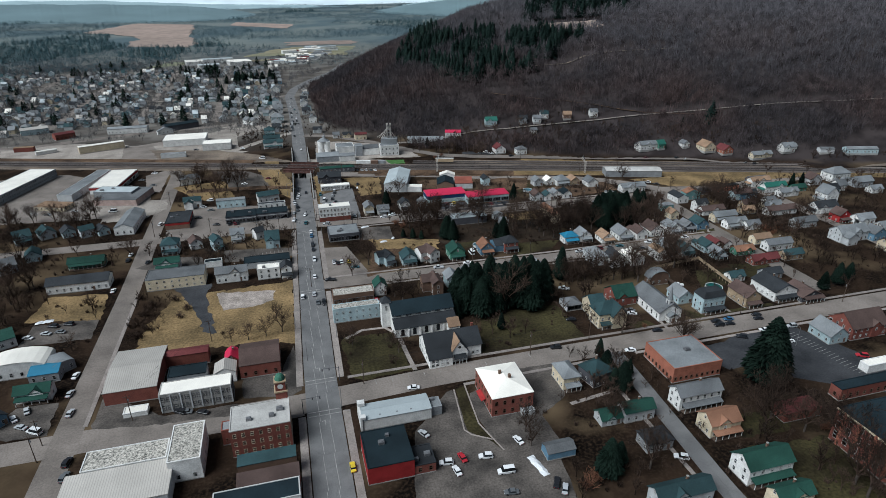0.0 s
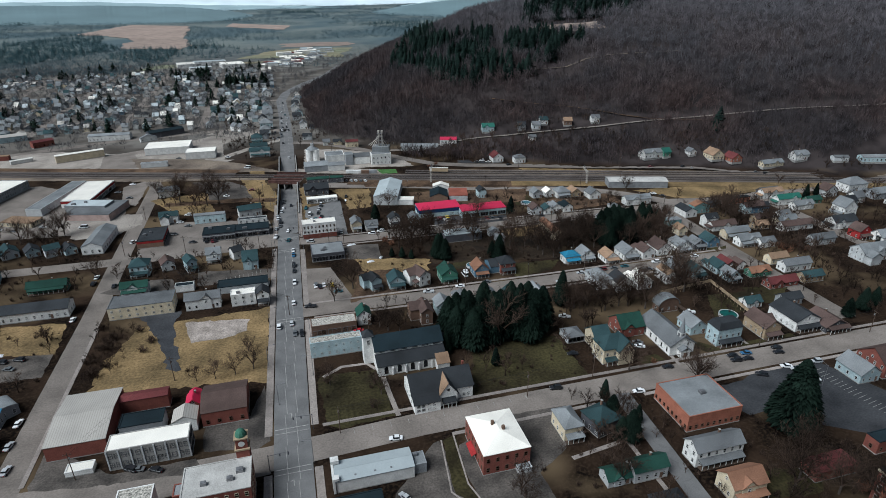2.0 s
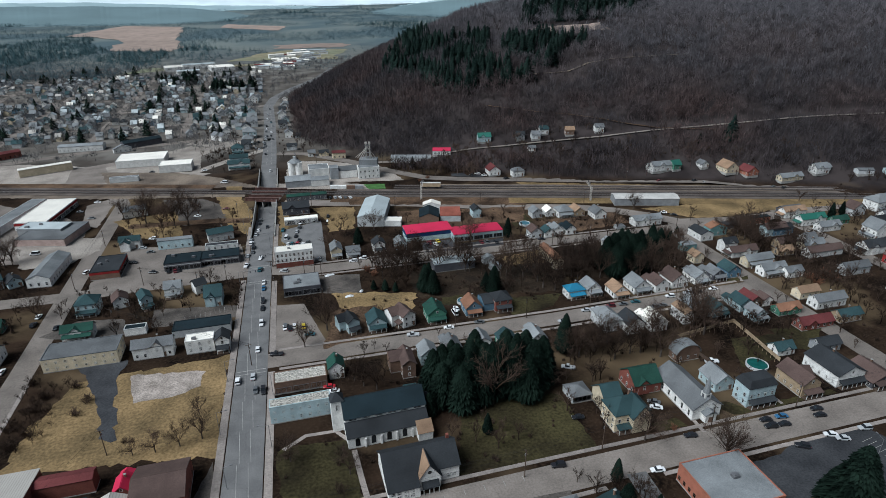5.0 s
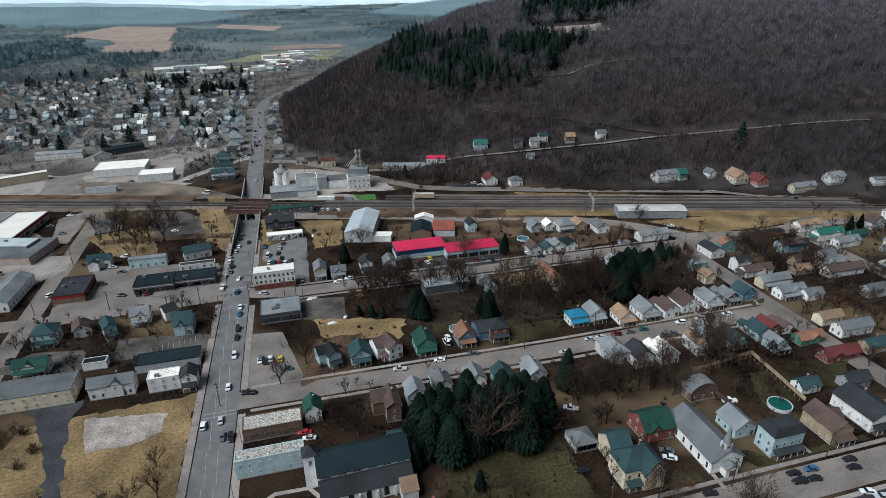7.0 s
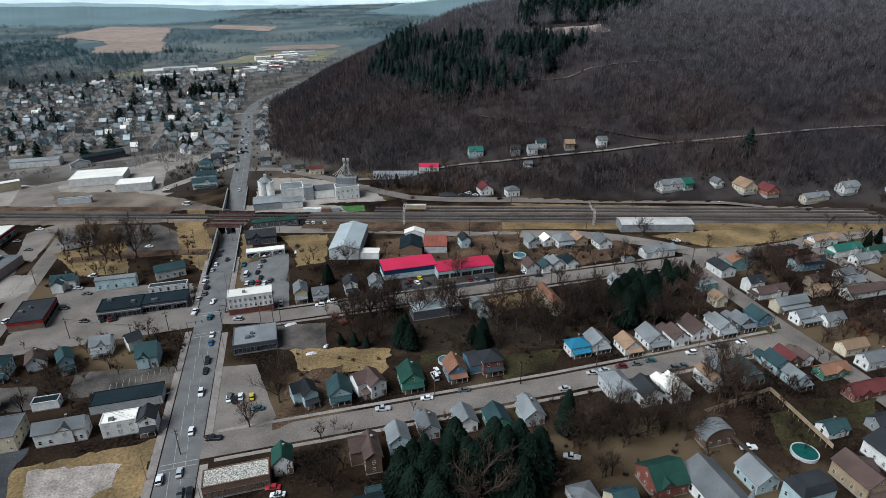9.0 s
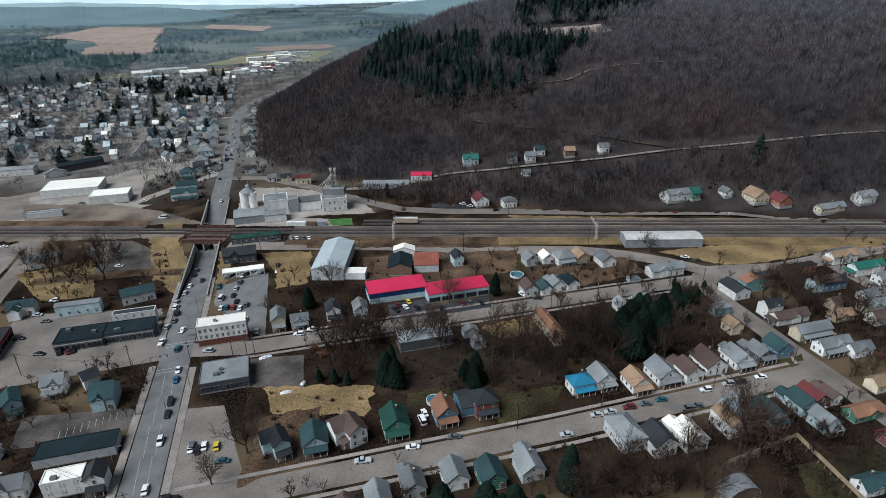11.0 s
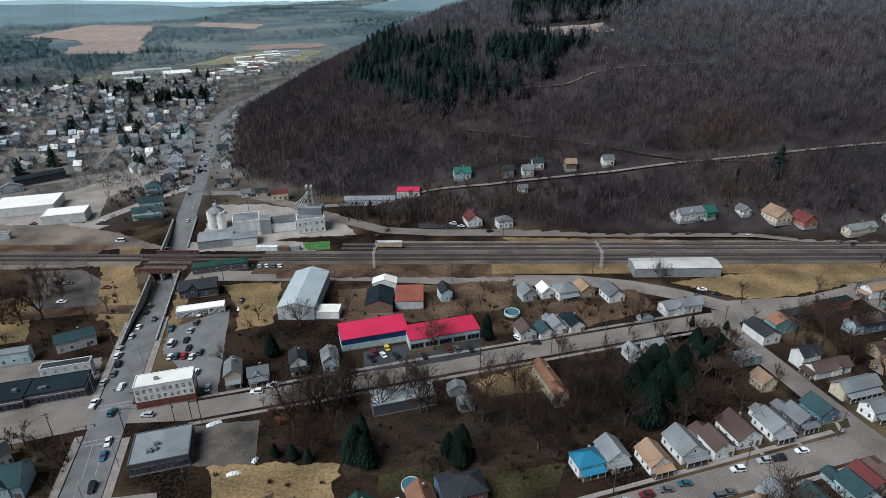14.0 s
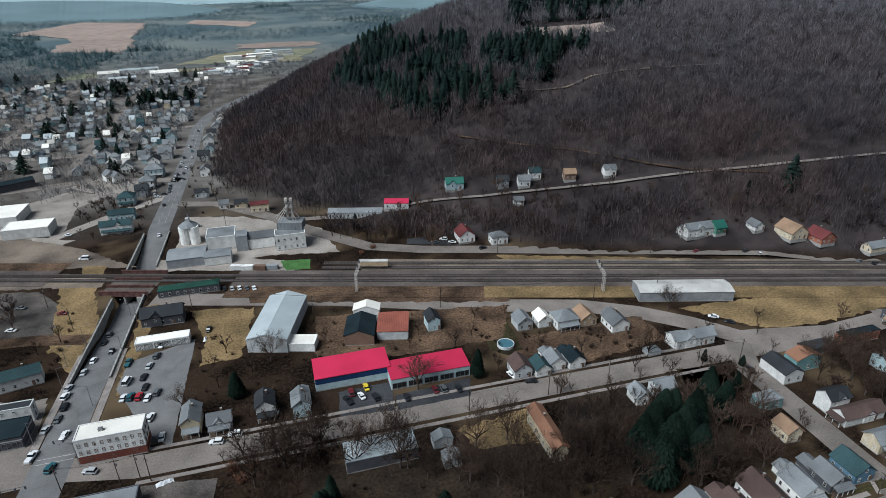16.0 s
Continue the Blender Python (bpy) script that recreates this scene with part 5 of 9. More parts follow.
# street B, south side, east end
house(158.2, 259.7, 8.2, 12.4, 5.3, "hip", "lgrey", "lgrey")
house(166.7, 253.6, 7.9, 9.3, 4.8, "gy", "white", "dgrey")
house(177.8, 252.7, 7.9, 9.2, 4.2, "gy", "white", "white")
block(194.3, 254.6, 6.0, 10.1, 5, "gy", "white", "tan", pitch=0.5, storeys=1)
house(202.5, 257.8, 9.2, 10.7, 3.3, "gy", "grey", "lgrey")
house(211.4, 255.0, 7.5, 8.7, 3.8, "gy", "pale", "teal", stoop="s")
house(226.5, 255.9, 7.1, 8.3, 3.8, "gy", "pale", "teal", stoop="s")
house(226.3, 246.2, 6.2, 7.2, 3.8, "gy", "pale", "lgrey", stoop="s")
house(232.7, 257.5, 7.6, 8.8, 3.3, "gy", "brown", "maroon")
house(239.6, 256.2, 5.0, 6.0, 3.3, "gy", "white", "brown")
# between B and C, east
house(238.5, 304.9, 5.8, 6.7, 4.1, "gy", "cream", "tan")
block(243.8, 319.2, 8.6, 5.2, 4, "hip", "teal", "lgrey", pitch=0.5)
house(202.7, 334.8, 5.7, 6.6, 3.3, "gy", "white", "lgrey")
house(213.0, 336.2, 7.8, 5.6, 3.6, "gx", "lgrey", "lgrey")
house(264.5, 311.9, 8.5, 6.2, 5.7, "gx", "white", "dgrey")
house(268.5, 305.0, 16.9, 6.0, 3.3, "gx", "white", "brown", stoop="w")
house(267.7, 292.5, 16.4, 6.0, 4, "gx", "cream", "lgrey", stoop="s")
house(266.8, 281.1, 14.3, 6.0, 4, "gx", "white", "lgrey", stoop="s")
house(275.3, 276.3, 9.7, 5.6, 3.3, "gx", "white", "grey")
house(264.6, 256.6, 11.4, 5.6, 3.6, "gx", "cream", "tan")
house(267.2, 246.8, 16.8, 6.0, 4.1, "gx", "white", "grey")
house(265.2, 234.1, 12.0, 5.6, 3.3, "gx", "tan", "teal")
house(246.1, 233.7, 16.8, 6.0, 2.8, "gx", "brick", "maroon")
house(243.7, 246.6, 12.2, 5.6, 2.7, "gx", "green", "orange")
house(236.3, 217.9, 10.7, 5.6, 3.3, "gx", "grey", "dgrey")
house(216.9, 220.7, 8.6, 5.6, 2.7, "gx", "white", "teal")
# east end of C
house(243.4, 359.8, 18.2, 6.0, 4.1, "gx", "white", "lgrey", wing=(-7,1,5,6,4,"gx"))
block(262.5, 332.3, 8.5, 12.1, 4, "gy", "white", "dgrey", pitch=0.5, storeys=1)
block(274.0, 334.1, 11.8, 6.1, 5, "gy", "teal", "orange", pitch=0.4)
block(287.2, 340.4, 13.6, 5.1, 3, "gx", "dark", "dgrey", pitch=0.4, storeys=0, name="shed")
block(309.8, 341.6, 19.1, 4.0, 4.3, "flat", "orange", "black", storeys=2)
house(307.4, 324.3, 14.8, 6.0, 5, "gx", "pale", "brown")
house(341.9, 345.6, 16.4, 6.0, 4.6, "gx", "white", "tan", stoop="w")
house(342.5, 331.6, 18.2, 6.0, 4.6, "gx", "white", "mint", stoop="w")
house(342.4, 348.8, 15.0, 6.0, 4, "gx", "dark", "grey")
house(344.7, 320.9, 15.1, 6.0, 3.5, "gx", "white", "lgrey")
house(360.8, 328.0, 11.3, 5.6, 2.7, "gx", "green", "green")
house(312.0, 324.0, 14.2, 6.0, 4, "gx", "blue", "dgrey")
house(312.6, 301.4, 14.2, 6.0, 3.5, "gx", "cream", "lgrey")
house(312.0, 292.7, 22.5, 6.0, 3.5, "gx", "white", "brown")
house(309.1, 270.5, 16.0, 6.0, 4, "gx", "lgrey", "grey")
house(292.0, 299.8, 10.3, 5.6, 2.7, "gx", "tan", "tan")
# between C and the railway
block(105.8, 378.8, 28.0, 12.0, 5.4, "shed", "pale", "red", pitch=0.12, storeys=0, bands=((3.0, 5.35, "navy"),), label="long store with bright red metal roof and blue fascia")
block(133.9, 371.0, 30.4, 10.8, 4.6, "shed", "pale", "red", pitch=0.12, storeys=0, shop="s", label="long store with bright red metal roof")
block(80.5, 421.0, 16.5, 36.0, 6, "gy", "lgrey", "zinc", rot=-17, pitch=0.3, storeys=0, name="warehouse", label="big pale metal warehouse with ribbed gabled roof")
block(88.5, 404.0, 13.0, 7.0, 3.6, "flat", "white", "white", rot=-17, storeys=0)
block(118.4, 417.4, 11.5, 6.0, 6.1, "gy", "white", "white", rot=-14, pitch=0.35, storeys=0, name="warehouse")
block(113.6, 405.5, 12.4, 15.5, 4.4, "gy", "brown", "black", rot=-14, pitch=0.4, storeys=0, name="warehouse")
block(127.6, 405.0, 13.0, 14.5, 4, "shed", "lgrey", "rust", rot=-14, pitch=0.1, storeys=0, name="warehouse", label="open shed with rust-striped metal roof")
house(144.4, 403.2, 5.4, 7.5, 5.1, "gy", "pale", "dgrey")
house(181.9, 392.3, 6.7, 7.8, 3.6, "gy", "lgrey", "lgrey")
house(190.9, 391.5, 5.9, 7.0, 3.6, "gy", "white", "white")
house(199.9, 388.3, 9.8, 8.5, 4.4, "hip", "white", "lgrey", stoop="s")
house(209.6, 388.1, 7.5, 8.7, 3.1, "gy", "tan", "tan")
house(220.2, 380.1, 8.1, 9.5, 3.6, "gy", "white", "grey")
house(168.0, 362.0, 7.0, 8.1, 3.9, "gy", "lgrey", "brown")
house(175.8, 360.3, 6.0, 7.0, 3.3, "gy", "white", "teal")
house(182.5, 362.1, 6.2, 7.2, 3.6, "gy", "white", "lgrey")
house(190.3, 361.1, 6.5, 7.5, 3.6, "gy", "white", "black")
block(223.9, 358.3, 5.9, 4.0, 1.8, "hip", "lgrey", "lgrey", pitch=0.6, storeys=0, name="shed")
house(162.3, 326.1, 5.0, 20.5, 5.4, "gy", "cream", "orange", pitch=0.6, label="long narrow cream house with patched orange roof")
block(108.7, 334.3, 22.6, 8.6, 4.6, "flat", "dark", "zinc", storeys=0, label="dark empty works with pale blue-grey flat roof")
block(128.9, 334.3, 6.4, 4.1, 2.9, "gy", "lgrey", "lgrey", pitch=0.5, storeys=0, name="shed")
block(129.5, 325.5, 5.4, 4.7, 2.8, "gy", "grey", "lgrey", pitch=0.4, storeys=0, name="shed")
corner = block(27.0, 361.7, 19.7, 7.5, 9.6, "flat", "white", "white", storeys=0, units=1, bands=((0.36, 3.2, "brick"),), label="three-storey building, white upper floors over brick, white flat roof")
facade(corner, 19.7, 7.5, "swe", 4.0, 2.9, 2, 0.85, 1.4, frame_mat=MATS["wall_brown"], pitch=2.0)
facade(corner, 19.7, 7.5, "s", 1.2, 2.9, 1, 1.6, 1.1, frame_mat=MATS["wall_brown"], pitch=5.0)
block(33.6, 423.0, 20.8, 5.4, 3.4, "flat", "white", "white", storeys=0, shop="s", name="garage", label="white row garage with open bays")
house(31.3, 442.8, 17.1, 8.3, 4.6, "gx", "dark", "dgrey")
house(49.8, 366.8, 5.9, 9.5, 5.1, "gy", "cream", "lgrey", stoop="s")
house(58.9, 364.1, 7.5, 5.9, 3.6, "gx", "white", "grey", stoop="s")
house(74.0, 366.7, 6.2, 7.5, 5.3, "gy", "white", "dgrey", stoop="s")
house(86.1, 364.3, 6.0, 8.1, 5.1, "gy", "pale", "lgrey")
block(29.0, 332.0, 17.8, 14.7, 4.4, "flat", "dark", "lgrey", storeys=0, shop="s", units=3, label="low commercial building with weathered grey flat roof")
block(39.9, 467.5, 27.7, 5.9, 3.8, "hip", "dark", "green", pitch=0.4, name="station_building", label="low dark railway station with green hipped roof")
block(264.7, 394.8, 43.7, 12.1, 4.6, "gx", "grey", "offwhite", rot=-16, pitch=0.18, storeys=0, name="warehouse", label="long freight shed with white metal roof")
# west of the main street
block(-59.8, 293.4, 27.5, 12.0, 6, "flat", "cream", "grey", storeys=2, gap=3.4, wh=1.0, ww=1.0)
block(-43.6, 309.8, 8.8, 4.1, 3.3, "flat", "white", "black", storeys=0)
house(-33.0, 290.1, 15.4, 6.3, 5.4, "gx", "white", "grey", chimney=1)
block(-14.7, 288.6, 11.2, 5.9, 6, "flat", "white", "white", storeys=2, units=1)
house(-5.7, 287.3, 5.4, 6.3, 5.7, "gy", "white", "dgrey", stoop="s")
block(-15.5, 304.5, 24.0, 8.5, 3.5, "flat", "lgrey", "black", storeys=0)
house(-66.9, 313.3, 12.3, 5.7, 4.3, "gx", "white", "green", stoop="s")
house(-68.2, 335.9, 9.1, 8.8, 6.1, "hip", "pale", "teal", stoop="s")
house(-55.5, 338.9, 6.6, 7.7, 3.9, "gy", "white", "brown", rot=16)
house(-43.5, 334.2, 5.1, 8.1, 5.7, "gy", "pale", "teal", rot=22, stoop="s")
house(-32.1, 342.7, 7.5, 6.9, 5.1, "gx", "white", "lgrey", stoop="s")
house(-20.4, 343.0, 5.6, 5.7, 4.8, "gx", "white", "dgrey", rot=28)
house(-12.3, 329.9, 7.7, 10.3, 5.3, "gx", "pale", "teal")
block(-69.1, 380.9, 14.2, 21.0, 4.4, "flat", "brown", "dgrey", storeys=0, shop="e", units=2, bands=((3.0, 4.3, "red"),), label="roadside restaurant with dark flat roof and red canopy")
block(-31.3, 376.7, 18.4, 12.1, 4.6, "flat", "dark", "black", storeys=0, shop="s", units=2, bands=((3.3, 3.75, "lgrey"),))
block(-12.3, 377.1, 19.8, 10.5, 4.6, "flat", "dark", "black", storeys=0, shop="s", units=2, bands=((3.3, 3.75, "lgrey"),))
block(-12.0, 387.4, 17.5, 4.2, 6.2, "flat", "white", "dgrey", storeys=2)
block(-38.8, 404.1, 18.7, 4.5, 5.4, "gx", "pale", "lgrey", pitch=0.4)
house(-14.6, 409.8, 14.4, 6.1, 5, "gx", "white", "teal", rot=14)
house(-64.1, 411.2, 11.0, 5.6, 5, "gx", "white", "teal", wing=(-2,-4,5,5,4.6,"gy"))
house(-71.6, 466.3, 14.0, 6.1, 4.6, "gx", "white", "grey", rot=14)
block(-145.5, 476.0, 10.0, 61.0, 4.8, "flat", "lgrey", "lgrey", rot=-12, storeys=0, label="long grey wing of the supermarket with flat roof")
block(-126.5, 478.5, 19.0, 44.0, 5.2, "flat", "white", "white", rot=-8, storeys=0, shop="e", bands=((3.2, 4.9, "red"),), label="supermarket with white flat roof and red canopy")
block(-112.5, 440.5, 29.0, 28.0, 4.4, "flat", "pink", "grey", rot=-14, storeys=0)
block(-118.5, 447.5, 27.0, 12.0, 5.6, "flat", "grey", "zinc", rot=-16, storeys=0, units=2)
block(-194.7, 482.9, 20.0, 70.0, 6.0, "flat", "grey", "white", rot=-16, storeys=2, gap=2.4, sides="es", label="long school building with cream flat roof")
block(-154.5, 432.5, 21.0, 11.0, 3.0, "flat", "cream", "tan", rot=-20)
house(-106.3, 301.6, 28.0, 9.5, 4.6, "gx", "white", "dgrey", pitch=0.5, label="long white building with dark roof and small windows")
house(-109.5, 328.3, 17.7, 6.0, 3.3, "gx", "green", "green", stoop="s")
block(-98.5, 385.0, 11.0, 31.0, 4.6, "gy", "white", "lgrey", rot=-3, pitch=0.4)
house(-149.0, 331.9, 8.0, 8.2, 4.4, "gx", "grey", "grey", rot=30)
house(-140.5, 345.4, 7.4, 8.6, 3.6, "gy", "pale", "teal", rot=15)
house(-154.6, 373.1, 8.5, 8.1, 4.8, "gx", "pale", "teal", rot=27, stoop="s")
house(-144.1, 379.3, 8.4, 9.8, 3.3, "gy", "lgrey", "teal", rot=30)
house(-132.0, 378.1, 6.9, 8.0, 3.3, "gy", "pale", "dgrey", rot=26)
house(-120.8, 374.3, 7.6, 5.6, 4.8, "gx", "lgrey", "teal", rot=28)
house(-112.6, 375.7, 6.3, 7.3, 3.3, "gy", "pale", "dgrey", rot=32)
# north of the railway
block(90.1, 507.4, 16.3, 8.9, 9, "flat", "white", "lgrey", storeys=2, name="feed_mill", label="white feed mill building with flat roof")
block(52.6, 521.6, 15.5, 14.6, 7.6, "flat", "white", "lgrey", storeys=0, name="feed_mill", label="pale metal feed mill store")
block(63.9, 512.9, 6.3, 9.0, 9, "flat", "grey", "lgrey", storeys=0, name="feed_mill", label="dark grey metal feed mill tower")
block(74.4, 514.9, 14.1, 10.9, 6, "gx", "white", "grey", pitch=0.4, storeys=0, name="feed_mill", label="white mill shed with grey roof")
block(35.9, 504.2, 19.3, 15.1, 4.6, "gx", "grey", "lgrey", pitch=0.2, storeys=0, name="warehouse")
block(51.7, 499.7, 13.4, 10.2, 4.6, "gx", "white", "lgrey", pitch=0.2, storeys=0, name="warehouse")
house(73.7, 570.2, 11.2, 5.7, 5.1, "gx", "cream", "maroon", pitch=0.5)
house(44.0, 656.9, 7.2, 5.6, 2.7, "gx", "grey", "dgrey")
house(35.4, 610.1, 8.8, 5.6, 3.8, "gx", "lgrey", "dgrey")
house(51.2, 582.6, 6.2, 5.7, 3.5, "gx", "white", "grey")
house(61.7, 581.3, 7.9, 5.6, 3.1, "gx", "cream", "dgrey")
house(-9.0, 559.1, 17.2, 6.2, 5.4, "gx", "white", "teal", stoop="s")
house(-10.0, 581.1, 14.9, 6.1, 4.5, "gx", "pale", "teal")
block(-89.1, 600.6, 37.4, 24.4, 6, "flat", "white", "white", storeys=0, name="warehouse")
block(-58.9, 572.2, 24.7, 15.0, 6, "flat", "white", "white", storeys=0, name="warehouse")
house(186.3, 486.0, 9.2, 10.7, 3.9, "gy", "white", "maroon")
house(203.2, 476.1, 9.3, 6.6, 4.6, "hip", "white", "grey")
house(308.6, 442.6, 17.0, 6.9, 4.6, "gx", "white", "lgrey", wing=(-6,3,7,5,3.6,"gx"))
house(355.6, 424.8, 11.0, 12.1, 3.9, "gy", "cream", "tan")
house(368.0, 416.9, 9.5, 11.0, 3.2, "gy", "orange", "maroon")
house(392.7, 401.5, 19.3, 6.0, 3.1, "gx", "cream", "lgrey")
house(319.8, 440.6, 6.6, 7.8, 3.8, "gx", "green", "mint")
house(340.9, 435.3, 6.2, 7.2, 2.7, "gy", "white", "grey")
# either side of the main street beyond the railway
house(34.5, 661, 7.5, 9, 5.4, "gy", "white", "grey", chimney=1)
house(30.5, 757, 9, 9, 5.2, "gy", "white", "lgrey")
house(30.0, 706, 9, 9, 4.6, "gx", "lgrey", "dgrey")
house(33.0, 728, 8, 9, 4.6, "gy", "pale", "grey")
house(31.5, 786, 8, 8, 4.4, "gx", "white", "dgrey")
house(34.0, 812, 8, 8, 4.4, "gy", "lgrey", "lgrey")
house(-3.0, 671, 13, 10, 6.5, "hip", "pale", "lgrey", stoop="s")
house(-1.5, 722, 11, 11, 5.6, "gx", "lgrey", "grey")
house(-4.0, 643, 10, 9, 6.2, "hip", "white", "lgrey", stoop="s")
house(-7.0, 700, 9, 10, 5.4, "gy", "white", "dgrey")
house(-2.0, 752, 10, 9, 5.2, "gx", "white", "lgrey")
house(-4.0, 784, 9, 10, 5.2, "gy", "pale", "grey")
house(-2.5, 866, 11, 10, 6.0, "gy", "white", "lgrey")
house(-14.0, 818, 10, 9, 5.4, "hip", "teal", "grey")
house(-25.0, 690, 9, 8, 4.8, "gy", "white", "grey")
house(-34.0, 669, 8, 8, 5.0, "gy", "white", "lgrey", rot=30)
house(-28.0, 664, 7, 8, 5.0, "gy", "white", "grey", rot=30)
house(-12.0, 610, 10, 9, 6.0, "hip", "pale", "teal", stoop="s")
house(-5.0, 626, 8, 8, 5.0, "gx", "grey", "dgrey")
# east end of the town
house(342.5, 288, 17, 8, 4.6, "gx", "white", "dgrey", stoop="w")
house(339.5, 272, 9, 8, 4.8, "gy", "red", "brown", stoop="s")
house(349.5, 264.5, 13, 7, 4.0, "gx", "white", "lgrey", wing=(-4, -3, 5, 5, 3.6, "gy"))
house(353.5, 251, 15, 7, 3.6, "gx", "white", "lgrey")
house(362, 304, 10, 10, 6.6, "gy", "white", "lgrey", stoop="w", wing=(5, 2, 8, 7, 5, "gx"), pitch=0.95)
house(409, 341, 17, 11, 6.6, "hip", "white", "lgrey", stoop="s")
house(415, 324, 15, 8, 4.4, "gx", "grey", "lgrey")
house(412, 310, 10, 6, 3.0, "gx", "white", "lgrey")
house(319, 247, 20, 9, 5.6, "gx", "lgrey", "lgrey", chimney=1, wing=(-6, -5, 7, 8, 4.6, "gy"))
house(334, 243, 9, 8, 4.6, "gy", "blue", "grey")
house(330, 229, 12, 7, 4.2, "gx", "cream", "brown")
house(378, 316, 9, 8, 4.4, "gx", "pale", "dgrey")
house(384, 338, 10, 8, 4.6, "gy", "lgrey", "brown")
house(392, 322, 8, 8, 4.2, "gx", "white", "grey")
house(319, 310, 8, 6, 3.0, "gx", "white", "grey")
house(299, 308, 9, 6, 3.4, "gx", "tan", "brown")
house(418, 401, 12, 8, 4.4, "gx", "white", "lgrey", wing=(7, 2, 7, 6, 3.8, "gx"))
block(474, 379, 26, 8, 3.6, "gx", "pale", "lgrey", rot=-16, pitch=0.4, storeys=1)
block(448, 389, 12, 6, 3.0, "gx", "lgrey", "grey", rot=-16, pitch=0.4, storeys=0, name="garage")
# industrial, far west
block(-160.3, 591.9, 37.2, 5.8, 6, "gx", "cream", "white", rot=23, pitch=0.15, storeys=0, name="warehouse")
block(-242.8, 684.3, 24.2, 14.2, 5, "gx", "pale", "steel", rot=21, pitch=0.2, storeys=0, name="warehouse")
block(-207.3, 651.9, 17.8, 9.1, 5, "gx", "brick", "maroon", rot=34, pitch=0.3)
block(-151.3, 663.4, 37.0, 11.9, 5, "gx", "white", "lgrey", pitch=0.2, storeys=1)
block(-227.3, 606.6, 16.0, 4.7, 4, "flat", "brick", "tan", storeys=0)
block(-206.3, 593.9, 16.4, 4.0, 2.8, "flat", "white", "white", rot=28, storeys=0)
block(-101.7, 667.8, 34, 11, 5, "gx", "dark", "black", rot=28, pitch=0.3, storeys=0, name="warehouse")
block(-114.1, 645.9, 15.3, 4.0, 3.5, "gy", "white", "lgrey", rot=23, pitch=0.4)
block(-93.9, 549.2, 20.5, 4.2, 3.7, "flat", "lgrey", "lgrey", storeys=0)

# ---------------------------------------------------------------- lots, lawns and yards
patch("lawn", [(14.1, 216.1), (16.8, 220.4), (38.2, 217.2), (39.0, 189.1), (20.0, 187.6), (16.1, 190.6)], LAWN, 0.0500, "olive winter lawn in front of the church", .5)
patch("lawn", [(69.0, 192.5), (116.7, 191.6), (117.0, 220.9), (79.9, 224.7)], LAWN, 0.0513, "olive and tan lawn beside the church", .5)
patch("grass", [(-69.2, 230.2), (-67.8, 254.1), (-58.8, 277.5), (-37.2, 278.6), (-2.7, 280.4), (-4.2, 221.7), (-28.4, 225.7)], DEAD_GRASS, 0.0526, "tan dead grass on a vacant lot", 1.2)
patch("slab", [(-39.8, 276.6), (-12.4, 271.9), (-13.2, 261.9), (-22.9, 257.9), (-36.1, 258.5)], RUBBLE, 0.0939, "broken pale concrete slab on the vacant lot", .7)
patch("grass", [(-121.6, 270.6), (-119.2, 293.8), (-91.5, 290.8), (-89.5, 264.7)], DEAD_GRASS, 0.0552, "tan dead grass slope beside a shed", .8)
patch("grass", [(285.2, 383.2), (366.9, 375.2), (397.6, 362.0), (385.3, 353.4), (343.2, 357.8), (315.7, 356.3), (291.9, 356.9), (276.4, 362.6), (268.2, 373.8), (255.7, 384.8)], DEAD_GRASS, 0.0665, "broad tan dead grass beside the railway", 1.0)
patch("grass", [(197.1, 461.5), (274.2, 434.4), (328.5, 413.2), (379.0, 385.2), (372.3, 379.6), (321.7, 405.7), (254.7, 430.6), (199.3, 450.7)], DEAD_GRASS, 0.0678, "tan grass strip north of the railway", 1.0)
patch("parking_lot", [(21.6, 413.1), (46.0, 423.2), (43.6, 358.7), (35.4, 366.6), (20.1, 396.0)], ASPHALT, 0.0541, "grey asphalt car park behind the white block", .2)
patch("parking_lot", [(99.8, 370.4), (119.4, 370.7), (117.4, 354.7), (98.5, 356.8)], DARK_ASPHALT, 0.0554, "dark asphalt parking in front of the store", .2)
patch("parking_lot", [(119.4, 362.4), (148.9, 364.6), (145.9, 354.4), (118.5, 354.4)], DARK_ASPHALT, 0.0450, "dark asphalt parking beside the store", .2)
patch("grass", [(52.0, 441.4), (70.3, 442.5), (64.9, 403.9), (48.7, 402.5)], DEAD_GRASS, 0.0513, "tan dead grass lot beside the warehouse", 1.0)
patch("lot", [(-59.7, 495.4), (-31.3, 489.5), (-7.9, 457.8), (-9.8, 439.5), (-39.6, 438.7)], LOT, 0.0476, "worn asphalt yard", .6)
patch("lot", [(-75.4, 368.0), (-65.2, 409.9), (-28.8, 403.6), (-1.8, 394.3), (1.7, 354.2), (-47.7, 358.4), (-74.3, 352.0)], OLD_ASPHALT, 0.0489, "worn asphalt forecourt of the shops", .5)
patch("parking_lot", [(178.5, 175.2), (209.8, 175.5), (227.2, 136.6), (212.2, 124.5), (180.4, 144.8), (167.2, 171.1)], DARK_ASPHALT, 0.0502, "large dark asphalt car park", .2)
patch("parking_lot", [(155.0, 171.9), (177.8, 173.1), (175.4, 157.0), (160.8, 155.2)], DARK_ASPHALT, 0.0565, "patched asphalt lot beside the brick hall", .3)
patch("lot", [(25.3, 122.9), (32.5, 154.2), (48.6, 172.1), (51.1, 172.9), (53.3, 146.4), (76.0, 134.6), (72.3, 109.9)], LOT, 0.0528, "worn cracked asphalt lot with parked cars", .3)
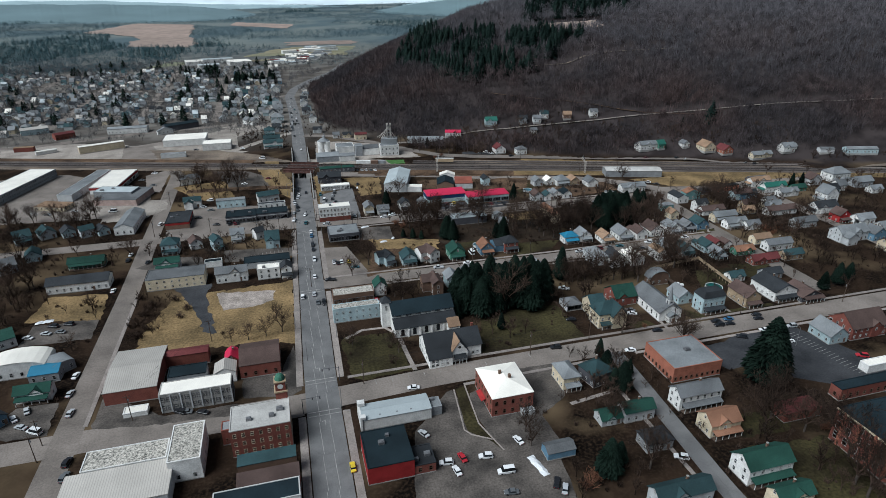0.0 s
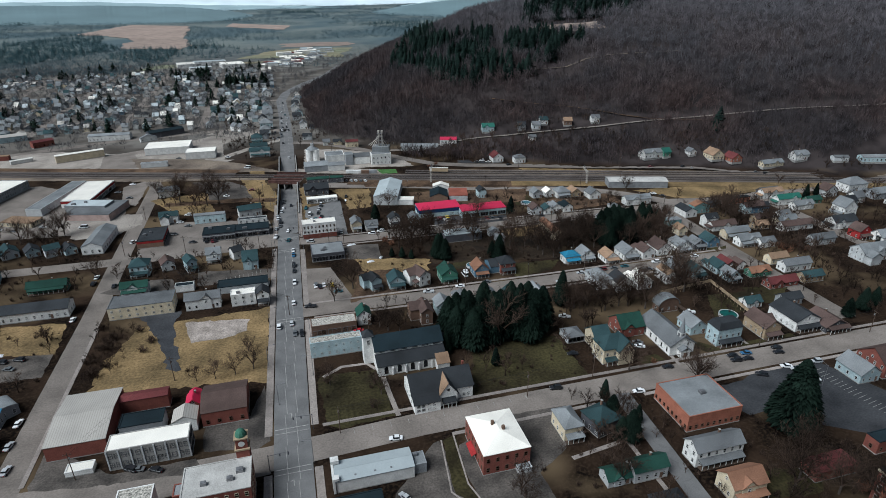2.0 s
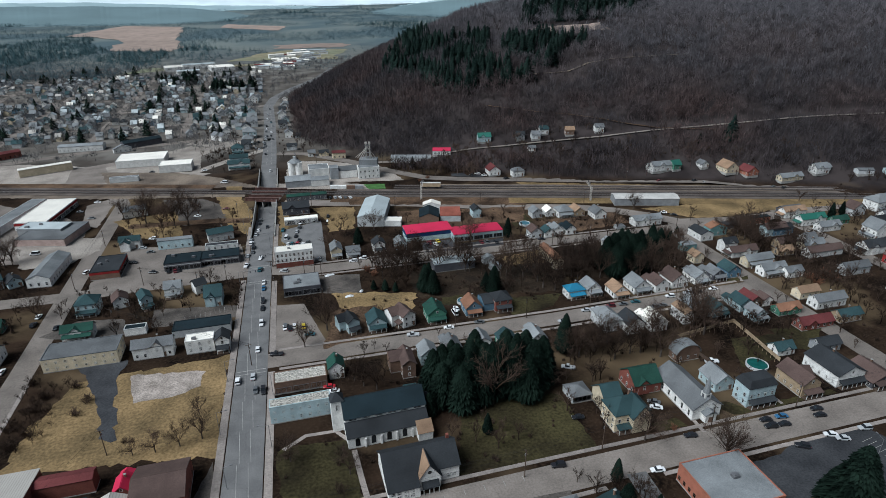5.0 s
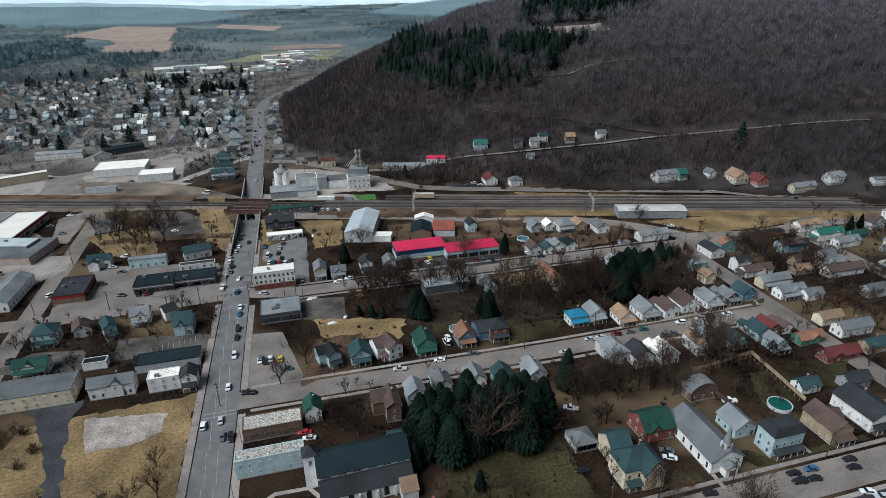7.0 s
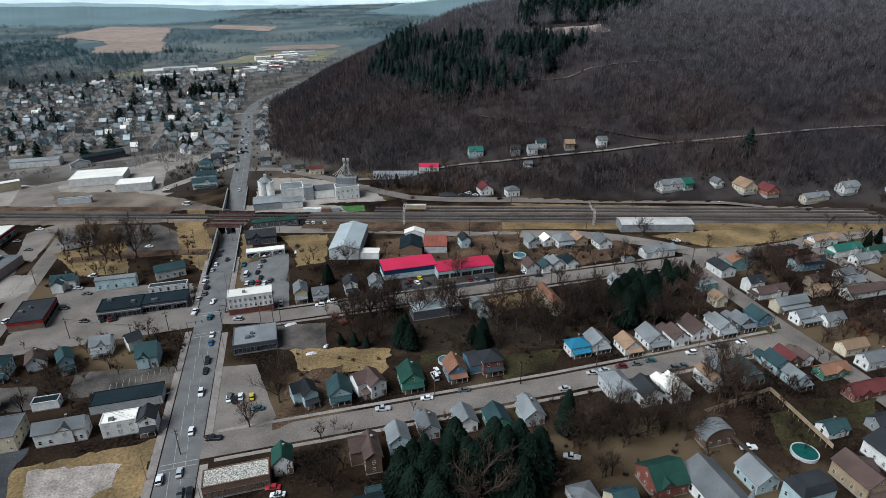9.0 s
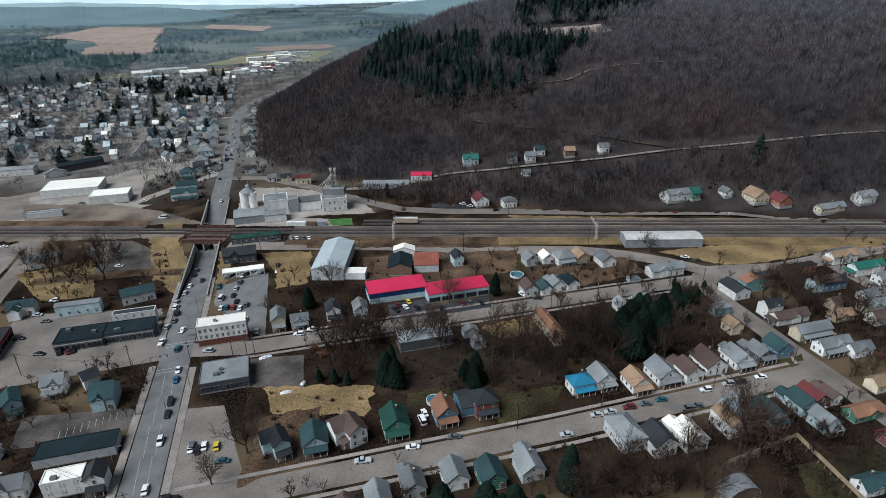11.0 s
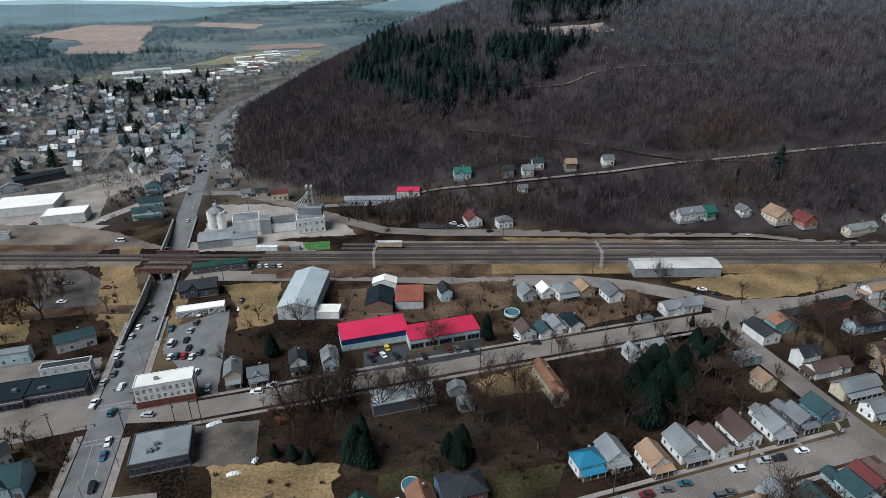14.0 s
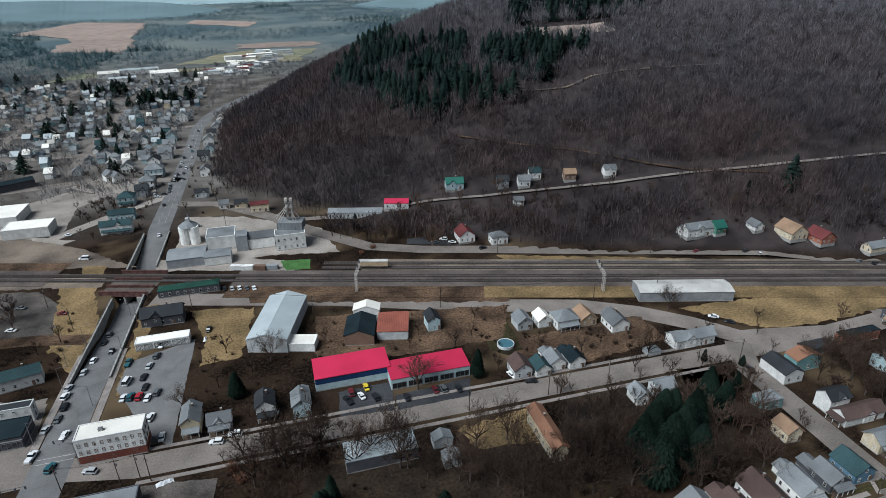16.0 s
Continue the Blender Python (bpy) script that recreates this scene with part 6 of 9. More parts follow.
patch("lot", [(77.2, 178.5), (100.3, 178.0), (90.7, 158.3), (78.0, 150.5), (78.7, 133.8), (57.0, 139.8), (54.4, 167.8), (58.7, 170.0)], LOT, 0.0591, "worn asphalt yard round the brick building", .3)
patch("lot", [(13.4, 318.3), (29.0, 315.7), (37.3, 275.1), (14.4, 277.4)], OLD_ASPHALT, 0.0554, "pale worn asphalt corner lot", .2)
patch("lot", [(36.7, 343.5), (59.1, 340.3), (57.3, 317.4), (38.0, 324.3)], LOT, 0.0450, "cracked grey asphalt lot", .3)
patch("grass", [(43.1, 322.2), (61.1, 318.4), (83.9, 311.6), (77.9, 296.6), (46.2, 303.4)], DEAD_GRASS, 0.0513, "tan dead grass behind the houses", 1.2)
patch("lawn", [(94.7, 315.5), (118.0, 315.8), (110.0, 292.4), (92.7, 296.2)], LAWN, 0.0526, "dull green back garden", .8)
patch("lawn", [(121.7, 294.5), (151.7, 291.4), (143.5, 281.1), (121.3, 277.5)], LAWN, 0.0539, "brown-green back garden", .8)
patch("grass", [(135.8, 339.1), (164.0, 341.8), (161.8, 317.4), (142.3, 318.8)], DEAD_GRASS, 0.0552, "tan dead grass on the slope", 1.0)
patch("lawn", [(165.9, 406.3), (178.1, 401.5), (175.3, 375.9), (168.1, 373.2), (162.8, 379.7)], LAWN, 0.0565, "green back garden with a pool", .5)
patch("lawn", [(203.9, 234.6), (235.4, 231.4), (213.5, 216.8), (193.8, 215.9)], LAWN, 0.0578, "green fenced garden with a pool", .5)
patch("lawn", [(225.7, 236.2), (248.7, 231.1), (231.8, 215.7), (222.4, 221.9)], LAWN, 0.0591, "dull green garden", .6)
patch("yard", [(24.6, 494.1), (78.7, 498.4), (115.0, 491.6), (109.4, 528.5), (62.9, 562.4), (30.0, 571.8), (28.0, 535.7)], GRAVEL, 0.0604, "pale gravel mill yard", .8)
patch("grass", [(83.2, 489.7), (98.9, 487.0), (97.9, 475.4), (85.6, 477.2)], GREEN, 0.0700, "bright green grass patch beside the mill yard", .4)
patch("parking_lot", [(158.5, 513.0), (189.6, 506.9), (181.1, 480.3), (153.3, 490.6)], DARK_ASPHALT, 0.0613, "dark asphalt yard below the hill", .5)
patch("lawn", [(138.1, 117.3), (169.1, 114.7), (160.8, 86.3), (133.6, 93.9)], LAWN, 0.0526, "dark olive lawn among trees", 1.0)
patch("lawn", [(144.4, 132.9), (166.2, 130.0), (157.0, 120.4), (138.6, 121.8)], LAWN, 0.0539, "olive lawn behind the houses", .8)
patch("lot", [(10.7, 370.0), (30.4, 366.2), (31.4, 403.7), (44.1, 404.1), (42.9, 360.6), (30.3, 362.3)], LOT, 0.0502, "worn asphalt lot beside houses", .4)
patch("lot", [(-84.2, 317.5), (-71.6, 328.1), (-51.6, 324.5), (-47.9, 309.0), (-79.2, 314.2)], LOT, 0.0515, "grey asphalt lot beside the garages", .4)
patch("lot", [(-39.7, 329.9), (0.2, 323.1), (-0.2, 311.8), (-38.3, 312.2)], LOT, 0.0528, "worn asphalt strip behind the shops", .4)
patch("soil", [(42.9, 306.1), (62.4, 305.1), (58.7, 280.3), (34.1, 274.3)], DIRT, 0.0591, "bare brown garden soil", .8)
patch("soil", [(83.7, 336.2), (169.2, 323.8), (154.2, 293.4), (82.9, 306.4)], LITTER, 0.0604, "bare brown ground among trees", 1.0)
patch("lot", [(-215.7, 514.5), (-169.1, 516.7), (-111.2, 470.7), (-99.5, 447.2), (-136.0, 416.1), (-184.7, 424.5)], OLD_ASPHALT, 0.0450, "asphalt yard of the works", .6)
patch("yard", [(-255.0, 628.7), (-182.6, 623.4), (-87.2, 581.2), (-31.2, 552.8), (-49.8, 534.6), (-168.3, 564.3), (-237.7, 578.4)], GRAVEL, 0.0463, "gravel yard of the works", 1.0)
patch("lot", [(-143.1, 597.0), (-91.5, 620.7), (-97.5, 548.1), (-136.3, 549.7)], OLD_ASPHALT, 0.0476, "grey yard beside the industrial sheds", .5)
patch("grass", [(-83.8, 458.9), (-47.0, 467.0), (-36.8, 419.7), (-60.9, 422.8)], DEAD_GRASS, 0.0539, "olive and tan grass beside the street", .6)
patch("grass", [(-16.7, 513.8), (-5.0, 510.3), (-5.9, 436.0), (-11.8, 428.9)], DEAD_GRASS, 0.0552, "tan grass bank by the bridge", .8)
patch("lawn", [(140.6, 197.0), (150.5, 197.0), (151.5, 192.6), (140.6, 192.6)], LAWN, 0.0565, "front lawn with a concrete path", .5)
patch("lawn", [(168.2, 200.0), (170.9, 192.6), (199.6, 192.6), (216.4, 192.6), (216.0, 195.5), (199.0, 195.0), (178.0, 194.4), (174.0, 200.0)], LAWN, 0.0578, "front lawn", .5)
patch("lot", [(-75.1, 185.0), (-74.9, 204.5), (-51.7, 185.7), (-26.8, 185.8), (-24.6, 178.2), (-49.3, 181.4)], LOT, 0.0541, "cluttered grey yard beside the works", .5)
patch("lot", [(-25.4, 203.7), (-10.4, 202.9), (-5.3, 219.3), (-3.5, 188.1), (-7.6, 185.1), (-25.0, 188.6)], LOT, 0.0554, "worn lot behind the town hall", .4)
patch("lot", [(-109.1, 195.1), (-103.8, 205.3), (-90.0, 204.7), (-89.2, 186.1), (-106.3, 187.2)], LOT, 0.0450, "cluttered gravel yard beside the street", .6)
patch("lot", [(-118.2, 249.5), (-116.9, 266.3), (-90.4, 265.4), (-89.9, 248.3), (-111.7, 249.0)], LOT, 0.0463, "asphalt lot beside sheds", .5)
patch("lot", [(-82.2, 179.1), (-43.7, 181.3), (-30.4, 179.8), (-2.9, 180.4), (-3.3, 173.1), (-27.2, 170.8), (-48.3, 173.8), (-79.0, 173.5)], OLD_ASPHALT, 0.0546, "pale worn asphalt of the back street", .3)
patch("soil", [(-118.5, 580.2), (-56.7, 562.6), (-24.7, 539.3), (9.9, 504.4), (-101.6, 534.6)], CINDERS, 0.0539, "bare brown bank north of the tracks", 1.0)
patch("lot", [(-117.7, 595.0), (-80.6, 628.9), (-56.0, 651.7), (-28.9, 631.9), (-43.8, 610.8), (-40.1, 563.2), (-67.4, 566.9), (-112.4, 580.2)], GRAVEL, 0.0502, "worn pale yard round the white works", .6)
patch("lot", [(-38.9, 679.5), (1.7, 647.6), (2.5, 624.4), (-24.4, 627.7), (-61.5, 659.3)], GRAVEL, 0.0565, "worn gravel yard below the crossroads", .5)
patch("lawn", [(52.3, 172.5), (56.7, 173.8), (55.1, 151.7), (58.5, 138.4), (56.5, 142.7), (49.9, 149.6)], LAWN, 0.0628, "grass island between kerbs", .4)
patch("yard", [(18.4, 509.9), (59.7, 501.2), (91.2, 487.0), (90.2, 475.2), (19.6, 497.4)], GRAVEL, 0.0541, "gravel yard beside the tracks", .8)
patch("grass", [(41.7, 448.5), (64.9, 444.4), (64.2, 410.5), (51.8, 414.3)], DEAD_GRASS, 0.0604, "tan grass verge beside the street", .8)
patch("grass", [(-22.7, 491.9), (-5.8, 483.1), (3.4, 451.3), (2.0, 410.3), (-11.7, 433.9)], DEAD_GRASS, 0.0500, "tan bank beside the underpass", 1.0)
patch("grass", [(19.4, 458.6), (27.4, 459.3), (23.0, 395.1), (20.7, 387.6)], DEAD_GRASS, 0.0513, "tan grass behind the garages", 1.0)
patch("lot", [(-215.7, 473.6), (-152.4, 453.2), (-110.6, 446.5), (-99.8, 453.9), (-94.9, 437.1), (-107.7, 402.9), (-139.6, 404.6), (-192.7, 411.5)], OLD_ASPHALT, 0.0476, "pale lots west of the back street", .6)
patch("lot", [(-101.8, 455.4), (-108.0, 497.2), (-95.5, 507.5), (-90.8, 509.5), (-90.8, 450.4)], OLD_ASPHALT, 0.0499, "pale parking by the supermarket", .6)
patch("lot", [(-55.7, 404.3), (-30.5, 395.5), (-3.4, 397.7), (0.1, 373.1), (-21.4, 366.8), (-49.7, 387.6)], OLD_ASPHALT, 0.0512, "worn asphalt behind the shops", .5)
patch("soil", [(-254.3, 577.7), (-81.1, 525.2), (-2.6, 499.5), (-2.9, 485.9), (-92.0, 506.1), (-245.7, 554.5)], CINDERS, 0.0565, "brown dirt beside the tracks", 1.0)
patch("soil", [(178.5, 344.5), (221.8, 345.2), (251.6, 343.7), (221.1, 307.8), (183.7, 299.5), (160.4, 308.7)], LITTER, 0.0578, "brown leaf-strewn ground among trees", 1.2)
patch("soil", [(101.2, 326.5), (133.2, 337.0), (141.5, 316.7), (122.5, 313.2)], LITTER, 0.0591, "brown leaf-strewn ground among trees", 1.2)
patch("soil", [(96.7, 426.6), (183.1, 410.4), (170.3, 385.1), (93.2, 388.2)], DIRT, 0.0624, "brown yard behind the store", 1.0)
patch("soil", [(172.6, 384.4), (234.7, 384.1), (235.8, 365.1), (196.5, 360.6), (163.9, 362.9)], DIRT, 0.0500, "brown gardens between houses", 1.0)
patch("soil", [(67.2, 457.3), (187.0, 420.2), (184.2, 413.3), (67.2, 448.3)], DIRT, 0.0533, "brown ground beside the tracks", 1.0)
patch("parking_lot", [(-64.8, 293.3), (-42.9, 288.4), (-44.4, 277.9), (-42.7, 260.9), (-37.8, 237.9), (-43.0, 239.4), (-48.5, 262.5), (-56.4, 278.9)], DARK_ASPHALT, 0.0976, "dark broken driveway across the vacant lot", 1.2)
patch("yard", [(-136.0, 447.2), (-104.1, 435.5), (-83.7, 431.9), (-81.3, 411.8), (-92.4, 396.8), (-116.6, 394.5)], GRAVEL, 0.0499, "gravel yard beside the back street", .8)
patch("lawn", [(229.1, 286.3), (232.9, 280.6), (226.9, 279.1), (219.6, 278.6)], LAWN, 0.0552, "small dull front garden", .6)
patch("lawn", [(240.1, 280.7), (253.4, 281.9), (251.2, 278.8), (232.6, 278.0)], LAWN, 0.0565, "small dull front garden", .6)
patch("lawn", [(226.7, 346.1), (246.5, 342.3), (246.0, 331.3), (223.5, 333.9)], LAWN, 0.0578, "olive grass behind the corner house", .6)

# ---------------------------------------------------------------- kerbs, paths and low walls
ribbon("kerb", [(51.7, 172.7), (49.0, 150.5), (50.7, 147.7), (56.8, 143.7)], .5, PAVING, .22, "low concrete kerb round a grass island", thick=.2, sink=False)
ribbon("kerb", [(56.4, 174.2), (54.8, 152.4), (58.7, 138.0)], .5, PAVING, .22, "low concrete kerb round a grass island", thick=.2, sink=False)
ribbon("path", [(39.2, 212.3), (39.8, 199.0), (40.5, 188.7)], 1.8, PAVING, .07, "concrete path to the church door", thick=0, sink=False)
ribbon("path", [(16.6, 218.6), (24.2, 223.5), (34.2, 223.1), (38.2, 217.2)], 1.5, PAVING, .07, "curved concrete path on the church lawn", thick=0, sink=False)
ribbon("path", [(191.7, 204.5), (192.2, 193.3)], 1.4, PAVING, .07, "concrete garden path", thick=0, sink=False)
ribbon("path", [(156.1, 203.4), (155.4, 188.3)], 1.4, PAVING, .07, "concrete garden path", thick=0, sink=False)
ribbon("path", [(207.0, 198.5), (207.1, 191.3)], 1.2, PAVING, .07, "concrete garden path", thick=0, sink=False)
ribbon("path", [(90.5, 153.4), (109.3, 155.9)], 1.6, PAVING, .07, "concrete path between houses", thick=0, sink=False)
ribbon("path", [(213.5, 280.5), (213.4, 276.6)], 1.3, PAVING, .07, "concrete garden path", thick=0, sink=False)
ribbon("path", [(228.7, 279.1), (228.0, 276.1)], 1.3, PAVING, .07, "concrete garden path", thick=0, sink=False)
ribbon("path", [(248.3, 281.7), (246.1, 277.5)], 1.3, PAVING, .07, "concrete garden path", thick=0, sink=False)

# ---------------------------------------------------------------- bare trees
bare_tree(-23.9, 229.1, 0.6)
bare_tree(-16.4, 229.8, 0.6)
bare_tree(-9.6, 231.6, 0.7)
bare_tree(-11.8, 245.1, 0.5)
bare_tree(-30.9, 229.7, 0.5)
bare_tree(-62.5, 449.3, 1.2)
bare_tree(-62.9, 467.9, 1.1)
bare_tree(-51.4, 438.9, 1.2)
bare_tree(-43.6, 436.7, 1.1)
bare_tree(-35.9, 438.9, 1.2)
bare_tree(-81.1, 463.0, 1.0)
bare_tree(-42.9, 461.2, 1.1)
bare_tree(70.1, 332.8, 1.0)
bare_tree(79.4, 340.0, 1.1)
bare_tree(91.0, 343.0, 1.1)
bare_tree(105.9, 335.6, 1.1)
bare_tree(113.7, 327.7, 1.2)
bare_tree(129.7, 317.5, 1.0)
bare_tree(139.1, 329.5, 1.1)
bare_tree(140.3, 312.6, 1.0)
bare_tree(150.6, 320.6, 1.0)
bare_tree(145.8, 299.5, 1.2)
bare_tree(152.4, 309.0, 1.0)
bare_tree(166.0, 317.6, 1.0)
bare_tree(170.2, 311.6, 1.1)
bare_tree(179.4, 316.3, 1.1)
bare_tree(178.6, 301.2, 1.0)
bare_tree(150.2, 295.0, 0.9)
bare_tree(66.8, 345.4, 0.9)
bare_tree(158.0, 304.1, 1.0)
bare_tree(166.0, 301.7, 1.0)
bare_tree(90.9, 221.4, 1.5)
bare_tree(37.5, 288.6, 1.1)
bare_tree(47.3, 245.0, 0.8)
bare_tree(44.3, 249.5, 0.7)
bare_tree(51.8, 241.6, 0.8)
bare_tree(130.4, 245.0, 0.9)
bare_tree(135.0, 240.3, 1.1)
bare_tree(142.6, 241.5, 1.0)
bare_tree(151.2, 246.1, 1.0)
bare_tree(148.1, 234.7, 1.0)
bare_tree(195.7, 248.3, 1.4)
bare_tree(194.9, 240.5, 1.3)
bare_tree(192.6, 252.0, 1.0)
bare_tree(173.3, 246.5, 1.1)
bare_tree(156.4, 236.7, 1.1)
bare_tree(167.1, 231.1, 1.2)
bare_tree(161.0, 236.2, 1.0)
bare_tree(113.9, 224.4, 0.7)
bare_tree(133.6, 185.9, 0.9)
bare_tree(154.1, 183.1, 1.0)
bare_tree(148.1, 122.9, 1.2)
bare_tree(153.6, 126.4, 1.2)
bare_tree(160.7, 118.7, 1.1)
bare_tree(167.2, 111.3, 1.3)
bare_tree(165.1, 105.5, 1.2)
bare_tree(157.0, 95.7, 1.3)
bare_tree(156.4, 90.8, 1.3)
bare_tree(68.9, 144.2, 0.8)
bare_tree(68.1, 137.4, 0.7)
bare_tree(100.0, 139.9, 0.9)
bare_tree(160.9, 132.2, 1.0)
bare_tree(100.3, 118.1, 1.0)
bare_tree(278.9, 331.4, 1.0)
bare_tree(287.6, 332.6, 1.0)
bare_tree(281.6, 313.0, 1.0)
bare_tree(296.5, 301.6, 1.0)
bare_tree(311.9, 276.0, 1.1)
bare_tree(301.5, 322.4, 1.0)
bare_tree(284.9, 321.7, 0.9)
bare_tree(297.9, 296.4, 1.0)
bare_tree(280.8, 304.9, 0.9)
bare_tree(128.1, 363.3, 1.1)
bare_tree(76.3, 397.4, 0.9)
bare_tree(79.1, 337.9, 1.2)
bare_tree(89.1, 342.6, 1.1)
bare_tree(46.7, 375.0, 0.7)
bare_tree(221.0, 353.2, 0.9)
bare_tree(248.2, 382.6, 0.8)
bare_tree(220.9, 295.3, 1.0)
bare_tree(228.3, 308.4, 1.1)
bare_tree(198.2, 295.2, 1.1)
bare_tree(207.7, 299.3, 1.0)
bare_tree(172.6, 309.9, 1.1)
bare_tree(181.4, 314.6, 1.0)
bare_tree(165.4, 307.3, 1.1)
bare_tree(295.8, 330.2, 1.0)
bare_tree(286.7, 329.5, 0.9)
bare_tree(164.1, 481.1, 0.9)
bare_tree(140.6, 492.4, 0.9)
bare_tree(-126.1, 402.9, 0.9)
bare_tree(-123.8, 407.5, 1.0)
bare_tree(-159.8, 407.2, 0.9)
bare_tree(-168.6, 395.3, 1.0)
bare_tree(-144.3, 398.0, 1.0)
bare_tree(-129.2, 388.8, 0.9)
bare_tree(-144.5, 338.9, 1.1)
bare_tree(-138.4, 304.1, 1.2)
bare_tree(-129.5, 307.5, 1.0)
bare_tree(-89.5, 334.6, 0.8)
bare_tree(-134.0, 291.1, 1.1)
bare_tree(99.8, 331.6, 1.1)
bare_tree(113.0, 337.0, 1.1)
bare_tree(115.9, 327.0, 1.0)
bare_tree(132.7, 316.5, 1.0)
bare_tree(150.0, 329.6, 1.0)
bare_tree(146.0, 306.6, 1.1)
bare_tree(83.7, 336.4, 1.0)
bare_tree(74.5, 316.6, 1.0)
bare_tree(27.1, 272.1, 0.8)
bare_tree(18.8, 212.9, 0.7)
bare_tree(36.6, 202.2, 0.6)
bare_tree(154.9, 183.4, 0.9)

# ---------------------------------------------------------------- shrubs
bush(-70.9, 262.7, 1.6, False)
bush(-67.0, 249.1, 1.5, False)
bush(-69.9, 242.9, 1.6, False)
bush(-68.4, 270.0, 1.4, False)
bush(-74.0, 253.3, 1.6, False)
bush(-75.1, 280.3, 1.2, False)
bush(-34.7, 236.8, 0.8, False)
bush(63.4, 342.2, 1.8, True)
bush(66.2, 336.4, 1.6, True)
bush(69.2, 341.8, 1.4, True)
bush(77.6, 116.3, 2.0, True)
bush(81.7, 118.5, 1.8, True)
bush(291.5, 270.2, 2.2, True)
bush(281.5, 270.3, 2.0, True)
bush(280.6, 264.8, 2.0, True)
bush(291.9, 264.4, 1.8, True)
bush(126.6, 485.1, 1.2, True)
bush(133.8, 490.4, 1.4, True)
bush(180.0, 133.6, 1.5, False)
bush(168.8, 117.8, 1.6, True)
bush(139.0, 196.7, 0.8, True)
bush(147.7, 197.7, 0.8, False)
bush(146.1, 192.2, 1.0, True)
bush(-52.1, 263.6, 1.6, False)
bush(-58.6, 273.9, 1.5, False)
bush(-54.7, 256.6, 1.5, False)
bush(-50.8, 297.0, 1.2, False)

# ---------------------------------------------------------------- conifers
conifer(73.2, 226.3, 19, 3)
conifer(79.0, 221.2, 20, 4)
conifer(87.2, 224.0, 19, 3)
conifer(99.6, 224.5, 24, 4)
conifer(107.6, 225.0, 23, 3)
conifer(78.9, 234.5, 22, 1)
conifer(107.1, 231.8, 23, 4)
conifer(96.8, 232.2, 20, 3)
conifer(86.3, 232.4, 22, 0)
conifer(67.1, 222.0, 10, 3)
conifer(83.9, 207.7, 9, 2)
conifer(130.1, 244.5, 19, 0)
conifer(88.0, 311.7, 15, 3)
conifer(91.8, 319.6, 12, 1)
conifer(120.9, 303.1, 14, 3)
conifer(185.3, 308.0, 20, 4)
conifer(186.3, 299.9, 20, 3)
conifer(199.6, 307.8, 20, 4)
conifer(209.9, 315.4, 18, 3)
conifer(202.8, 317.6, 18, 4)
conifer(226.4, 328.4, 14, 3)
conifer(194.3, 314.7, 18, 3)
conifer(224.2, 318.3, 16, 4)
conifer(239.6, 329.5, 8, 3)
conifer(200.9, 301.2, 18, 3)
conifer(151.6, 363.9, 13, 1)
conifer(64.0, 378.7, 11, 3)
conifer(68.9, 318.3, 6.5, 4)
conifer(73.6, 315.7, 5.5, 4)
conifer(63.6, 320.9, 5.5, 4)
conifer(91.3, 308.7, 13, 4)
conifer(89.4, 314.8, 12, 3)
conifer(119.2, 300.4, 11, 4)
conifer(117.3, 305.0, 10, 3)
conifer(167.9, 145.5, 29, 4)
conifer(172.4, 147.0, 24, 3)
conifer(170.1, 152.6, 15, 3)
conifer(79.3, 228.8, 24, 4)
conifer(92.3, 226.4, 24, 3)
conifer(71.8, 233.6, 20, 4)
conifer(102.5, 229.2, 24, 0)
conifer(112.4, 227.9, 22, 4)
conifer(89.4, 238.8, 22, 3)
conifer(112.9, 155.8, 13, 4)
conifer(111.2, 165.5, 12, 3)
conifer(109.8, 156.7, 10, 3)
conifer(115.3, 177.4, 9, 1)
conifer(86.1, 119.3, 15, 4)
conifer(92.2, 123.0, 9, 3)
conifer(120.1, 162.9, 8, 0)
conifer(263.9, 202.6, 12, 4)
conifer(252.1, 199.8, 10, 4)
conifer(273.3, 204.6, 10, 3)
conifer(252.3, 340.7, 5, 3)
conifer(240.0, 347.3, 6, 0)
conifer(129.0, 521.8, 10, 1)
conifer(353.5, 458.5, 9, 0)
conifer(360.1, 332.9, 12, 0)
conifer(374.1, 337.8, 10, 0)
conifer(75.3, 234.3, 21, 4)
conifer(83.1, 225.2, 22, 3)
conifer(100.8, 235.7, 22, 4)
conifer(104.0, 220.6, 20, 3)
conifer(90.9, 231.0, 21, 4)
conifer(190.9, 311.8, 20, 4)
conifer(193.3, 304.8, 21, 3)
conifer(199.0, 317.4, 19, 4)
conifer(204.6, 311.7, 18, 3)

# ---------------------------------------------------------------- vehicles
car(38.4, 427.2, -12, "white", "suv")
car(32.9, 421.6, -12, "white", "sedan")
car(31.9, 414.1, -12, "grey", "suv")
car(30.1, 407.6, -12, "silver", "sedan")
car(29.1, 400.4, -12, "black", "sedan")
car(50.9, 428.6, 170, "black", "sedan")
car(3.0, 401.7, -14, "silver", "sedan")
car(3.4, 396.4, -14, "white", "suv")
car(1.8, 378.7, -14, "silver", "sedan")
car(1.3, 365.9, -14, "white", "pickup")
car(8.5, 358.8, -14, "teal", "suv")
car(8.7, 373.8, 165, "white", "sedan")
car(20.8, 353.7, 72, "silver", "suv")
car(57.9, 355.8, 78, "white", "suv")
car(24.0, 389.2, -10, "white", "sedan")
car(26.5, 389.0, -10, "teal", "suv")
car(29.4, 388.3, -10, "red", "suv")
car(32.5, 386.7, -10, "white", "sedan")
car(35.4, 389.1, -10, "grey", "suv")
car(30.7, 393.7, -10, "black", "sedan")
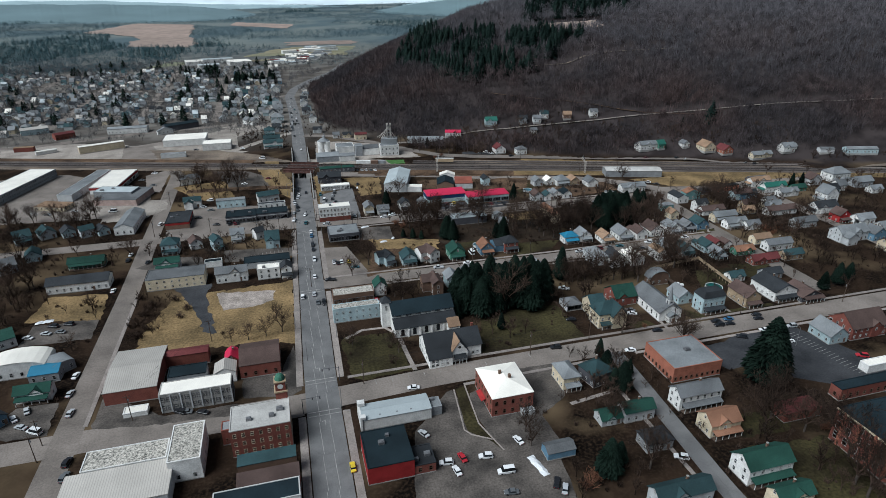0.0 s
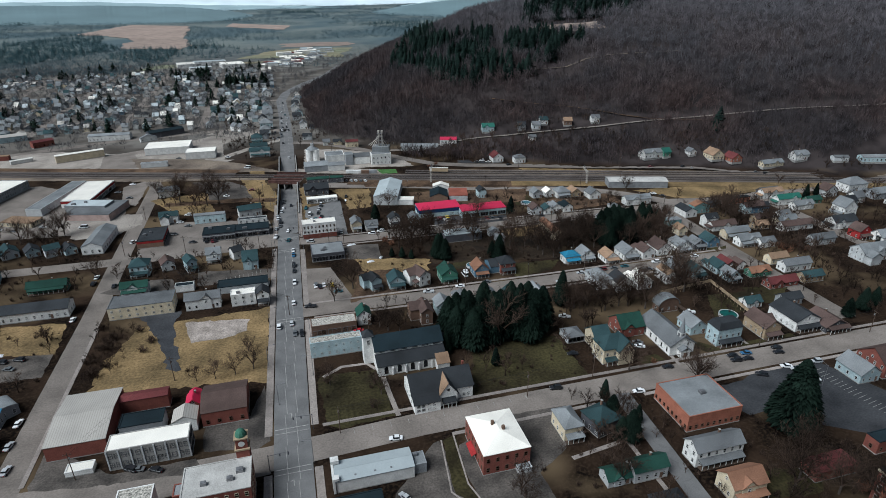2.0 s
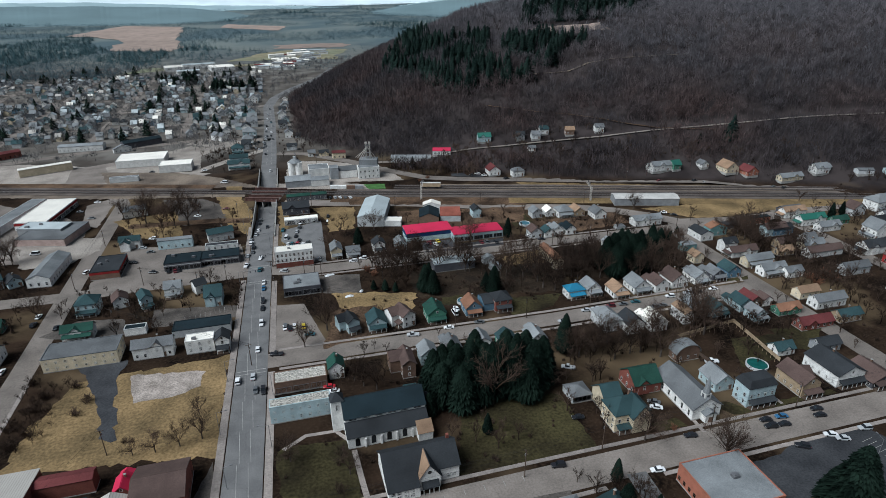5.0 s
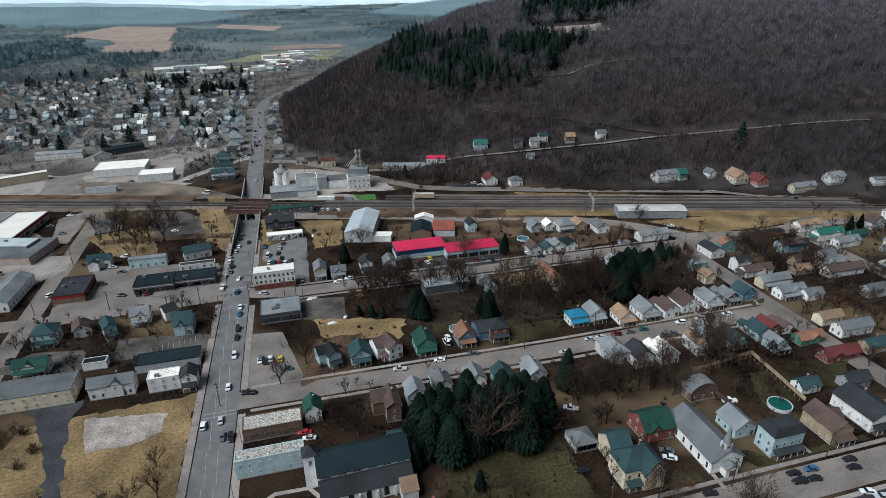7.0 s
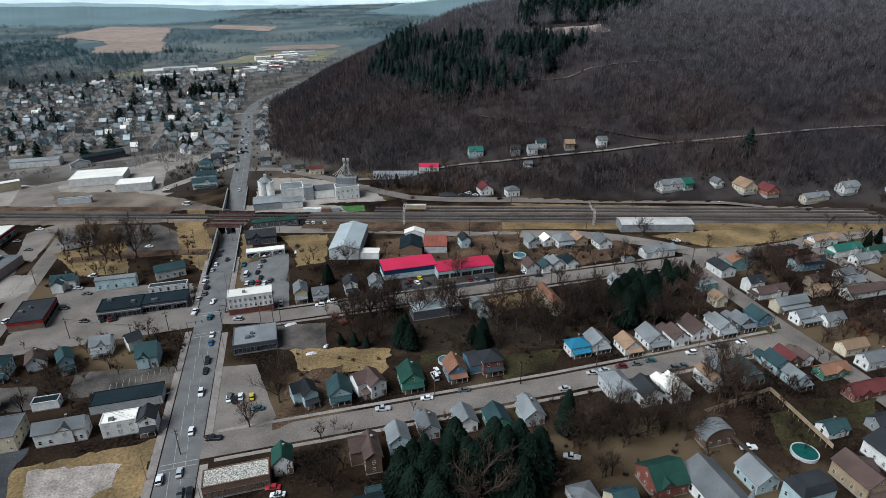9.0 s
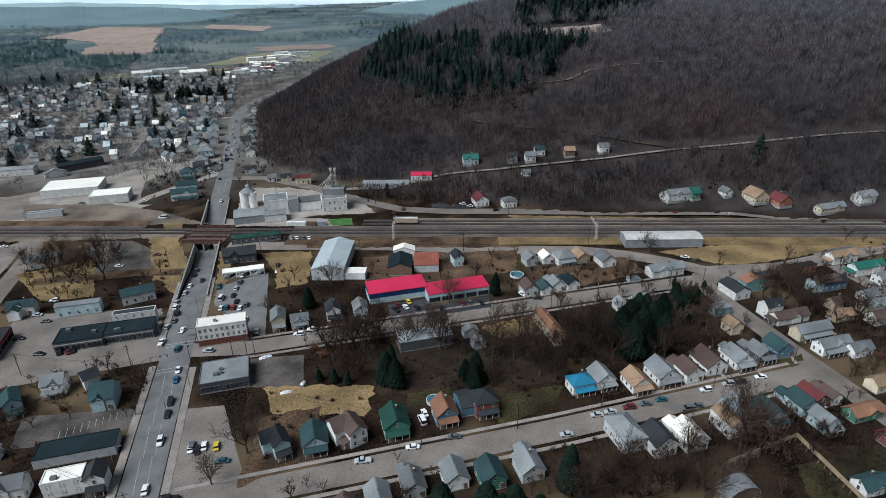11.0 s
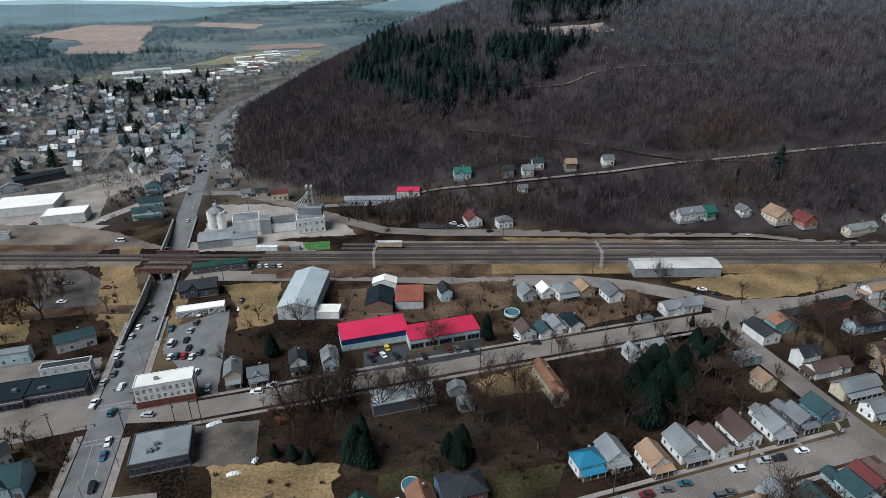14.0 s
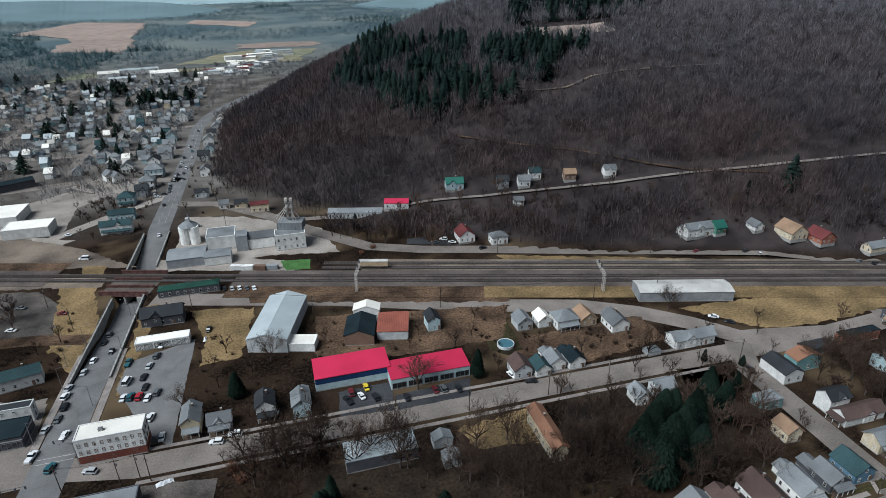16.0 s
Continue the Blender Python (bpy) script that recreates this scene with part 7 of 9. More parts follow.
car(23.6, 399.2, -12, "white", "van")
car(21.8, 412.1, -8, "teal", "pickup")
car(35.1, 375.0, -15, "white", "suv")
car(102.3, 364.0, 20, "black", "pickup")
car(104.1, 368.0, 5, "maroon", "suv")
car(107.4, 365.1, 15, "white", "sedan")
car(109.8, 369.6, 5, "yellow", "sedan")
car(112.2, 363.0, 10, "black", "suv")
car(134.0, 360.8, 5, "maroon", "sedan")
car(137.1, 360.5, 5, "grey", "suv")
car(142.5, 358.9, 5, "black", "sedan")
car(123.0, 359.6, 5, "black", "sedan")
car(55.9, 465.1, 10, "black", "sedan")
car(59.4, 464.1, 10, "silver", "sedan")
car(62.8, 463.6, 10, "white", "sedan")
car(66.3, 462.5, 10, "grey", "sedan")
car(69.8, 461.4, 10, "white", "sedan")
car(164.3, 361.0, 15, "white", "sedan")
car(169.8, 355.1, 75, "black", "sedan")
car(265.7, 373.7, 60, "white", "sedan")
car(269.3, 367.9, 55, "black", "sedan")
car(253.2, 337.0, -20, "black", "sedan")
car(155.4, 272.5, 80, "silver", "sedan")
car(160.8, 272.7, 80, "silver", "sedan")
car(168.4, 272.9, 80, "maroon", "suv")
car(175.1, 272.9, 80, "grey", "sedan")
car(181.8, 273.3, 80, "teal", "sedan")
car(201.0, 273.4, 80, "white", "suv")
car(211.3, 274.0, 80, "silver", "suv")
car(216.4, 273.5, 80, "black", "suv")
car(226.1, 274.1, 80, "white", "sedan")
car(140.8, 266.7, 80, "silver", "sedan")
car(158.7, 266.6, 80, "black", "suv")
car(163.7, 265.7, 80, "black", "sedan")
car(187.6, 266.5, 80, "grey", "suv")
car(192.2, 266.8, 80, "grey", "sedan")
car(73.1, 274.2, 80, "silver", "pickup")
car(89.7, 275.6, 80, "white", "sedan")
car(104.2, 276.3, 80, "grey", "sedan")
car(95.9, 287.2, 5, "white", "van")
car(97.6, 290.6, 5, "white", "sedan")
car(37.2, 177.4, 80, "white", "sedan")
car(100.7, 187.6, 80, "black", "suv")
car(129.8, 177.4, 80, "white", "sedan")
car(179.6, 187.4, 80, "black", "sedan")
car(186.2, 187.4, 80, "blue", "sedan")
car(201.4, 187.4, 80, "black", "sedan")
car(149.5, 187.8, 80, "black", "sedan")
car(35.0, 152.1, 30, "silver", "sedan")
car(38.8, 137.3, 80, "white", "suv")
car(41.1, 133.1, 10, "white", "sedan")
car(44.4, 138.1, 10, "red", "sedan")
car(51.9, 136.6, 78, "white", "suv")
car(56.0, 128.8, 85, "white", "van")
car(64.8, 140.6, 15, "white", "sedan")
car(69.2, 120.3, -30, "black", "suv")
car(70.6, 117.4, -30, "silver", "sedan")
car(54.5, 120.6, 80, "grey", "sedan")
car(9.8, 143.4, 0, "yellow", "sedan")
car(0.8, 260.6, 0, "white", "suv")
car(8.0, 281.0, 0, "white", "sedan")
car(7.5, 253.2, 180, "grey", "sedan")
car(10.4, 252.1, 180, "black", "suv")
car(198.7, 165.1, 80, "white", "sedan")
car(209.1, 174.8, 80, "silver", "suv")
car(195.2, 175.4, 70, "white", "sedan")
car(197.6, 172.8, 70, "silver", "sedan")
car(181.8, 173.6, 60, "black", "suv")
car(219.2, 148.4, 60, "red", "suv")
car(-88.2, 219.9, -10, "white", "sedan")
car(-87.2, 208.1, -10, "silver", "sedan")
car(-84.0, 196.0, -10, "silver", "sedan")
car(-89.8, 292.3, -5, "white", "sedan")
car(-89.8, 336.3, -5, "white", "sedan")
car(-89.6, 328.7, -5, "black", "suv")
car(-78.9, 323.3, -5, "black", "sedan")
car(-115.8, 255.2, 70, "white", "sedan")
car(-108.1, 263.0, 70, "black", "suv")
car(-109.4, 257.1, 70, "silver", "sedan")
car(-101.8, 263.1, 70, "black", "suv")
car(-103.6, 257.0, 70, "grey", "sedan")
car(112.6, 119.3, 60, "white", "suv")
car(-44.2, 185.7, 80, "grey", "sedan")
car(15.6, 275.3, 80, "black", "pickup")
car(23.7, 295.5, 0, "white", "sedan")
car(19.8, 296.6, 0, "grey", "suv")
car(27.6, 294.3, 0, "yellow", "sedan")
car(29.9, 286.9, 80, "teal", "sedan")
car(34.5, 247.8, 80, "red", "sedan")
car(35.8, 244.6, 80, "white", "sedan")
car(75.7, 364.8, 80, "white", "suv")
car(63.7, 357.9, 80, "white", "suv")
car(40.2, 363.6, 0, "white", "sedan")
car(-57.7, 407.3, 80, "silver", "sedan")
car(-52.1, 399.8, 80, "grey", "sedan")
car(-54.0, 420.2, 80, "white", "suv")
car(-46.6, 371.4, 75, "black", "sedan")
car(-38.7, 370.3, 10, "black", "suv")
car(-35.3, 369.9, 10, "maroon", "sedan")
car(-33.6, 370.4, 10, "black", "sedan")
car(-58.8, 387.1, 80, "black", "sedan")
car(-80.3, 381.2, -30, "white", "suv")
car(-109.2, 483.6, 80, "grey", "sedan")
car(-98.6, 468.0, 80, "grey", "sedan")
car(-102.4, 500.9, 80, "white", "sedan")
car(-31.9, 452.9, 75, "white", "sedan")
car(-34.4, 473.4, 80, "grey", "sedan")
car(-14.5, 462.4, 80, "maroon", "sedan")
car(127.3, 234.2, 60, "silver", "pickup")
car(117.2, 206.4, 80, "black", "sedan")
car(184.5, 222.0, 75, "white", "pickup")
car(146.8, 203.7, 60, "white", "sedan")
car(147.7, 206.5, 60, "grey", "sedan")
car(178.9, 184.2, 80, "black", "suv")
car(184.1, 183.9, 80, "black", "sedan")
car(199.7, 184.3, 80, "black", "sedan")
car(192.4, 471.3, -78, "black", "suv")
car(301.5, 432.0, -75, "maroon", "sedan")
car(326.4, 423.4, -75, "black", "suv")
car(332.2, 419.3, -75, "white", "sedan")
car(375.4, 397.4, -72, "grey", "sedan")
car(380.7, 392.9, -72, "black", "suv")
car(178.4, 484.5, 60, "white", "sedan")
car(174.8, 489.7, 60, "white", "suv")
car(169.2, 487.5, 60, "grey", "sedan")
car(36.5, 553.4, 80, "grey", "sedan")
car(8.6, 623.0, 60, "black", "sedan")
car(5.5, 618.1, 60, "silver", "sedan")
car(10.9, 634.6, 10, "grey", "suv")
car(11.8, 654.5, 10, "white", "sedan")
car(13.1, 668.4, 10, "black", "sedan")
car(18.5, 655.1, 10, "grey", "sedan")
car(13.9, 750.1, 5, "white", "suv")
car(19.3, 714.7, 5, "silver", "sedan")
car(9.8, 644.3, 10, "silver", "sedan")
car(-19.0, 523.1, 75, "white", "van")
car(27.9, 503.6, 10, "white", "van")
car(-102.3, 197.8, 30, "white", "sedan")
car(-99.4, 201.5, 20, "silver", "sedan")
car(-93.0, 188.5, 60, "white", "van")
car(-98.3, 192.3, 60, "silver", "sedan")
car(-78.1, 169.8, -10, "black", "suv")
car(-77.1, 163.1, -10, "grey", "suv")
car(-165.0, 424.3, 70, "white", "sedan")
car(-155.4, 419.8, 70, "grey", "sedan")
car(-140.2, 422.0, 70, "silver", "sedan")
car(-115.2, 414.9, 80, "white", "van")
car(-38.4, 184.0, 60, "black", "sedan")
car(-46.2, 186.3, 60, "black", "suv")
car(19.5, 295.6, 0, "white", "sedan")
car(21.7, 294.3, 0, "black", "sedan")
car(-64.0, 578.2, 60, "white", "van")
car(-77.7, 569.5, 70, "black", "sedan")
car(-36.7, 562.2, 70, "white", "sedan")
car(-1.8, 634.5, 10, "black", "sedan")
car(2.3, 641.6, 10, "grey", "sedan")
car(2.8, 622.0, 8, "silver", "suv")
car(5.1, 646.7, 8, "black", "suv")
car(11.6, 599.4, 8, "black", "sedan")
car(15.2, 547.8, 5, "white", "sedan")

# a queue at the lights and cars beyond the underpass
for x, y, rot, paint_key, kind in ((6.8, 421, -4, "white", "sedan"), (5.6, 412, -4, "silver", "sedan"), (4.6, 390, -4, "black", "suv"), (4.2, 383.5, -4, "grey", "sedan"), (7.2, 437, -4, "black", "sedan"), (7.6, 444.5, -4, "grey", "suv"), (12.2, 427, 176, "black", "sedan"), (10.4, 343, 178, "white", "sedan"), (10.3, 336.5, 178, "blue", "sedan"), (10.0, 323, 178, "black", "suv"), (9.8, 316, 178, "black", "sedan"), (9.4, 302, 178, "white", "suv"), (12.4, 690, 2, "grey", "sedan"), (12.8, 700, 2, "white", "sedan"), (13.0, 716, 2, "black", "suv"), (12.0, 663, 2, "silver", "sedan"), (17.2, 670, 182, "black", "sedan"), (17.5, 684, 182, "white", "sedan"), (14.2, 753, 2, "black", "sedan"), (14.5, 777, 2, "silver", "sedan"), (16.8, 811, 182, "grey", "suv"), (11.5, 628, 3, "grey", "sedan"), (11.0, 640, 3, "black", "sedan"), (17.6, 735, 182, "teal", "sedan"), (6.4, 262, 0, "silver", "sedan")):
    car(x, y, rot, paint_key, kind, f"{paint_key} {kind} waiting in the main street")

# ---------------------------------------------------------------- poles and cables
pole_line([(-39.0, 231.9), (-62.0, 186.5)], 11, 5)
pole_line([(14.7, 347.0), (31.1, 345.4), (36.4, 346.2)], 10.5, 0)
pole_line([(39.6, 344.6), (87.8, 361.0), (117.0, 349.4), (141.8, 344.7)], 10.5, 90)
pole_line([(141.8, 344.7), (172.8, 346.5), (196.8, 346.0), (237.9, 348.0), (253.4, 343.3)], 10.5, 90)
pole_line([(38.0, 312.5), (93.0, 276.7), (126.2, 274.4)], 10.5, 90)
pole_line([(126.2, 274.4), (159.5, 276.5), (205.0, 274.3), (243.0, 276.1)], 10.5, 90)
pole_line([(19.5, 185.4), (88.6, 186.3), (117.8, 190.6), (158.1, 188.8)], 11, 90)
pole_line([(158.1, 188.8), (195.5, 190.5), (250.1, 186.5)], 11, 90)
pole_line([(-6.1, 446.2), (-22.7, 471.2)], 11, -17)
pole_line([(42.0, 451.5), (95.5, 427.0), (152.4, 417.4)], 11, -17)
pole_line([(152.4, 417.4), (223.1, 403.6), (254.0, 399.7)], 11, -17)
pole_line([(-81.3, 361.7), (-79.4, 417.2)], 10.5, 0)
pole_line([(-48.8, 357.6), (-21.1, 344.5), (-8.1, 351.4)], 10.5, 0)
pole_line([(197.7, 463.0), (276.9, 438.3), (351.9, 410.7)], 11, -25)
pole_line([(-88.5, 181.0), (-87.8, 173.0)], 11, 0)
pole_line([(-54.0, 317.0), (5.7, 270.8)], 10.5, 0)
pole_line([(106.8, 537.8), (53.1, 550.2)], 11, 0)

# ---------------------------------------------------------------- street lamps
street_lamp(13.3, 461.2, 180)
street_lamp(14.1, 388.2, 180)
street_lamp(-1.1, 417.0, 0)
street_lamp(-0.3, 206.3, 0)
street_lamp(9.8, 174.4, 180)
street_lamp(9.9, 315.7, 180)
street_lamp(199.4, 162.2, 90)
for y in (232, 262, 292, 340, 372, 402, 432):
    street_lamp(float(main_x(y)) - 8.6, y, 0, 9.5, 3.0)
for y in (221, 249, 330, 358, 419, 446):
    street_lamp(float(main_x(y)) + 8.6, y, 180, 9.5, 3.0)
for y in (585, 640, 700, 760):
    street_lamp(float(main_x(y)) + 8.6, y, 180, 9.5, 3.0)


# ---------------------------------------------------------------- woods and fields
def drape(name, a, b, c, d, mats, lift, label, n=12):
    """A field between four corners, laid over the land."""
    v, f = [], []
    for j in range(n + 1):
        for i in range(n + 1):
            u, w = i / n, j / n
            x = (a[0] * (1 - u) + b[0] * u) * (1 - w) + (d[0] * (1 - u) + c[0] * u) * w
            y = (a[1] * (1 - u) + b[1] * u) * (1 - w) + (d[1] * (1 - u) + c[1] * u) * w
            size = math.hypot(c[0] - a[0], c[1] - a[1])
            x, y = x + 0.09 * size * noise.noise(Vector((x / size * 5, y / size * 5, 3))), y + 0.09 * size * noise.noise(Vector((x / size * 5, y / size * 5, 8)))
            v.append((x, y, hz(x, y) + lift))
    f = [(j * (n + 1) + i, j * (n + 1) + i + 1, (j + 1) * (n + 1) + i + 1, (j + 1) * (n + 1) + i) for j in range(n) for i in range(n)]
    me = bpy.data.meshes.new(name)
    me.from_pydata(v, [], f)
    me.materials.append(mats)
    return tagged(new(name, me), label, "field", kind="structure")


TAN_FIELD = mat("stubble_field", (0.29, 0.225, 0.19), 0.95, 0.15, 0.008, 0.05, second=(0.24, 0.19, 0.16))
GREEN_FIELD = mat("winter_pasture", (0.155, 0.17, 0.115), 0.95, 0.2, 0.008, 0.05, second=(0.23, 0.19, 0.12))
drape("field", (-520, 2020), (-215, 1800), (-250, 2330), (-450, 2400), TAN_FIELD, 1.2, "tan stubble field on the valley side")
drape("field", (-330, 1600), (-180, 1560), (-210, 1850), (-360, 1900), TAN_FIELD, 1.0, "tan stubble field on the valley side")
drape("field", (-130, 2250), (60, 2080), (80, 2240), (-120, 2400), TAN_FIELD, 1.2, "pale stubble field across the valley")
drape("field", (-230, 1190), (10, 1255), (98, 1300), (-190, 1275), GREEN_FIELD, 0.5, "green playing field beside the works")
drape("field", (-60, 1330), (140, 1300), (190, 1480), (30, 1500), GREEN_FIELD, 0.5, "greenish winter pasture in the valley")
drape("field", (36, 1540), (198, 1543), (210, 1640), (40, 1640), TAN_FIELD, 0.6, "pale field in the valley")
drape("field", (-1500, 2500), (-900, 2350), (-950, 2650), (-1500, 2850), TAN_FIELD, 1.5, "tan field on the far slope")
drape("clearing", (318, 704), (396, 690), (398, 712), (312, 724), TAN_FIELD, 0.8, "tan clearing on top of the wooded hill")


PINES = [(150, 770), (166, 650), (197, 604), (240, 602), (285, 615), (335, 618), (356, 655), (310, 680), (268, 706), (216, 790), (190, 860)]
PINES_TOP = [(300, 722), (345, 735), (420, 716), (470, 730), (470, 790), (340, 800)]
CLEAR = [(314, 702), (350, 694), (400, 686), (402, 714), (360, 720), (308, 727)]
BRUSH = [(262, 575), (330, 585), (340, 612), (290, 612), (262, 600)]


hill_track = [(208, 583), (273, 537), (314, 502), (334, 489), (380, 470), (455, 456), (560, 440)]
ribbon("road_cutting", [(257, 624), (288, 619), (311, 615), (335, 620), (359, 615), (379, 607), (400, 601), (433, 596)], 5.0, CINDERS, 0.3, "pale logging track across the wooded hill", sink=False)
CUTTING = [(257, 624), (288, 619), (311, 615), (335, 620), (359, 615), (379, 607), (400, 601), (433, 596)]
ribbon("road_track", hill_track[:5], 4.5, DIRT, 0.3, "dirt track through the wooded hillside", sink=False)


FOOT_HOMES = [(186, 486), (203, 476), (308, 442), (320, 441), (341, 435), (356, 425), (368, 417), (393, 402), (420, 401), (450, 389), (474, 379)]


def hill_woods():
    rnd = random.Random(3)
    bare, pine = [], []
    homes = [(117, 552), (147, 532), (175, 528), (199, 526), (250, 507), (265, 503), (225, 515)]
    tries = 46000
    for _ in range(tries):
        x, y = rnd.uniform(40, 900), rnd.uniform(395, 1250)
        south = (y - (497 - 0.40 * (x - 135))) * 0.93
        west = float(west_of(x, y))
        if south < 4 + 4 * noise.noise(Vector((x * 0.05, y * 0.05, 3))) or west < -4 + 7 * noise.noise(Vector((x * 0.03, y * 0.03, 1))) or y > 1230:
            continue
        if y - 140 > 4.5 * (x + 200) or x > 60 + 1.55 * (y - 60):
            continue
        if in_poly(x, y, CLEAR) or near_line(x, y, hill_road, 4.2) or (x < 300 and near_line(x, y + 4, hill_road, 4)) or near_line(x, y, hill_track, 4.5) or near_line(x, y - 1, CUTTING, 5):
            continue
        if any(abs(x - a) < 12 and -12 < y - b < 6 for a, b in homes) or any(abs(x - a) < 9 and -16 < y - b < 8 for a, b in FOOT_HOMES):
            continue
        z = hz(x, y)
        if (in_poly(x, y, PINES) and rnd.random() < 0.26 + 1.6 * noise.noise(Vector((x * 0.034, y * 0.034, 7)))) or (in_poly(x, y, PINES_TOP) and rnd.random() < 0.4) or rnd.random() < 0.0002:
            s = rnd.uniform(12, 25)
            pine.append((x, y, z - 0.5, s * rnd.uniform(1.1, 1.8), s * 0.92, rnd.randrange(4)))
        elif not (in_poly(x, y, BRUSH) and rnd.random() < 0.7):
            s = rnd.uniform(3, 6.5) if x < 320 and near_line(x, y + 11, hill_road, 10) else rnd.uniform(9, 17)
            bare.append((x, y, z - 0.5, s * 0.95, s, rnd.randrange(6)))
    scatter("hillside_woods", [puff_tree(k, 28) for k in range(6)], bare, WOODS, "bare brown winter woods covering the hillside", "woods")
    scatter("hillside_pines", [spire_pine(k) for k in range(4)], pine, HILL_NEEDLES, "dark green conifers on the hilltop", "woods")


hill_woods()


DARK_WOOD = [(-640, 1800), (-520, 2000), (-440, 1960), (-400, 1760), (-325, 1610), (-380, 1440), (-430, 1350), (-490, 1330), (-600, 1500)]


def valley_woods():
    rnd = random.Random(8)
    bare, pine = [], []
    fields = [[(-520, 2020), (-215, 1800), (-250, 2330), (-450, 2400)], [(-330, 1600), (-180, 1560), (-210, 1850), (-360, 1900)], [(-130, 2250), (60, 2080), (80, 2240), (-120, 2400)], [(-240, 1120), (40, 1140), (98, 1300), (-190, 1275)], [(-80, 1300), (140, 1270), (190, 1480), (30, 1500)], [(36, 1530), (198, 1533), (210, 1640), (40, 1640)], [(-1500, 2500), (-900, 2350), (-950, 2650), (-1500, 2850)]]
    for _ in range(52000):
        y = 1150 + 3400 * rnd.random() ** 1.4
        x = rnd.uniform(-0.62 * y, 0.36 * y + 60)
        if any(in_poly(x, y, p) for p in fields) or (x > -190 and y < 1560 and rnd.random() < 0.85):
            continue
        patch_noise = noise.noise(Vector((x * 0.004, y * 0.004, 0)))
        if patch_noise < -0.12 and y > 1500 and not in_poly(x, y, DARK_WOOD):
            continue
        s = rnd.uniform(7, 12)
        k = 0.75 + y / 4200
        if noise.noise(Vector((x * 0.003 + 9, y * 0.003, 4))) > 0.3 or in_poly(x, y, DARK_WOOD):
            pine.append((x, y, hz(x, y) - 0.5, s * k * 2.2, s, rnd.randrange(3)))
        else:
            bare.append((x, y, hz(x, y) - 0.5, s * k * 1.9, s * 0.9, rnd.randrange(4)))
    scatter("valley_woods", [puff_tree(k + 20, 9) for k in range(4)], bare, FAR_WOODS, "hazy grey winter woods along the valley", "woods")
    scatter("valley_pines", [spire_pine(k + 20, 20) for k in range(3)], pine, FAR_PINE, "conifer woods across the valley, hazed blue-green", "woods")


# far conifers, with the haze put into their blue-green colour
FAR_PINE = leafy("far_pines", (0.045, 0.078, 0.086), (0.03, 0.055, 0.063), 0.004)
valley_woods()


# ---------------------------------------------------------------- the ridges beyond the valley
def ridge(away, bearings, tops, color, glow, seed):
    """A far wooded ridge, as a long uneven bank across the horizon, with haze put into its colour and glow."""
    m = bpy.data.materials.new("distant_ridge")
    m.use_nodes = True
    n, l = m.node_tree.nodes, m.node_tree.links
    b = n["Principled BSDF"]
    geo, tex, mix = n.new("ShaderNodeNewGeometry"), n.new("ShaderNodeTexNoise"), n.new("ShaderNodeMixRGB")
    tex.inputs["Scale"].default_value, tex.inputs["Detail"].default_value = 0.006, 6.0
    l.new(geo.outputs["Position"], tex.inputs["Vector"])
    l.new(tex.outputs["Fac"], mix.inputs["Fac"])
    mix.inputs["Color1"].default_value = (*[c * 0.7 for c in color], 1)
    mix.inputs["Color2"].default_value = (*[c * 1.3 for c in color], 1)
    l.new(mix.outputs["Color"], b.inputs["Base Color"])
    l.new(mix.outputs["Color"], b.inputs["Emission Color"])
    # emission lifts the ridge as haze would; nothing here is a lamp
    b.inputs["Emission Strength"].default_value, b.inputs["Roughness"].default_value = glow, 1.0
    v, f = [], []
    angles = np.linspace(-50, 62, 560)
    for i, a in enumerate(angles):
        top = float(np.interp(a, bearings, tops)) + 5 * noise.noise(Vector((a * 0.5, seed, 0))) + 0.8 * noise.noise(Vector((a * 5, seed, 1)))
        for k, (r, z) in enumerate(((away - 700, -25), (away - 320, top * 0.45 - 4), (away - 90, top * 0.86), (away, top), (away + 60, -25))):
            v.append((math.sin(radians(a)) * r, math.cos(radians(a)) * r, z))
        if i:
            p, q = 5 * (i - 1), 5 * i
            f += [(p + k, q + k, q + k + 1, p + k + 1) for k in range(4)]
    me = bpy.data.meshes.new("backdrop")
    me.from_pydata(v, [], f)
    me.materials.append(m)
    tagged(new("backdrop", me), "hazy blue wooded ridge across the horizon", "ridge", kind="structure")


# painted haze: each ridge farther off is paler and glows more
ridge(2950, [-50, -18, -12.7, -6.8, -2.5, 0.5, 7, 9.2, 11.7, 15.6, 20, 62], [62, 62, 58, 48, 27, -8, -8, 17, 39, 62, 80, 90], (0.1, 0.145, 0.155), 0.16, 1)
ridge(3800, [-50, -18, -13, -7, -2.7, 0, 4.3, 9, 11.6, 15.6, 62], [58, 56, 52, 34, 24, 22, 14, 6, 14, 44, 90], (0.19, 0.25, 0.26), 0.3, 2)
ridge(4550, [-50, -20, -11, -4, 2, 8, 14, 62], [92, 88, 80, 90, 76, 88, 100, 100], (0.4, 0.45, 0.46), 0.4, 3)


# ---------------------------------------------------------------- the far side of the town
WORKS_YARD = [(-290, 640), (-290, 560), (-20, 560), (-20, 640), (-60, 690), (-200, 700)]
OLD_BUILT = [(a, b, r * 0.9) for a, b, r in FOOTPRINTS if b > 520]


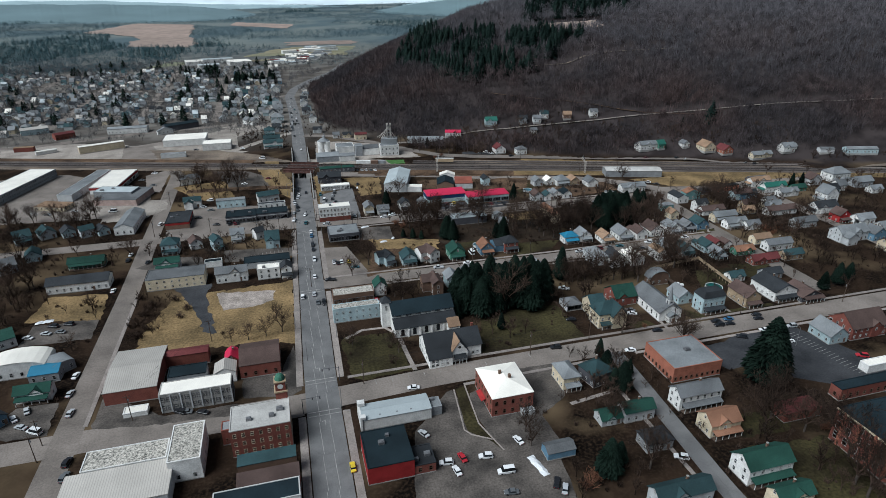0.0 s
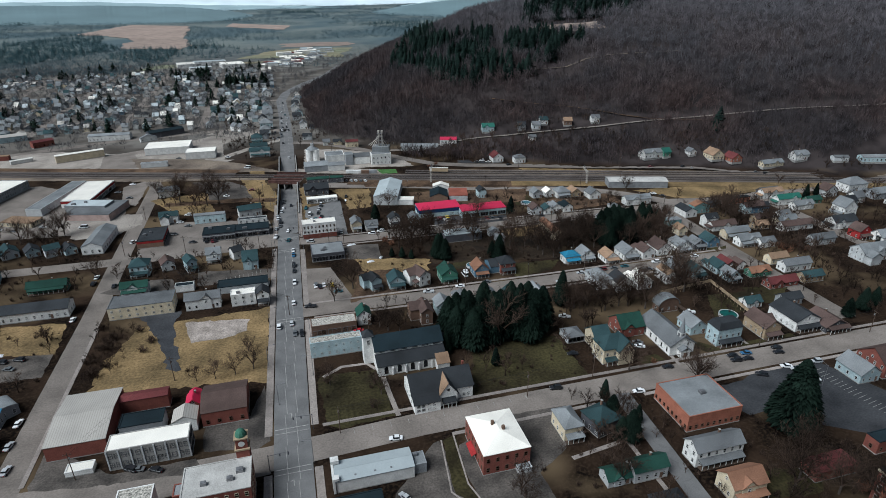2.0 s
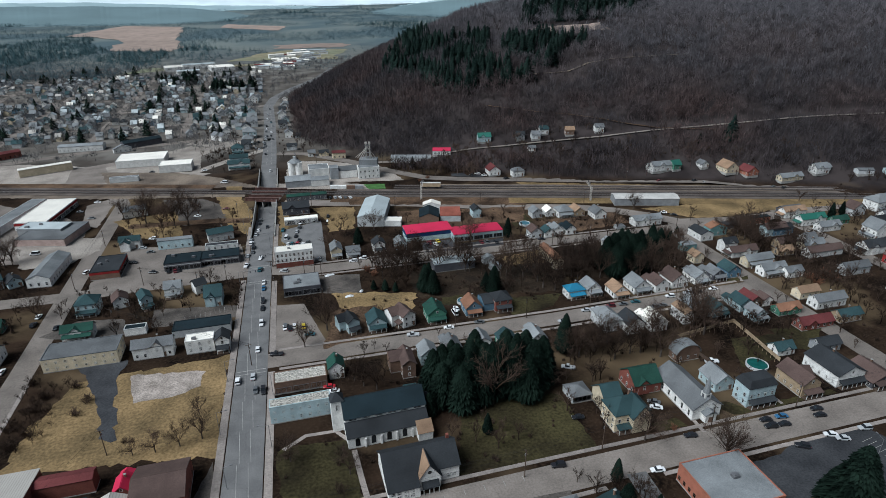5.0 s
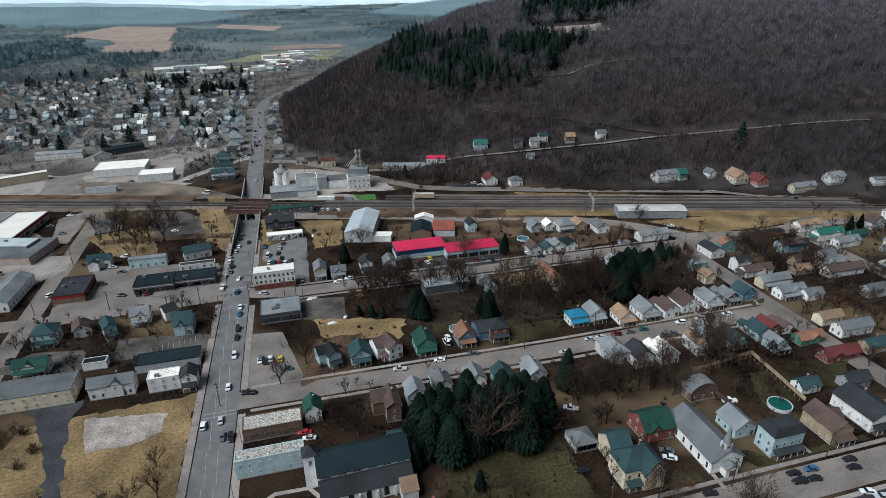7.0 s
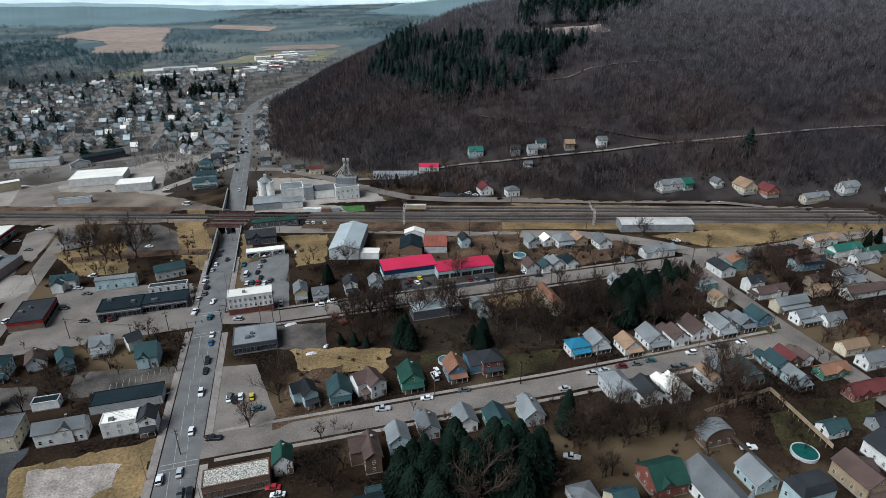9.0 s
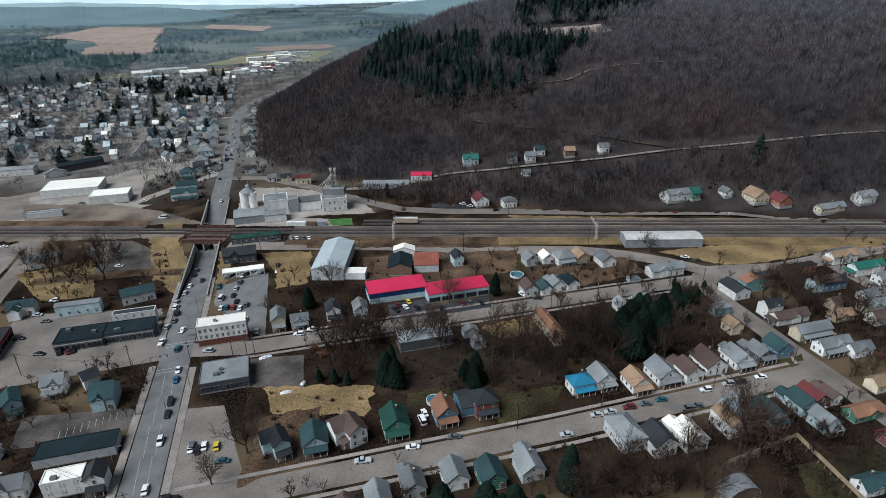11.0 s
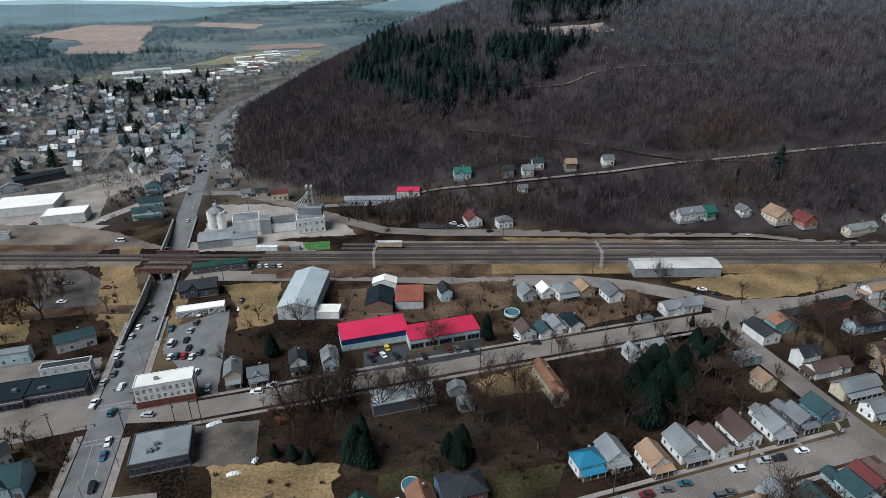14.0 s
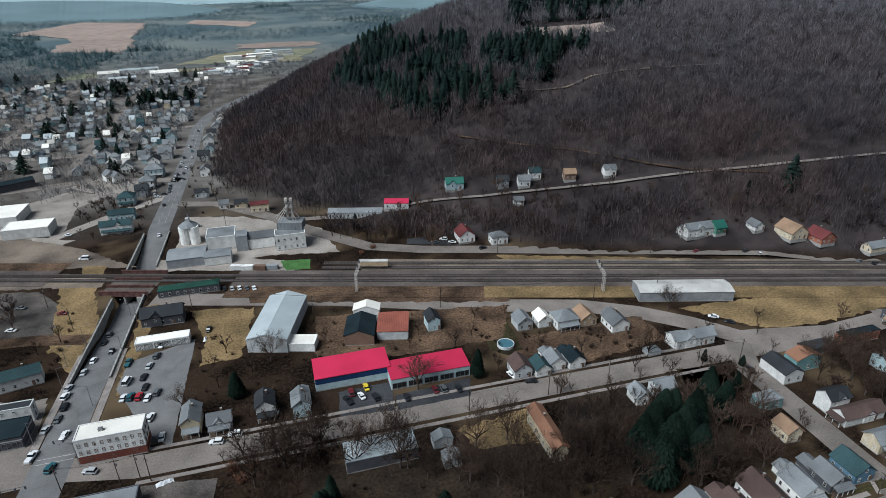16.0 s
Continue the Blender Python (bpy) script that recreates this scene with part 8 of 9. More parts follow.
def far_town():
    rnd = random.Random(21)
    tones = ["white"] * 7 + ["lgrey"] * 6 + ["pale"] * 5 + ["grey", "grey", "cream", "stone", "blue"]
    tops = ["dgrey", "grey", "grey", "grey", "lgrey", "lgrey", "lgrey", "lgrey", "teal", "steel", "zinc", "white"]
    keys = ["wall_" + k for k in dict.fromkeys(tones)] + ["roof_" + k for k in dict.fromkeys(tops + ["maroon"])]
    rest, made = Geo(), 0
    for row in range(30):
        for k in range(72):
            x = 36 - k * 10.8 + rnd.uniform(-3, 3)
            y = 640 + row * 17 + rnd.uniform(-4, 4)
            if x < -0.72 * (y - 60) or (x + 70) % 82 < 6 or (x + 70) % 82 > 76 or rnd.random() < 0.14 or in_poly(x, y, WORKS_YARD):
                continue
            if (y - 749) % 88 < 7 or (y - 749) % 88 > 81 or (y < 690 and x > -60) or (x > 20 and y > 860):
                continue
            if near_line(x, y, main_line, 15) or any(math.hypot(x - a, y - b) < r + 5 for a, b, r in OLD_BUILT) or noise.noise(Vector((x * 0.008, y * 0.008, 2))) < -0.34:
                continue
            w, d, h = rnd.uniform(4.5, 7), rnd.uniform(6, 9.5), rnd.uniform(2.8, 4.6)
            roof, wall, top = rnd.choice(["gy", "gx", "gy", "gx", "hip"]), rnd.choice(tones), rnd.choice(tops)
            rise = 0.75 * (w if roof == "gy" else d if roof == "gx" else min(w, d)) / 2
            body, cap = wall_geo(roof, w, d, h, rise), roof_geo(roof, w, d, h, rise)
            turn = rnd.choice([0, 0, 0, 3, -3, 90])
            if made < 80:
                t = thing("house", x, y, 0, turn, f"{WALLS[wall][1]} house with {TOPS[top][1]} {ROOF_WORD[roof]} roof", "house", "houses of the far town")
                part("wall", body, MATS["wall_" + wall], t)
                part("roof", cap, MATS["roof_" + top], t)
            else:
                c, s = math.cos(radians(turn)), math.sin(radians(turn))
                for g, key in ((body, "wall_" + wall), (cap, "roof_" + top)):
                    n = len(rest.v)
                    rest.v += [(x + c * a - s * b, y + s * a + c * b, e) for a, b, e in g.v]
                    rest.f += [tuple(n + i for i in q) for q in g.f]
                    rest.m += [keys.index(key)] * len(g.f)
            made += 1
    for _ in range(70):
        u, w = rnd.random(), rnd.random()
        x, y = -15 + 70 * u + 95 * w, 1175 - 20 * u + 300 * w
        if hz(x, y) > 4 or near_line(x, y, main_line, 9):
            continue
        w2, d2, h2 = rnd.uniform(6, 20), rnd.uniform(6, 10), rnd.uniform(3, 5)
        top = rnd.choice(["white", "zinc", "lgrey", "grey", "maroon", "white"])
        for g, key in ((wall_geo("gx", w2, d2, h2, d2 * 0.2), "wall_white"), (roof_geo("gx", w2, d2, h2, d2 * 0.2), "roof_" + top)):
            n = len(rest.v)
            rest.v += [(x + a, y + b, e + hz(x, y)) for a, b, e in g.v]
            rest.f += [tuple(n + i for i in q) for q in g.f]
            rest.m += [keys.index(key)] * len(g.f)
    tagged(new("far_houses", rest.mesh("far_houses", [MATS[k] for k in keys])), "hundreds of small pale houses across the valley floor", "houses", kind="stuff")
    for _ in range(3800):
        y = rnd.uniform(620, 1240)
        x = rnd.uniform(-0.72 * (y - 60), 5)
        if near_line(x, y, main_line, 11) or any(abs(x - a) < r + 3 and -r - 12 < y - b < r + 3 for a, b, r in OLD_BUILT):
            continue
        FAR_TREES.append((x, y, 0, *(2 * [rnd.uniform(6, 12)]), rnd.randrange(4)))
    for _ in range(900):
        y = rnd.uniform(820, 1290)
        x = rnd.uniform(0, 200)
        if hz(x, y) < 3 and not near_line(x, y, main_line, 9) and float(west_of(x, y)) < 12 and noise.noise(Vector((x * 0.02, y * 0.02, 5))) > -0.15:
            FAR_TREES.append((x, y, hz(x, y), *(2 * [rnd.uniform(7, 12)]), rnd.randrange(4)))
    for _ in range(130):
        y = rnd.uniform(660, 1200)
        x = rnd.uniform(-0.72 * (y - 60), -5)
        s = rnd.uniform(9, 16)
        FAR_PINES.append((x, y, 0, s * rnd.uniform(1.5, 2.6), s, rnd.randrange(3)))
    for _ in range(45):
        s = rnd.uniform(12, 19)
        u, w = ((rnd.uniform(-60, -2), rnd.uniform(950, 992)) if rnd.random() < 0.6 else (rnd.uniform(-140, -88), rnd.uniform(1045, 1075)))
        FAR_PINES.append((u, w, 0, s * 2.0, s, rnd.randrange(3)))
    scatter("street_trees", [puff_tree(k + 50, 40) for k in range(4)], FAR_TREES, FAR_TWIG, "bare winter trees among the far houses", "trees")
    scatter("garden_conifers", [spire_pine(k + 50) for k in range(3)], FAR_PINES, NEEDLES, "dark conifers among the far houses", "trees")


FAR_TREES, FAR_PINES = [], []
far_town()


# ---------------------------------------------------------------- landmarks
def church():
    t = thing("church", 51, 222, 0, 1.5, "white stone church with dark roof, clerestory and side aisle", "church")
    w = 27.5
    stone, slate = MATS["wall_white"], MATS["roof_dgrey"]
    part("aisle_wall", Geo().box(-w / 2, w / 2, -8.6, -3.6, 0, 4.6), stone, t)
    part("aisle_roof", Geo().slab([(-w / 2 - 0.3, -9.0, 4.5), (w / 2 + 0.3, -9.0, 4.5), (w / 2 + 0.3, -3.5, 7.2), (-w / 2 - 0.3, -3.5, 7.2)], 0.25), slate, t)
    part("nave_wall", Geo().box(-w / 2, w / 2, -3.6, 7.4, 0, 8.6), stone, t)
    part("gable", Geo().face([(-w / 2, -3.6, 8.6), (-w / 2, 7.4, 8.6), (-w / 2, 1.9, 12.4)][::-1]).face([(w / 2, -3.6, 8.6), (w / 2, 7.4, 8.6), (w / 2, 1.9, 12.4)]), stone, t)
    for s, y in ((-1, -4.1), (1, 7.9)):
        q = [(-w / 2 - 0.4, y, 8.45), (w / 2 + 0.4, y, 8.45), (w / 2 + 0.4, 1.9, 12.6), (-w / 2 - 0.4, 1.9, 12.6)]
        part("nave_roof", Geo().slab(q if s < 0 else q[::-1], 0.25), MATS["roof_black"], t, "dark slate roof")
    for k in range(6):
        part("clerestory_window", window_mesh(2.6, 0.8), None, t, m=pose(-w / 2 + 2.6 + k * 4.45, -3.63, 7.45))
    for k in range(5):
        x = -w / 2 + 3.2 + k * 5.3
        g = Geo().face([(1.1 * math.cos(math.pi * i / 8) * 0.7, -0.02, 2.3 + 0.8 * math.sin(math.pi * i / 8)) for i in range(9)] + [(-0.77, -0.02, 0), (0.77, -0.02, 0)])
        g.box(-0.85, 0.85, -0.06, 0.02, -0.15, 0)
        part("arched_window", g, GLASS, t, m=pose(x, -8.62, 0.9))
        part("buttress", Geo().box(-0.3, 0.3, -0.6, 0, 0, 3.6), stone, t, m=pose(x + 2.6, -8.6, 0))
    part("tower", Geo().box(-2.1, 2.1, -2.1, 2.1, 0, 12.5), stone, t, m=pose(-w / 2 - 1.6, 3.4, 0))
    part("tower_roof", Geo().face([(-2.4, -2.4, 12.5), (2.4, -2.4, 12.5), (0, 0, 15)]).face([(2.4, -2.4, 12.5), (2.4, 2.4, 12.5), (0, 0, 15)]).face([(2.4, 2.4, 12.5), (-2.4, 2.4, 12.5), (0, 0, 15)]).face([(-2.4, 2.4, 12.5), (-2.4, -2.4, 12.5), (0, 0, 15)]), slate, t, m=pose(-w / 2 - 1.6, 3.4, 0))
    part("belfry_window", window_mesh(1.2, 2.2), None, t, m=pose(-w / 2 - 1.6, 1.28, 8.8))
    part("apse", Geo().tube((w / 2, 1.9, 0), (w / 2, 1.9, 7), 3.4, 3.4, 12, caps=True), stone, t)
    part("apse_roof", Geo().tube((w / 2, 1.9, 7), (w / 2, 1.9, 9.4), 3.7, 0.2, 12), slate, t)
    part("link_roof", Geo().slab([(9, -12.5, 3.6), (14.5, -12.5, 3.6), (14.5, -8.7, 6.4), (9, -8.7, 6.4)], 0.25), MATS["roof_tan"], t, "tan shingled roof")
    part("link_wall", Geo().box(9.3, 14.2, -12.2, -8.6, 0, 3.5), stone, t)


def parish_house():
    t = thing("parish_house", 57.5, 198, 0, 1.5, "white parish house with dark steep roof and front gable", "house")
    shell(t, 23, 12.5, 5.2, "gx", "white", "dgrey", 0.75)
    part("gable_wall", Geo().face([(-3.4, -8.2, 0), (3.4, -8.2, 0), (3.4, -8.2, 4.6), (0, -8.2, 9.2), (-3.4, -8.2, 4.6)]).box(-3.4, 3.4, -8.19, -6, 0, 4.6), MATS["wall_white"], t, m=pose(1.5, 0, 0))
    for s in (-1, 1):
        q = [(s * 3.8, -8.6, 4.2), (0, -8.6, 9.6), (0, 0.5, 9.6), (s * 3.8, -5.5, 4.2)]
        part("gable_roof", Geo().slab(q[::-1] if s < 0 else q, 0.2), MATS["roof_tan"] if s < 0 else MATS["roof_dgrey"], t, m=pose(1.5, 0, 0))
    part("round_window", Geo().tube((1.5, -8.26, 6.6), (1.5, -8.2, 6.6), 0.6, 0.6, 14, caps=True), GLASS, t)
    part("lean_wing", Geo().box(-11.5, -2, -10.2, -6.2, 0, 4.2), MATS["wall_white"], t)
    part("lean_roof", Geo().slab([(-11.9, -10.6, 4.2), (-1.9, -10.6, 4.2), (-1.9, -5.8, 6.2), (-11.9, -5.8, 6.2)], 0.22), MATS["roof_dgrey"], t)
    for x in (-10.2, -8.4, -6.2, -4.4):
        for z in (0.9, 2.6):
            part("window", window_mesh(1.3, 1.2), None, t, m=pose(x, -10.22, z))
    part("porch_canopy", Geo().slab([(-1.2, -10.4, 2.7), (4.2, -10.4, 2.7), (4.2, -8.2, 3.5), (-1.2, -8.2, 3.5)], 0.2), MATS["roof_dgrey"], t)
    for x in (-0.9, 0.9, 2.2, 3.9):
        part("post", Geo().box(x - 0.1, x + 0.1, -10.2, -10.0, 0, 2.7), TRIM, t)
    facade(t, 23, 12.5, "w", 1.2, 2.6, 2)
    part("window", window_mesh(1.2, 1.3), None, t, m=pose(8, -6.27, 1.2))
    part("window", window_mesh(1.2, 1.3), None, t, m=pose(9.8, -6.27, 1.2))
    part("chimney", Geo().box(9.5, 10.3, 1, 1.8, 7, 11), MATS["wall_brick"], t)


def clock_tower():
    x, y = -10.2, 172.4
    t = thing("clock_tower", x, y, 0, 0, "brick and tan clock tower with domed belfry", "tower")
    part("shaft", Geo().box(-1.9, 1.9, -1.9, 1.9, 0, 13.5), MATS["wall_brick"], t)
    part("cornice", Geo().box(-2.2, 2.2, -2.2, 2.2, 13.5, 14.0), MATS["wall_tan"], t)
    part("clock_stage", Geo().box(-1.7, 1.7, -1.7, 1.7, 14.0, 17.4), MATS["wall_brick"], t)
    for r in (0, 90, -90):
        part("clock_face", Geo().tube((0, -1.78, 15.7), (0, -1.7, 15.7), 0.95, 0.95, 16, caps=True), TRIM, t, "white clock face", m=pose(0, 0, 0, 0, 0, r))
    part("ledge", Geo().box(-2.0, 2.0, -2.0, 2.0, 17.4, 17.8), MATS["wall_tan"], t)
    g = Geo()
    for i in range(5):
        a0, a1 = math.pi / 2 * i / 5, math.pi / 2 * (i + 1) / 5
        g.tube((0, 0, 17.8 + 2.2 * math.sin(a0)), (0, 0, 17.8 + 2.2 * math.sin(a1)), 1.7 * math.cos(a0), max(1.7 * math.cos(a1), 0.05), 10)
    part("dome", g, MATS["wall_green"], t, "green copper dome")
    part("finial", Geo().tube((0, 0, 19.9), (0, 0, 21.4), 0.08, 0.03, 5), STEEL, t)


def chapel():
    t = thing("chapel", 160.5, 206, 0, 0, "white clapboard chapel with grey roof and steeple", "church")
    shell(t, 11.5, 23, 4.4, "gy", "white", "grey", 0.65)
    facade(t, 11.5, 23, "w", 1.1, 3, 1, 1.0, 2.2, pitch=3.6)
    part("steeple_base", Geo().box(-1.2, 1.2, -1.2, 1.2, 6.0, 9.8), TRIM, t, m=pose(0, -9.6, 0))
    part("spire", Geo().tube((0, -9.6, 9.8), (0, -9.6, 16.4), 1.35, 0.05, 8), MATS["roof_lgrey"], t, "pale grey tapering spire")
    for r in (0, -90):
        part("louvre", Geo().box(-0.5, 0.5, -1.23, -1.18, 7.4, 9.2), MATS["wall_dark"], t, m=pose(0, -9.6, 0, 0, 0, r))
    part("entrance", Geo().box(-2.2, 2.2, -14.0, -11.4, 0, 3.0), MATS["wall_white"], t)
    part("entrance_roof", Geo().slab([(-2.5, -14.3, 3.0), (0, -14.3, 4.6), (0, -11.4, 4.6), (-2.5, -11.4, 3.0)], -0.15).slab([(0, -14.3, 4.6), (2.5, -14.3, 3.0), (2.5, -11.4, 3.0), (0, -11.4, 4.6)], -0.15), MATS["roof_lgrey"], t)
    part("door", Geo().box(-0.9, 0.9, -14.06, -14.0, 0, 2.3), MATS["wall_brown"], t)


def school():
    t = thing("school_building", 186, 92, 0, 0, "large red brick school with tall windows and dark flat roof", "building")
    shell(t, 40, 44, 13, "flat", "brick", "black", 0)
    facade(t, 40, 44, "ws", 2.0, 4.0, 3, 1.6, 2.6, pitch=3.4)
    for k in range(8):
        part("pilaster", Geo().box(-0.35, 0, -0.5, 0.5, 0, 13), MATS["wall_orange"], t, m=pose(-20, -19 + k * 5.4, 0))
    part("cornice", Geo().box(-20.3, -19.9, -22.2, 22.2, 12.4, 13.0), MATS["wall_cream"], t)
    part("skylight", Geo().slab([(-12, 4, 14), (0, 4, 14), (0, 10, 15.6), (-12, 10, 15.6)], 0.4), MATS["roof_lgrey"], t)
    for u, v in ((-12, -6), (-3, -12), (8, 0)):
        part("air_unit", Geo().box(-1.2, 1.2, -0.9, 0.9, 13.1, 14.4), STEEL, t, m=pose(u, v, 0))


def feed_mill():
    t = thing("grain_elevator", 91, 511, 0, -17, "pale metal grain elevator tower with pipes on a feed mill", "elevator")
    part("upper_store", Geo().box(-7, 7, -2, 7, 9, 13.5), MATS["roof_lgrey"], t)
    for k in range(8):
        part("bay_rib", Geo().box(-7 + k * 2 - 0.1, -7 + k * 2 + 0.1, -2.15, -2, 9, 13.5), STEEL, t)
    for u in (-1.6, 1.2):
        part("leg", Geo().box(u - 0.5, u + 0.5, 2, 3, 13.5, 25), MATS["roof_steel"], t)
        part("leg_head", Geo().box(u - 0.8, u + 0.8, 1.6, 3.4, 25, 26.6), MATS["roof_steel"], t)
    for k in range(4):
        part("platform", Geo().box(-2.6, 2.2, 1.4, 3.6, 15 + k * 3, 15.15 + k * 3), STEEL, t)
    for k, (u, v) in enumerate(((-9, 4), (-7, 0), (-5, -1), (4, 0), (6, 3), (-11, 6))):
        part("spout", Geo().tube((-0.3, 2.5, 24 - k * 0.4), (u, v, 13.2), 0.22, 0.22, 6), MATS["roof_steel"], t)
    s = thing("silo", 35, 531, 0, 0, "white clustered grain silos with grey conical roofs", "silo")
    for dx, dy in ((-2.6, -2), (2.6, -2.6), (0.4, 2.6)):
        part("bin", Geo().tube((dx, dy, 0), (dx, dy, 10.5), 2.9, 2.9, 14, caps=True), MATS["wall_white"], s)
    part("hood", Geo().tube((0, -0.5, 10.5), (0, -0.5, 12.6), 5.6, 2.6, 8, caps=True), MATS["roof_lgrey"], s)
    part("cupola", Geo().box(-1, 1, -1.5, 0.5, 12.4, 15), MATS["wall_lgrey"], s)
    part("elevator_pipe", Geo().tube((3.4, -4.4, 0), (0.8, -1.2, 18), 0.35, 0.35, 6), STEEL, s)


def signal_gantry(x, y):
    t = thing("signal_gantry", x, y, 0, -17.1, "pale steel lattice signal gantry over the tracks", "gantry", "signal gantries")
    for v in (-1.0, 1.0):
        for u in (-0.5, 0.5):
            part("leg", Geo().tube((u, v - 11, 0), (u, v - 11, 9.5), 0.09, 0.09, 4), MATS["roof_steel"], t)
    for k in range(9):
        part("brace", Geo().tube((-0.5, -12, k * 1.05), (0.5, -10, k * 1.05 + 1.0), 0.06, 0.06, 4), MATS["roof_steel"], t)
        part("brace", Geo().tube((0.5, -12, k * 1.05), (-0.5, -10, k * 1.05 + 1.0), 0.06, 0.06, 4), MATS["roof_steel"], t)
    for u in (-0.5, 0.5):
        for z in (8.4, 9.5):
            part("boom", Geo().tube((u, -12, z), (u, 4, z), 0.1, 0.1, 4), MATS["roof_steel"], t)
    for k in range(13):
        part("boom_brace", Geo().tube((-0.5, -12 + k * 1.25, 8.4), (0.5, -11.4 + k * 1.25, 9.5), 0.06, 0.06, 4), MATS["roof_steel"], t)
    for v in (-4.6, 0.6):
        part("signal_head", Geo().box(-0.3, 0.3, v - 0.2, v + 0.2, 9.6, 11.2), MATS["wall_dark"], t)


def freight_wagon(x, off):
    px, py = on_rail(x, off)
    t = thing("freight_wagon", px, py, 0.7, -17.1, "pale covered freight wagon standing on a siding", "wagon")
    part("body", Geo().box(-7.5, 7.5, -1.4, 1.4, 1.1, 3.9), MATS["wall_tan"], t)
    part("roof", Geo().slab([(-7.6, -1.5, 3.95), (7.6, -1.5, 3.95), (7.6, 0, 4.3), (-7.6, 0, 4.3)], 0.1).slab([(-7.6, 0, 4.3), (7.6, 0, 4.3), (7.6, 1.5, 3.95), (-7.6, 1.5, 3.95)], 0.1), MATS["roof_offwhite"], t)
    part("underframe", Geo().box(-7.3, 7.3, -1.1, 1.1, 0.8, 1.1), STEEL, t)
    for u in (-5.6, -4.0, 4.0, 5.6):
        part("wheelset", Geo().tube((u, -0.8, 0.42), (u, 0.8, 0.42), 0.42, 0.42, 10, caps=True), TYRE, t)


def container(x, y, rot, wall):
    t = thing("storage_container", x, y, hz(x, y), rot, WALLS[wall][1].split("-")[0].split(" ")[0] + " steel storage container in the mill yard", "container", "storage containers")
    part("body", Geo().box(-3, 3, -1.2, 1.2, 0.15, 2.6), MATS["wall_" + wall], t)
    for k in range(9):
        part("rib", Geo().box(-2.8 + k * 0.7 - 0.06, -2.8 + k * 0.7 + 0.06, -1.26, -1.2, 0.2, 2.55), MATS["wall_" + wall], t)


def traffic_light(x, y, rot):
    t = thing("traffic_light", x, y, 0, rot, "dark mast-arm traffic light at the crossing", "traffic light", "traffic lights")
    part("pole", Geo().tube((0, 0, 0), (0, 0, 6.6), 0.14, 0.1, 8, caps=True), MATS["wall_dark"], t)
    part("arm", Geo().tube((0, 0, 6.2), (6.5, 0, 6.6), 0.09, 0.06, 6), MATS["wall_dark"], t)
    for u in (3.6, 6.2):
        part("signal_head", Geo().box(u - 0.2, u + 0.2, -0.18, 0.18, 5.5, 6.5), MATS["wall_dark"], t)


freight_wagon(126, 13.5)
for x, y, rot, wall in ((61, 486, -17, "white"), (66.5, 484, -10, "white"), (73, 482, -17, "brown"), (79, 481, -14, "grey")):
    container(x, y, rot, wall)
for x, y, rot in ((float(main_x(346)) - 7.2, 346, 0), (float(main_x(364)) + 7.2, 364, 180), (float(main_x(174)) - 7.2, 174, 0), (float(main_x(190)) + 7.2, 190, 180)):
    traffic_light(x, y, rot)


def hillside_row():
    block(132, 541, 34, 8, 3.4, "gx", "lgrey", "lgrey", rot=-16, pitch=0.45, storeys=1, gap=2.2, label="long low grey row building on the hillside road")
    block(157, 533, 15, 8, 3.6, "gx", "white", "red", rot=-16, pitch=0.45, storeys=1, label="low white building with bright red roof on the hillside")
    house(194, 531, 11, 7.5, 4.2, "gx", "pale", "mint", rot=-8)
    for x, y, wall, top in ((222, 519, "grey", "dgrey"), (234, 514, "lgrey", "grey"), (243, 518, "white", "teal"), (262, 508, "brown", "tan"), (286, 502, "white", "grey")):
        house(x, y, 7.2, 6.5, 4.0, "gx", wall, top, rot=-12)
    house(225, 500, 6, 4.5, 2.6, "gx", "white", "grey", rot=-14)


def works():
    """The long pale works far down the valley."""
    for k, (x, y, w, d) in enumerate(((-143, 1222, 30, 34), (-104, 1248, 56, 22), (-62, 1205, 40, 40), (-112, 1160, 36, 20), (34, 1360, 30, 12), (82, 1385, 42, 12), (120, 1425, 40, 12))):
        block(x, y, w, d, 7, "flat" if k < 4 else "gx", "white", ("white", "zinc", "white", "zinc", "white", "white", "zinc")[k], rot=12, storeys=0, name="factory", label="long pale flat-roofed works in the valley")
        


church()
parish_house()
clock_tower()
chapel()
school()
feed_mill()
for gx in (121, 234.5):
    px, py = on_rail(gx, 0)
    signal_gantry(px, py)
hillside_row()
works()
pool(200.2, 215, 4.2, cover=True)
pool(169.6, 380.3, 3.6)
pool(102.7, 296.2, 3.0)


def fence(name, pts, h, mats, label, board=False):
    """Posts with boards or rails between them."""
    t = thing(name, 0, 0, 0, 0, label, "fence")
    for (ax, ay), (bx, by) in zip(pts, pts[1:]):
        ln = math.hypot(bx - ax, by - ay)
        n = max(1, round(ln / 2.6))
        ux, uy = (bx - ax) / ln, (by - ay) / ln
        for i in range(n):
            a, b = (ax + (bx - ax) * i / n, ay + (by - ay) * i / n), (ax + (bx - ax) * (i + 1) / n, ay + (by - ay) * (i + 1) / n)
            part("post", Geo().tube((*a, -0.2), (*a, h + 0.1), 0.07, 0.07, 5), mats, t)
            if board:
                part("panel", Geo().slab([(a[0] - uy * 0.03, a[1] + ux * 0.03, h), (b[0] - uy * 0.03, b[1] + ux * 0.03, h), (b[0] + uy * 0.03, b[1] - ux * 0.03, h), (a[0] + uy * 0.03, a[1] - ux * 0.03, h)], h - 0.1), mats, t)
            else:
                for z in (0.5 * h, h):
                    part("rail", Geo().tube((*a, z), (*b, z), 0.04, 0.04, 4), mats, t)


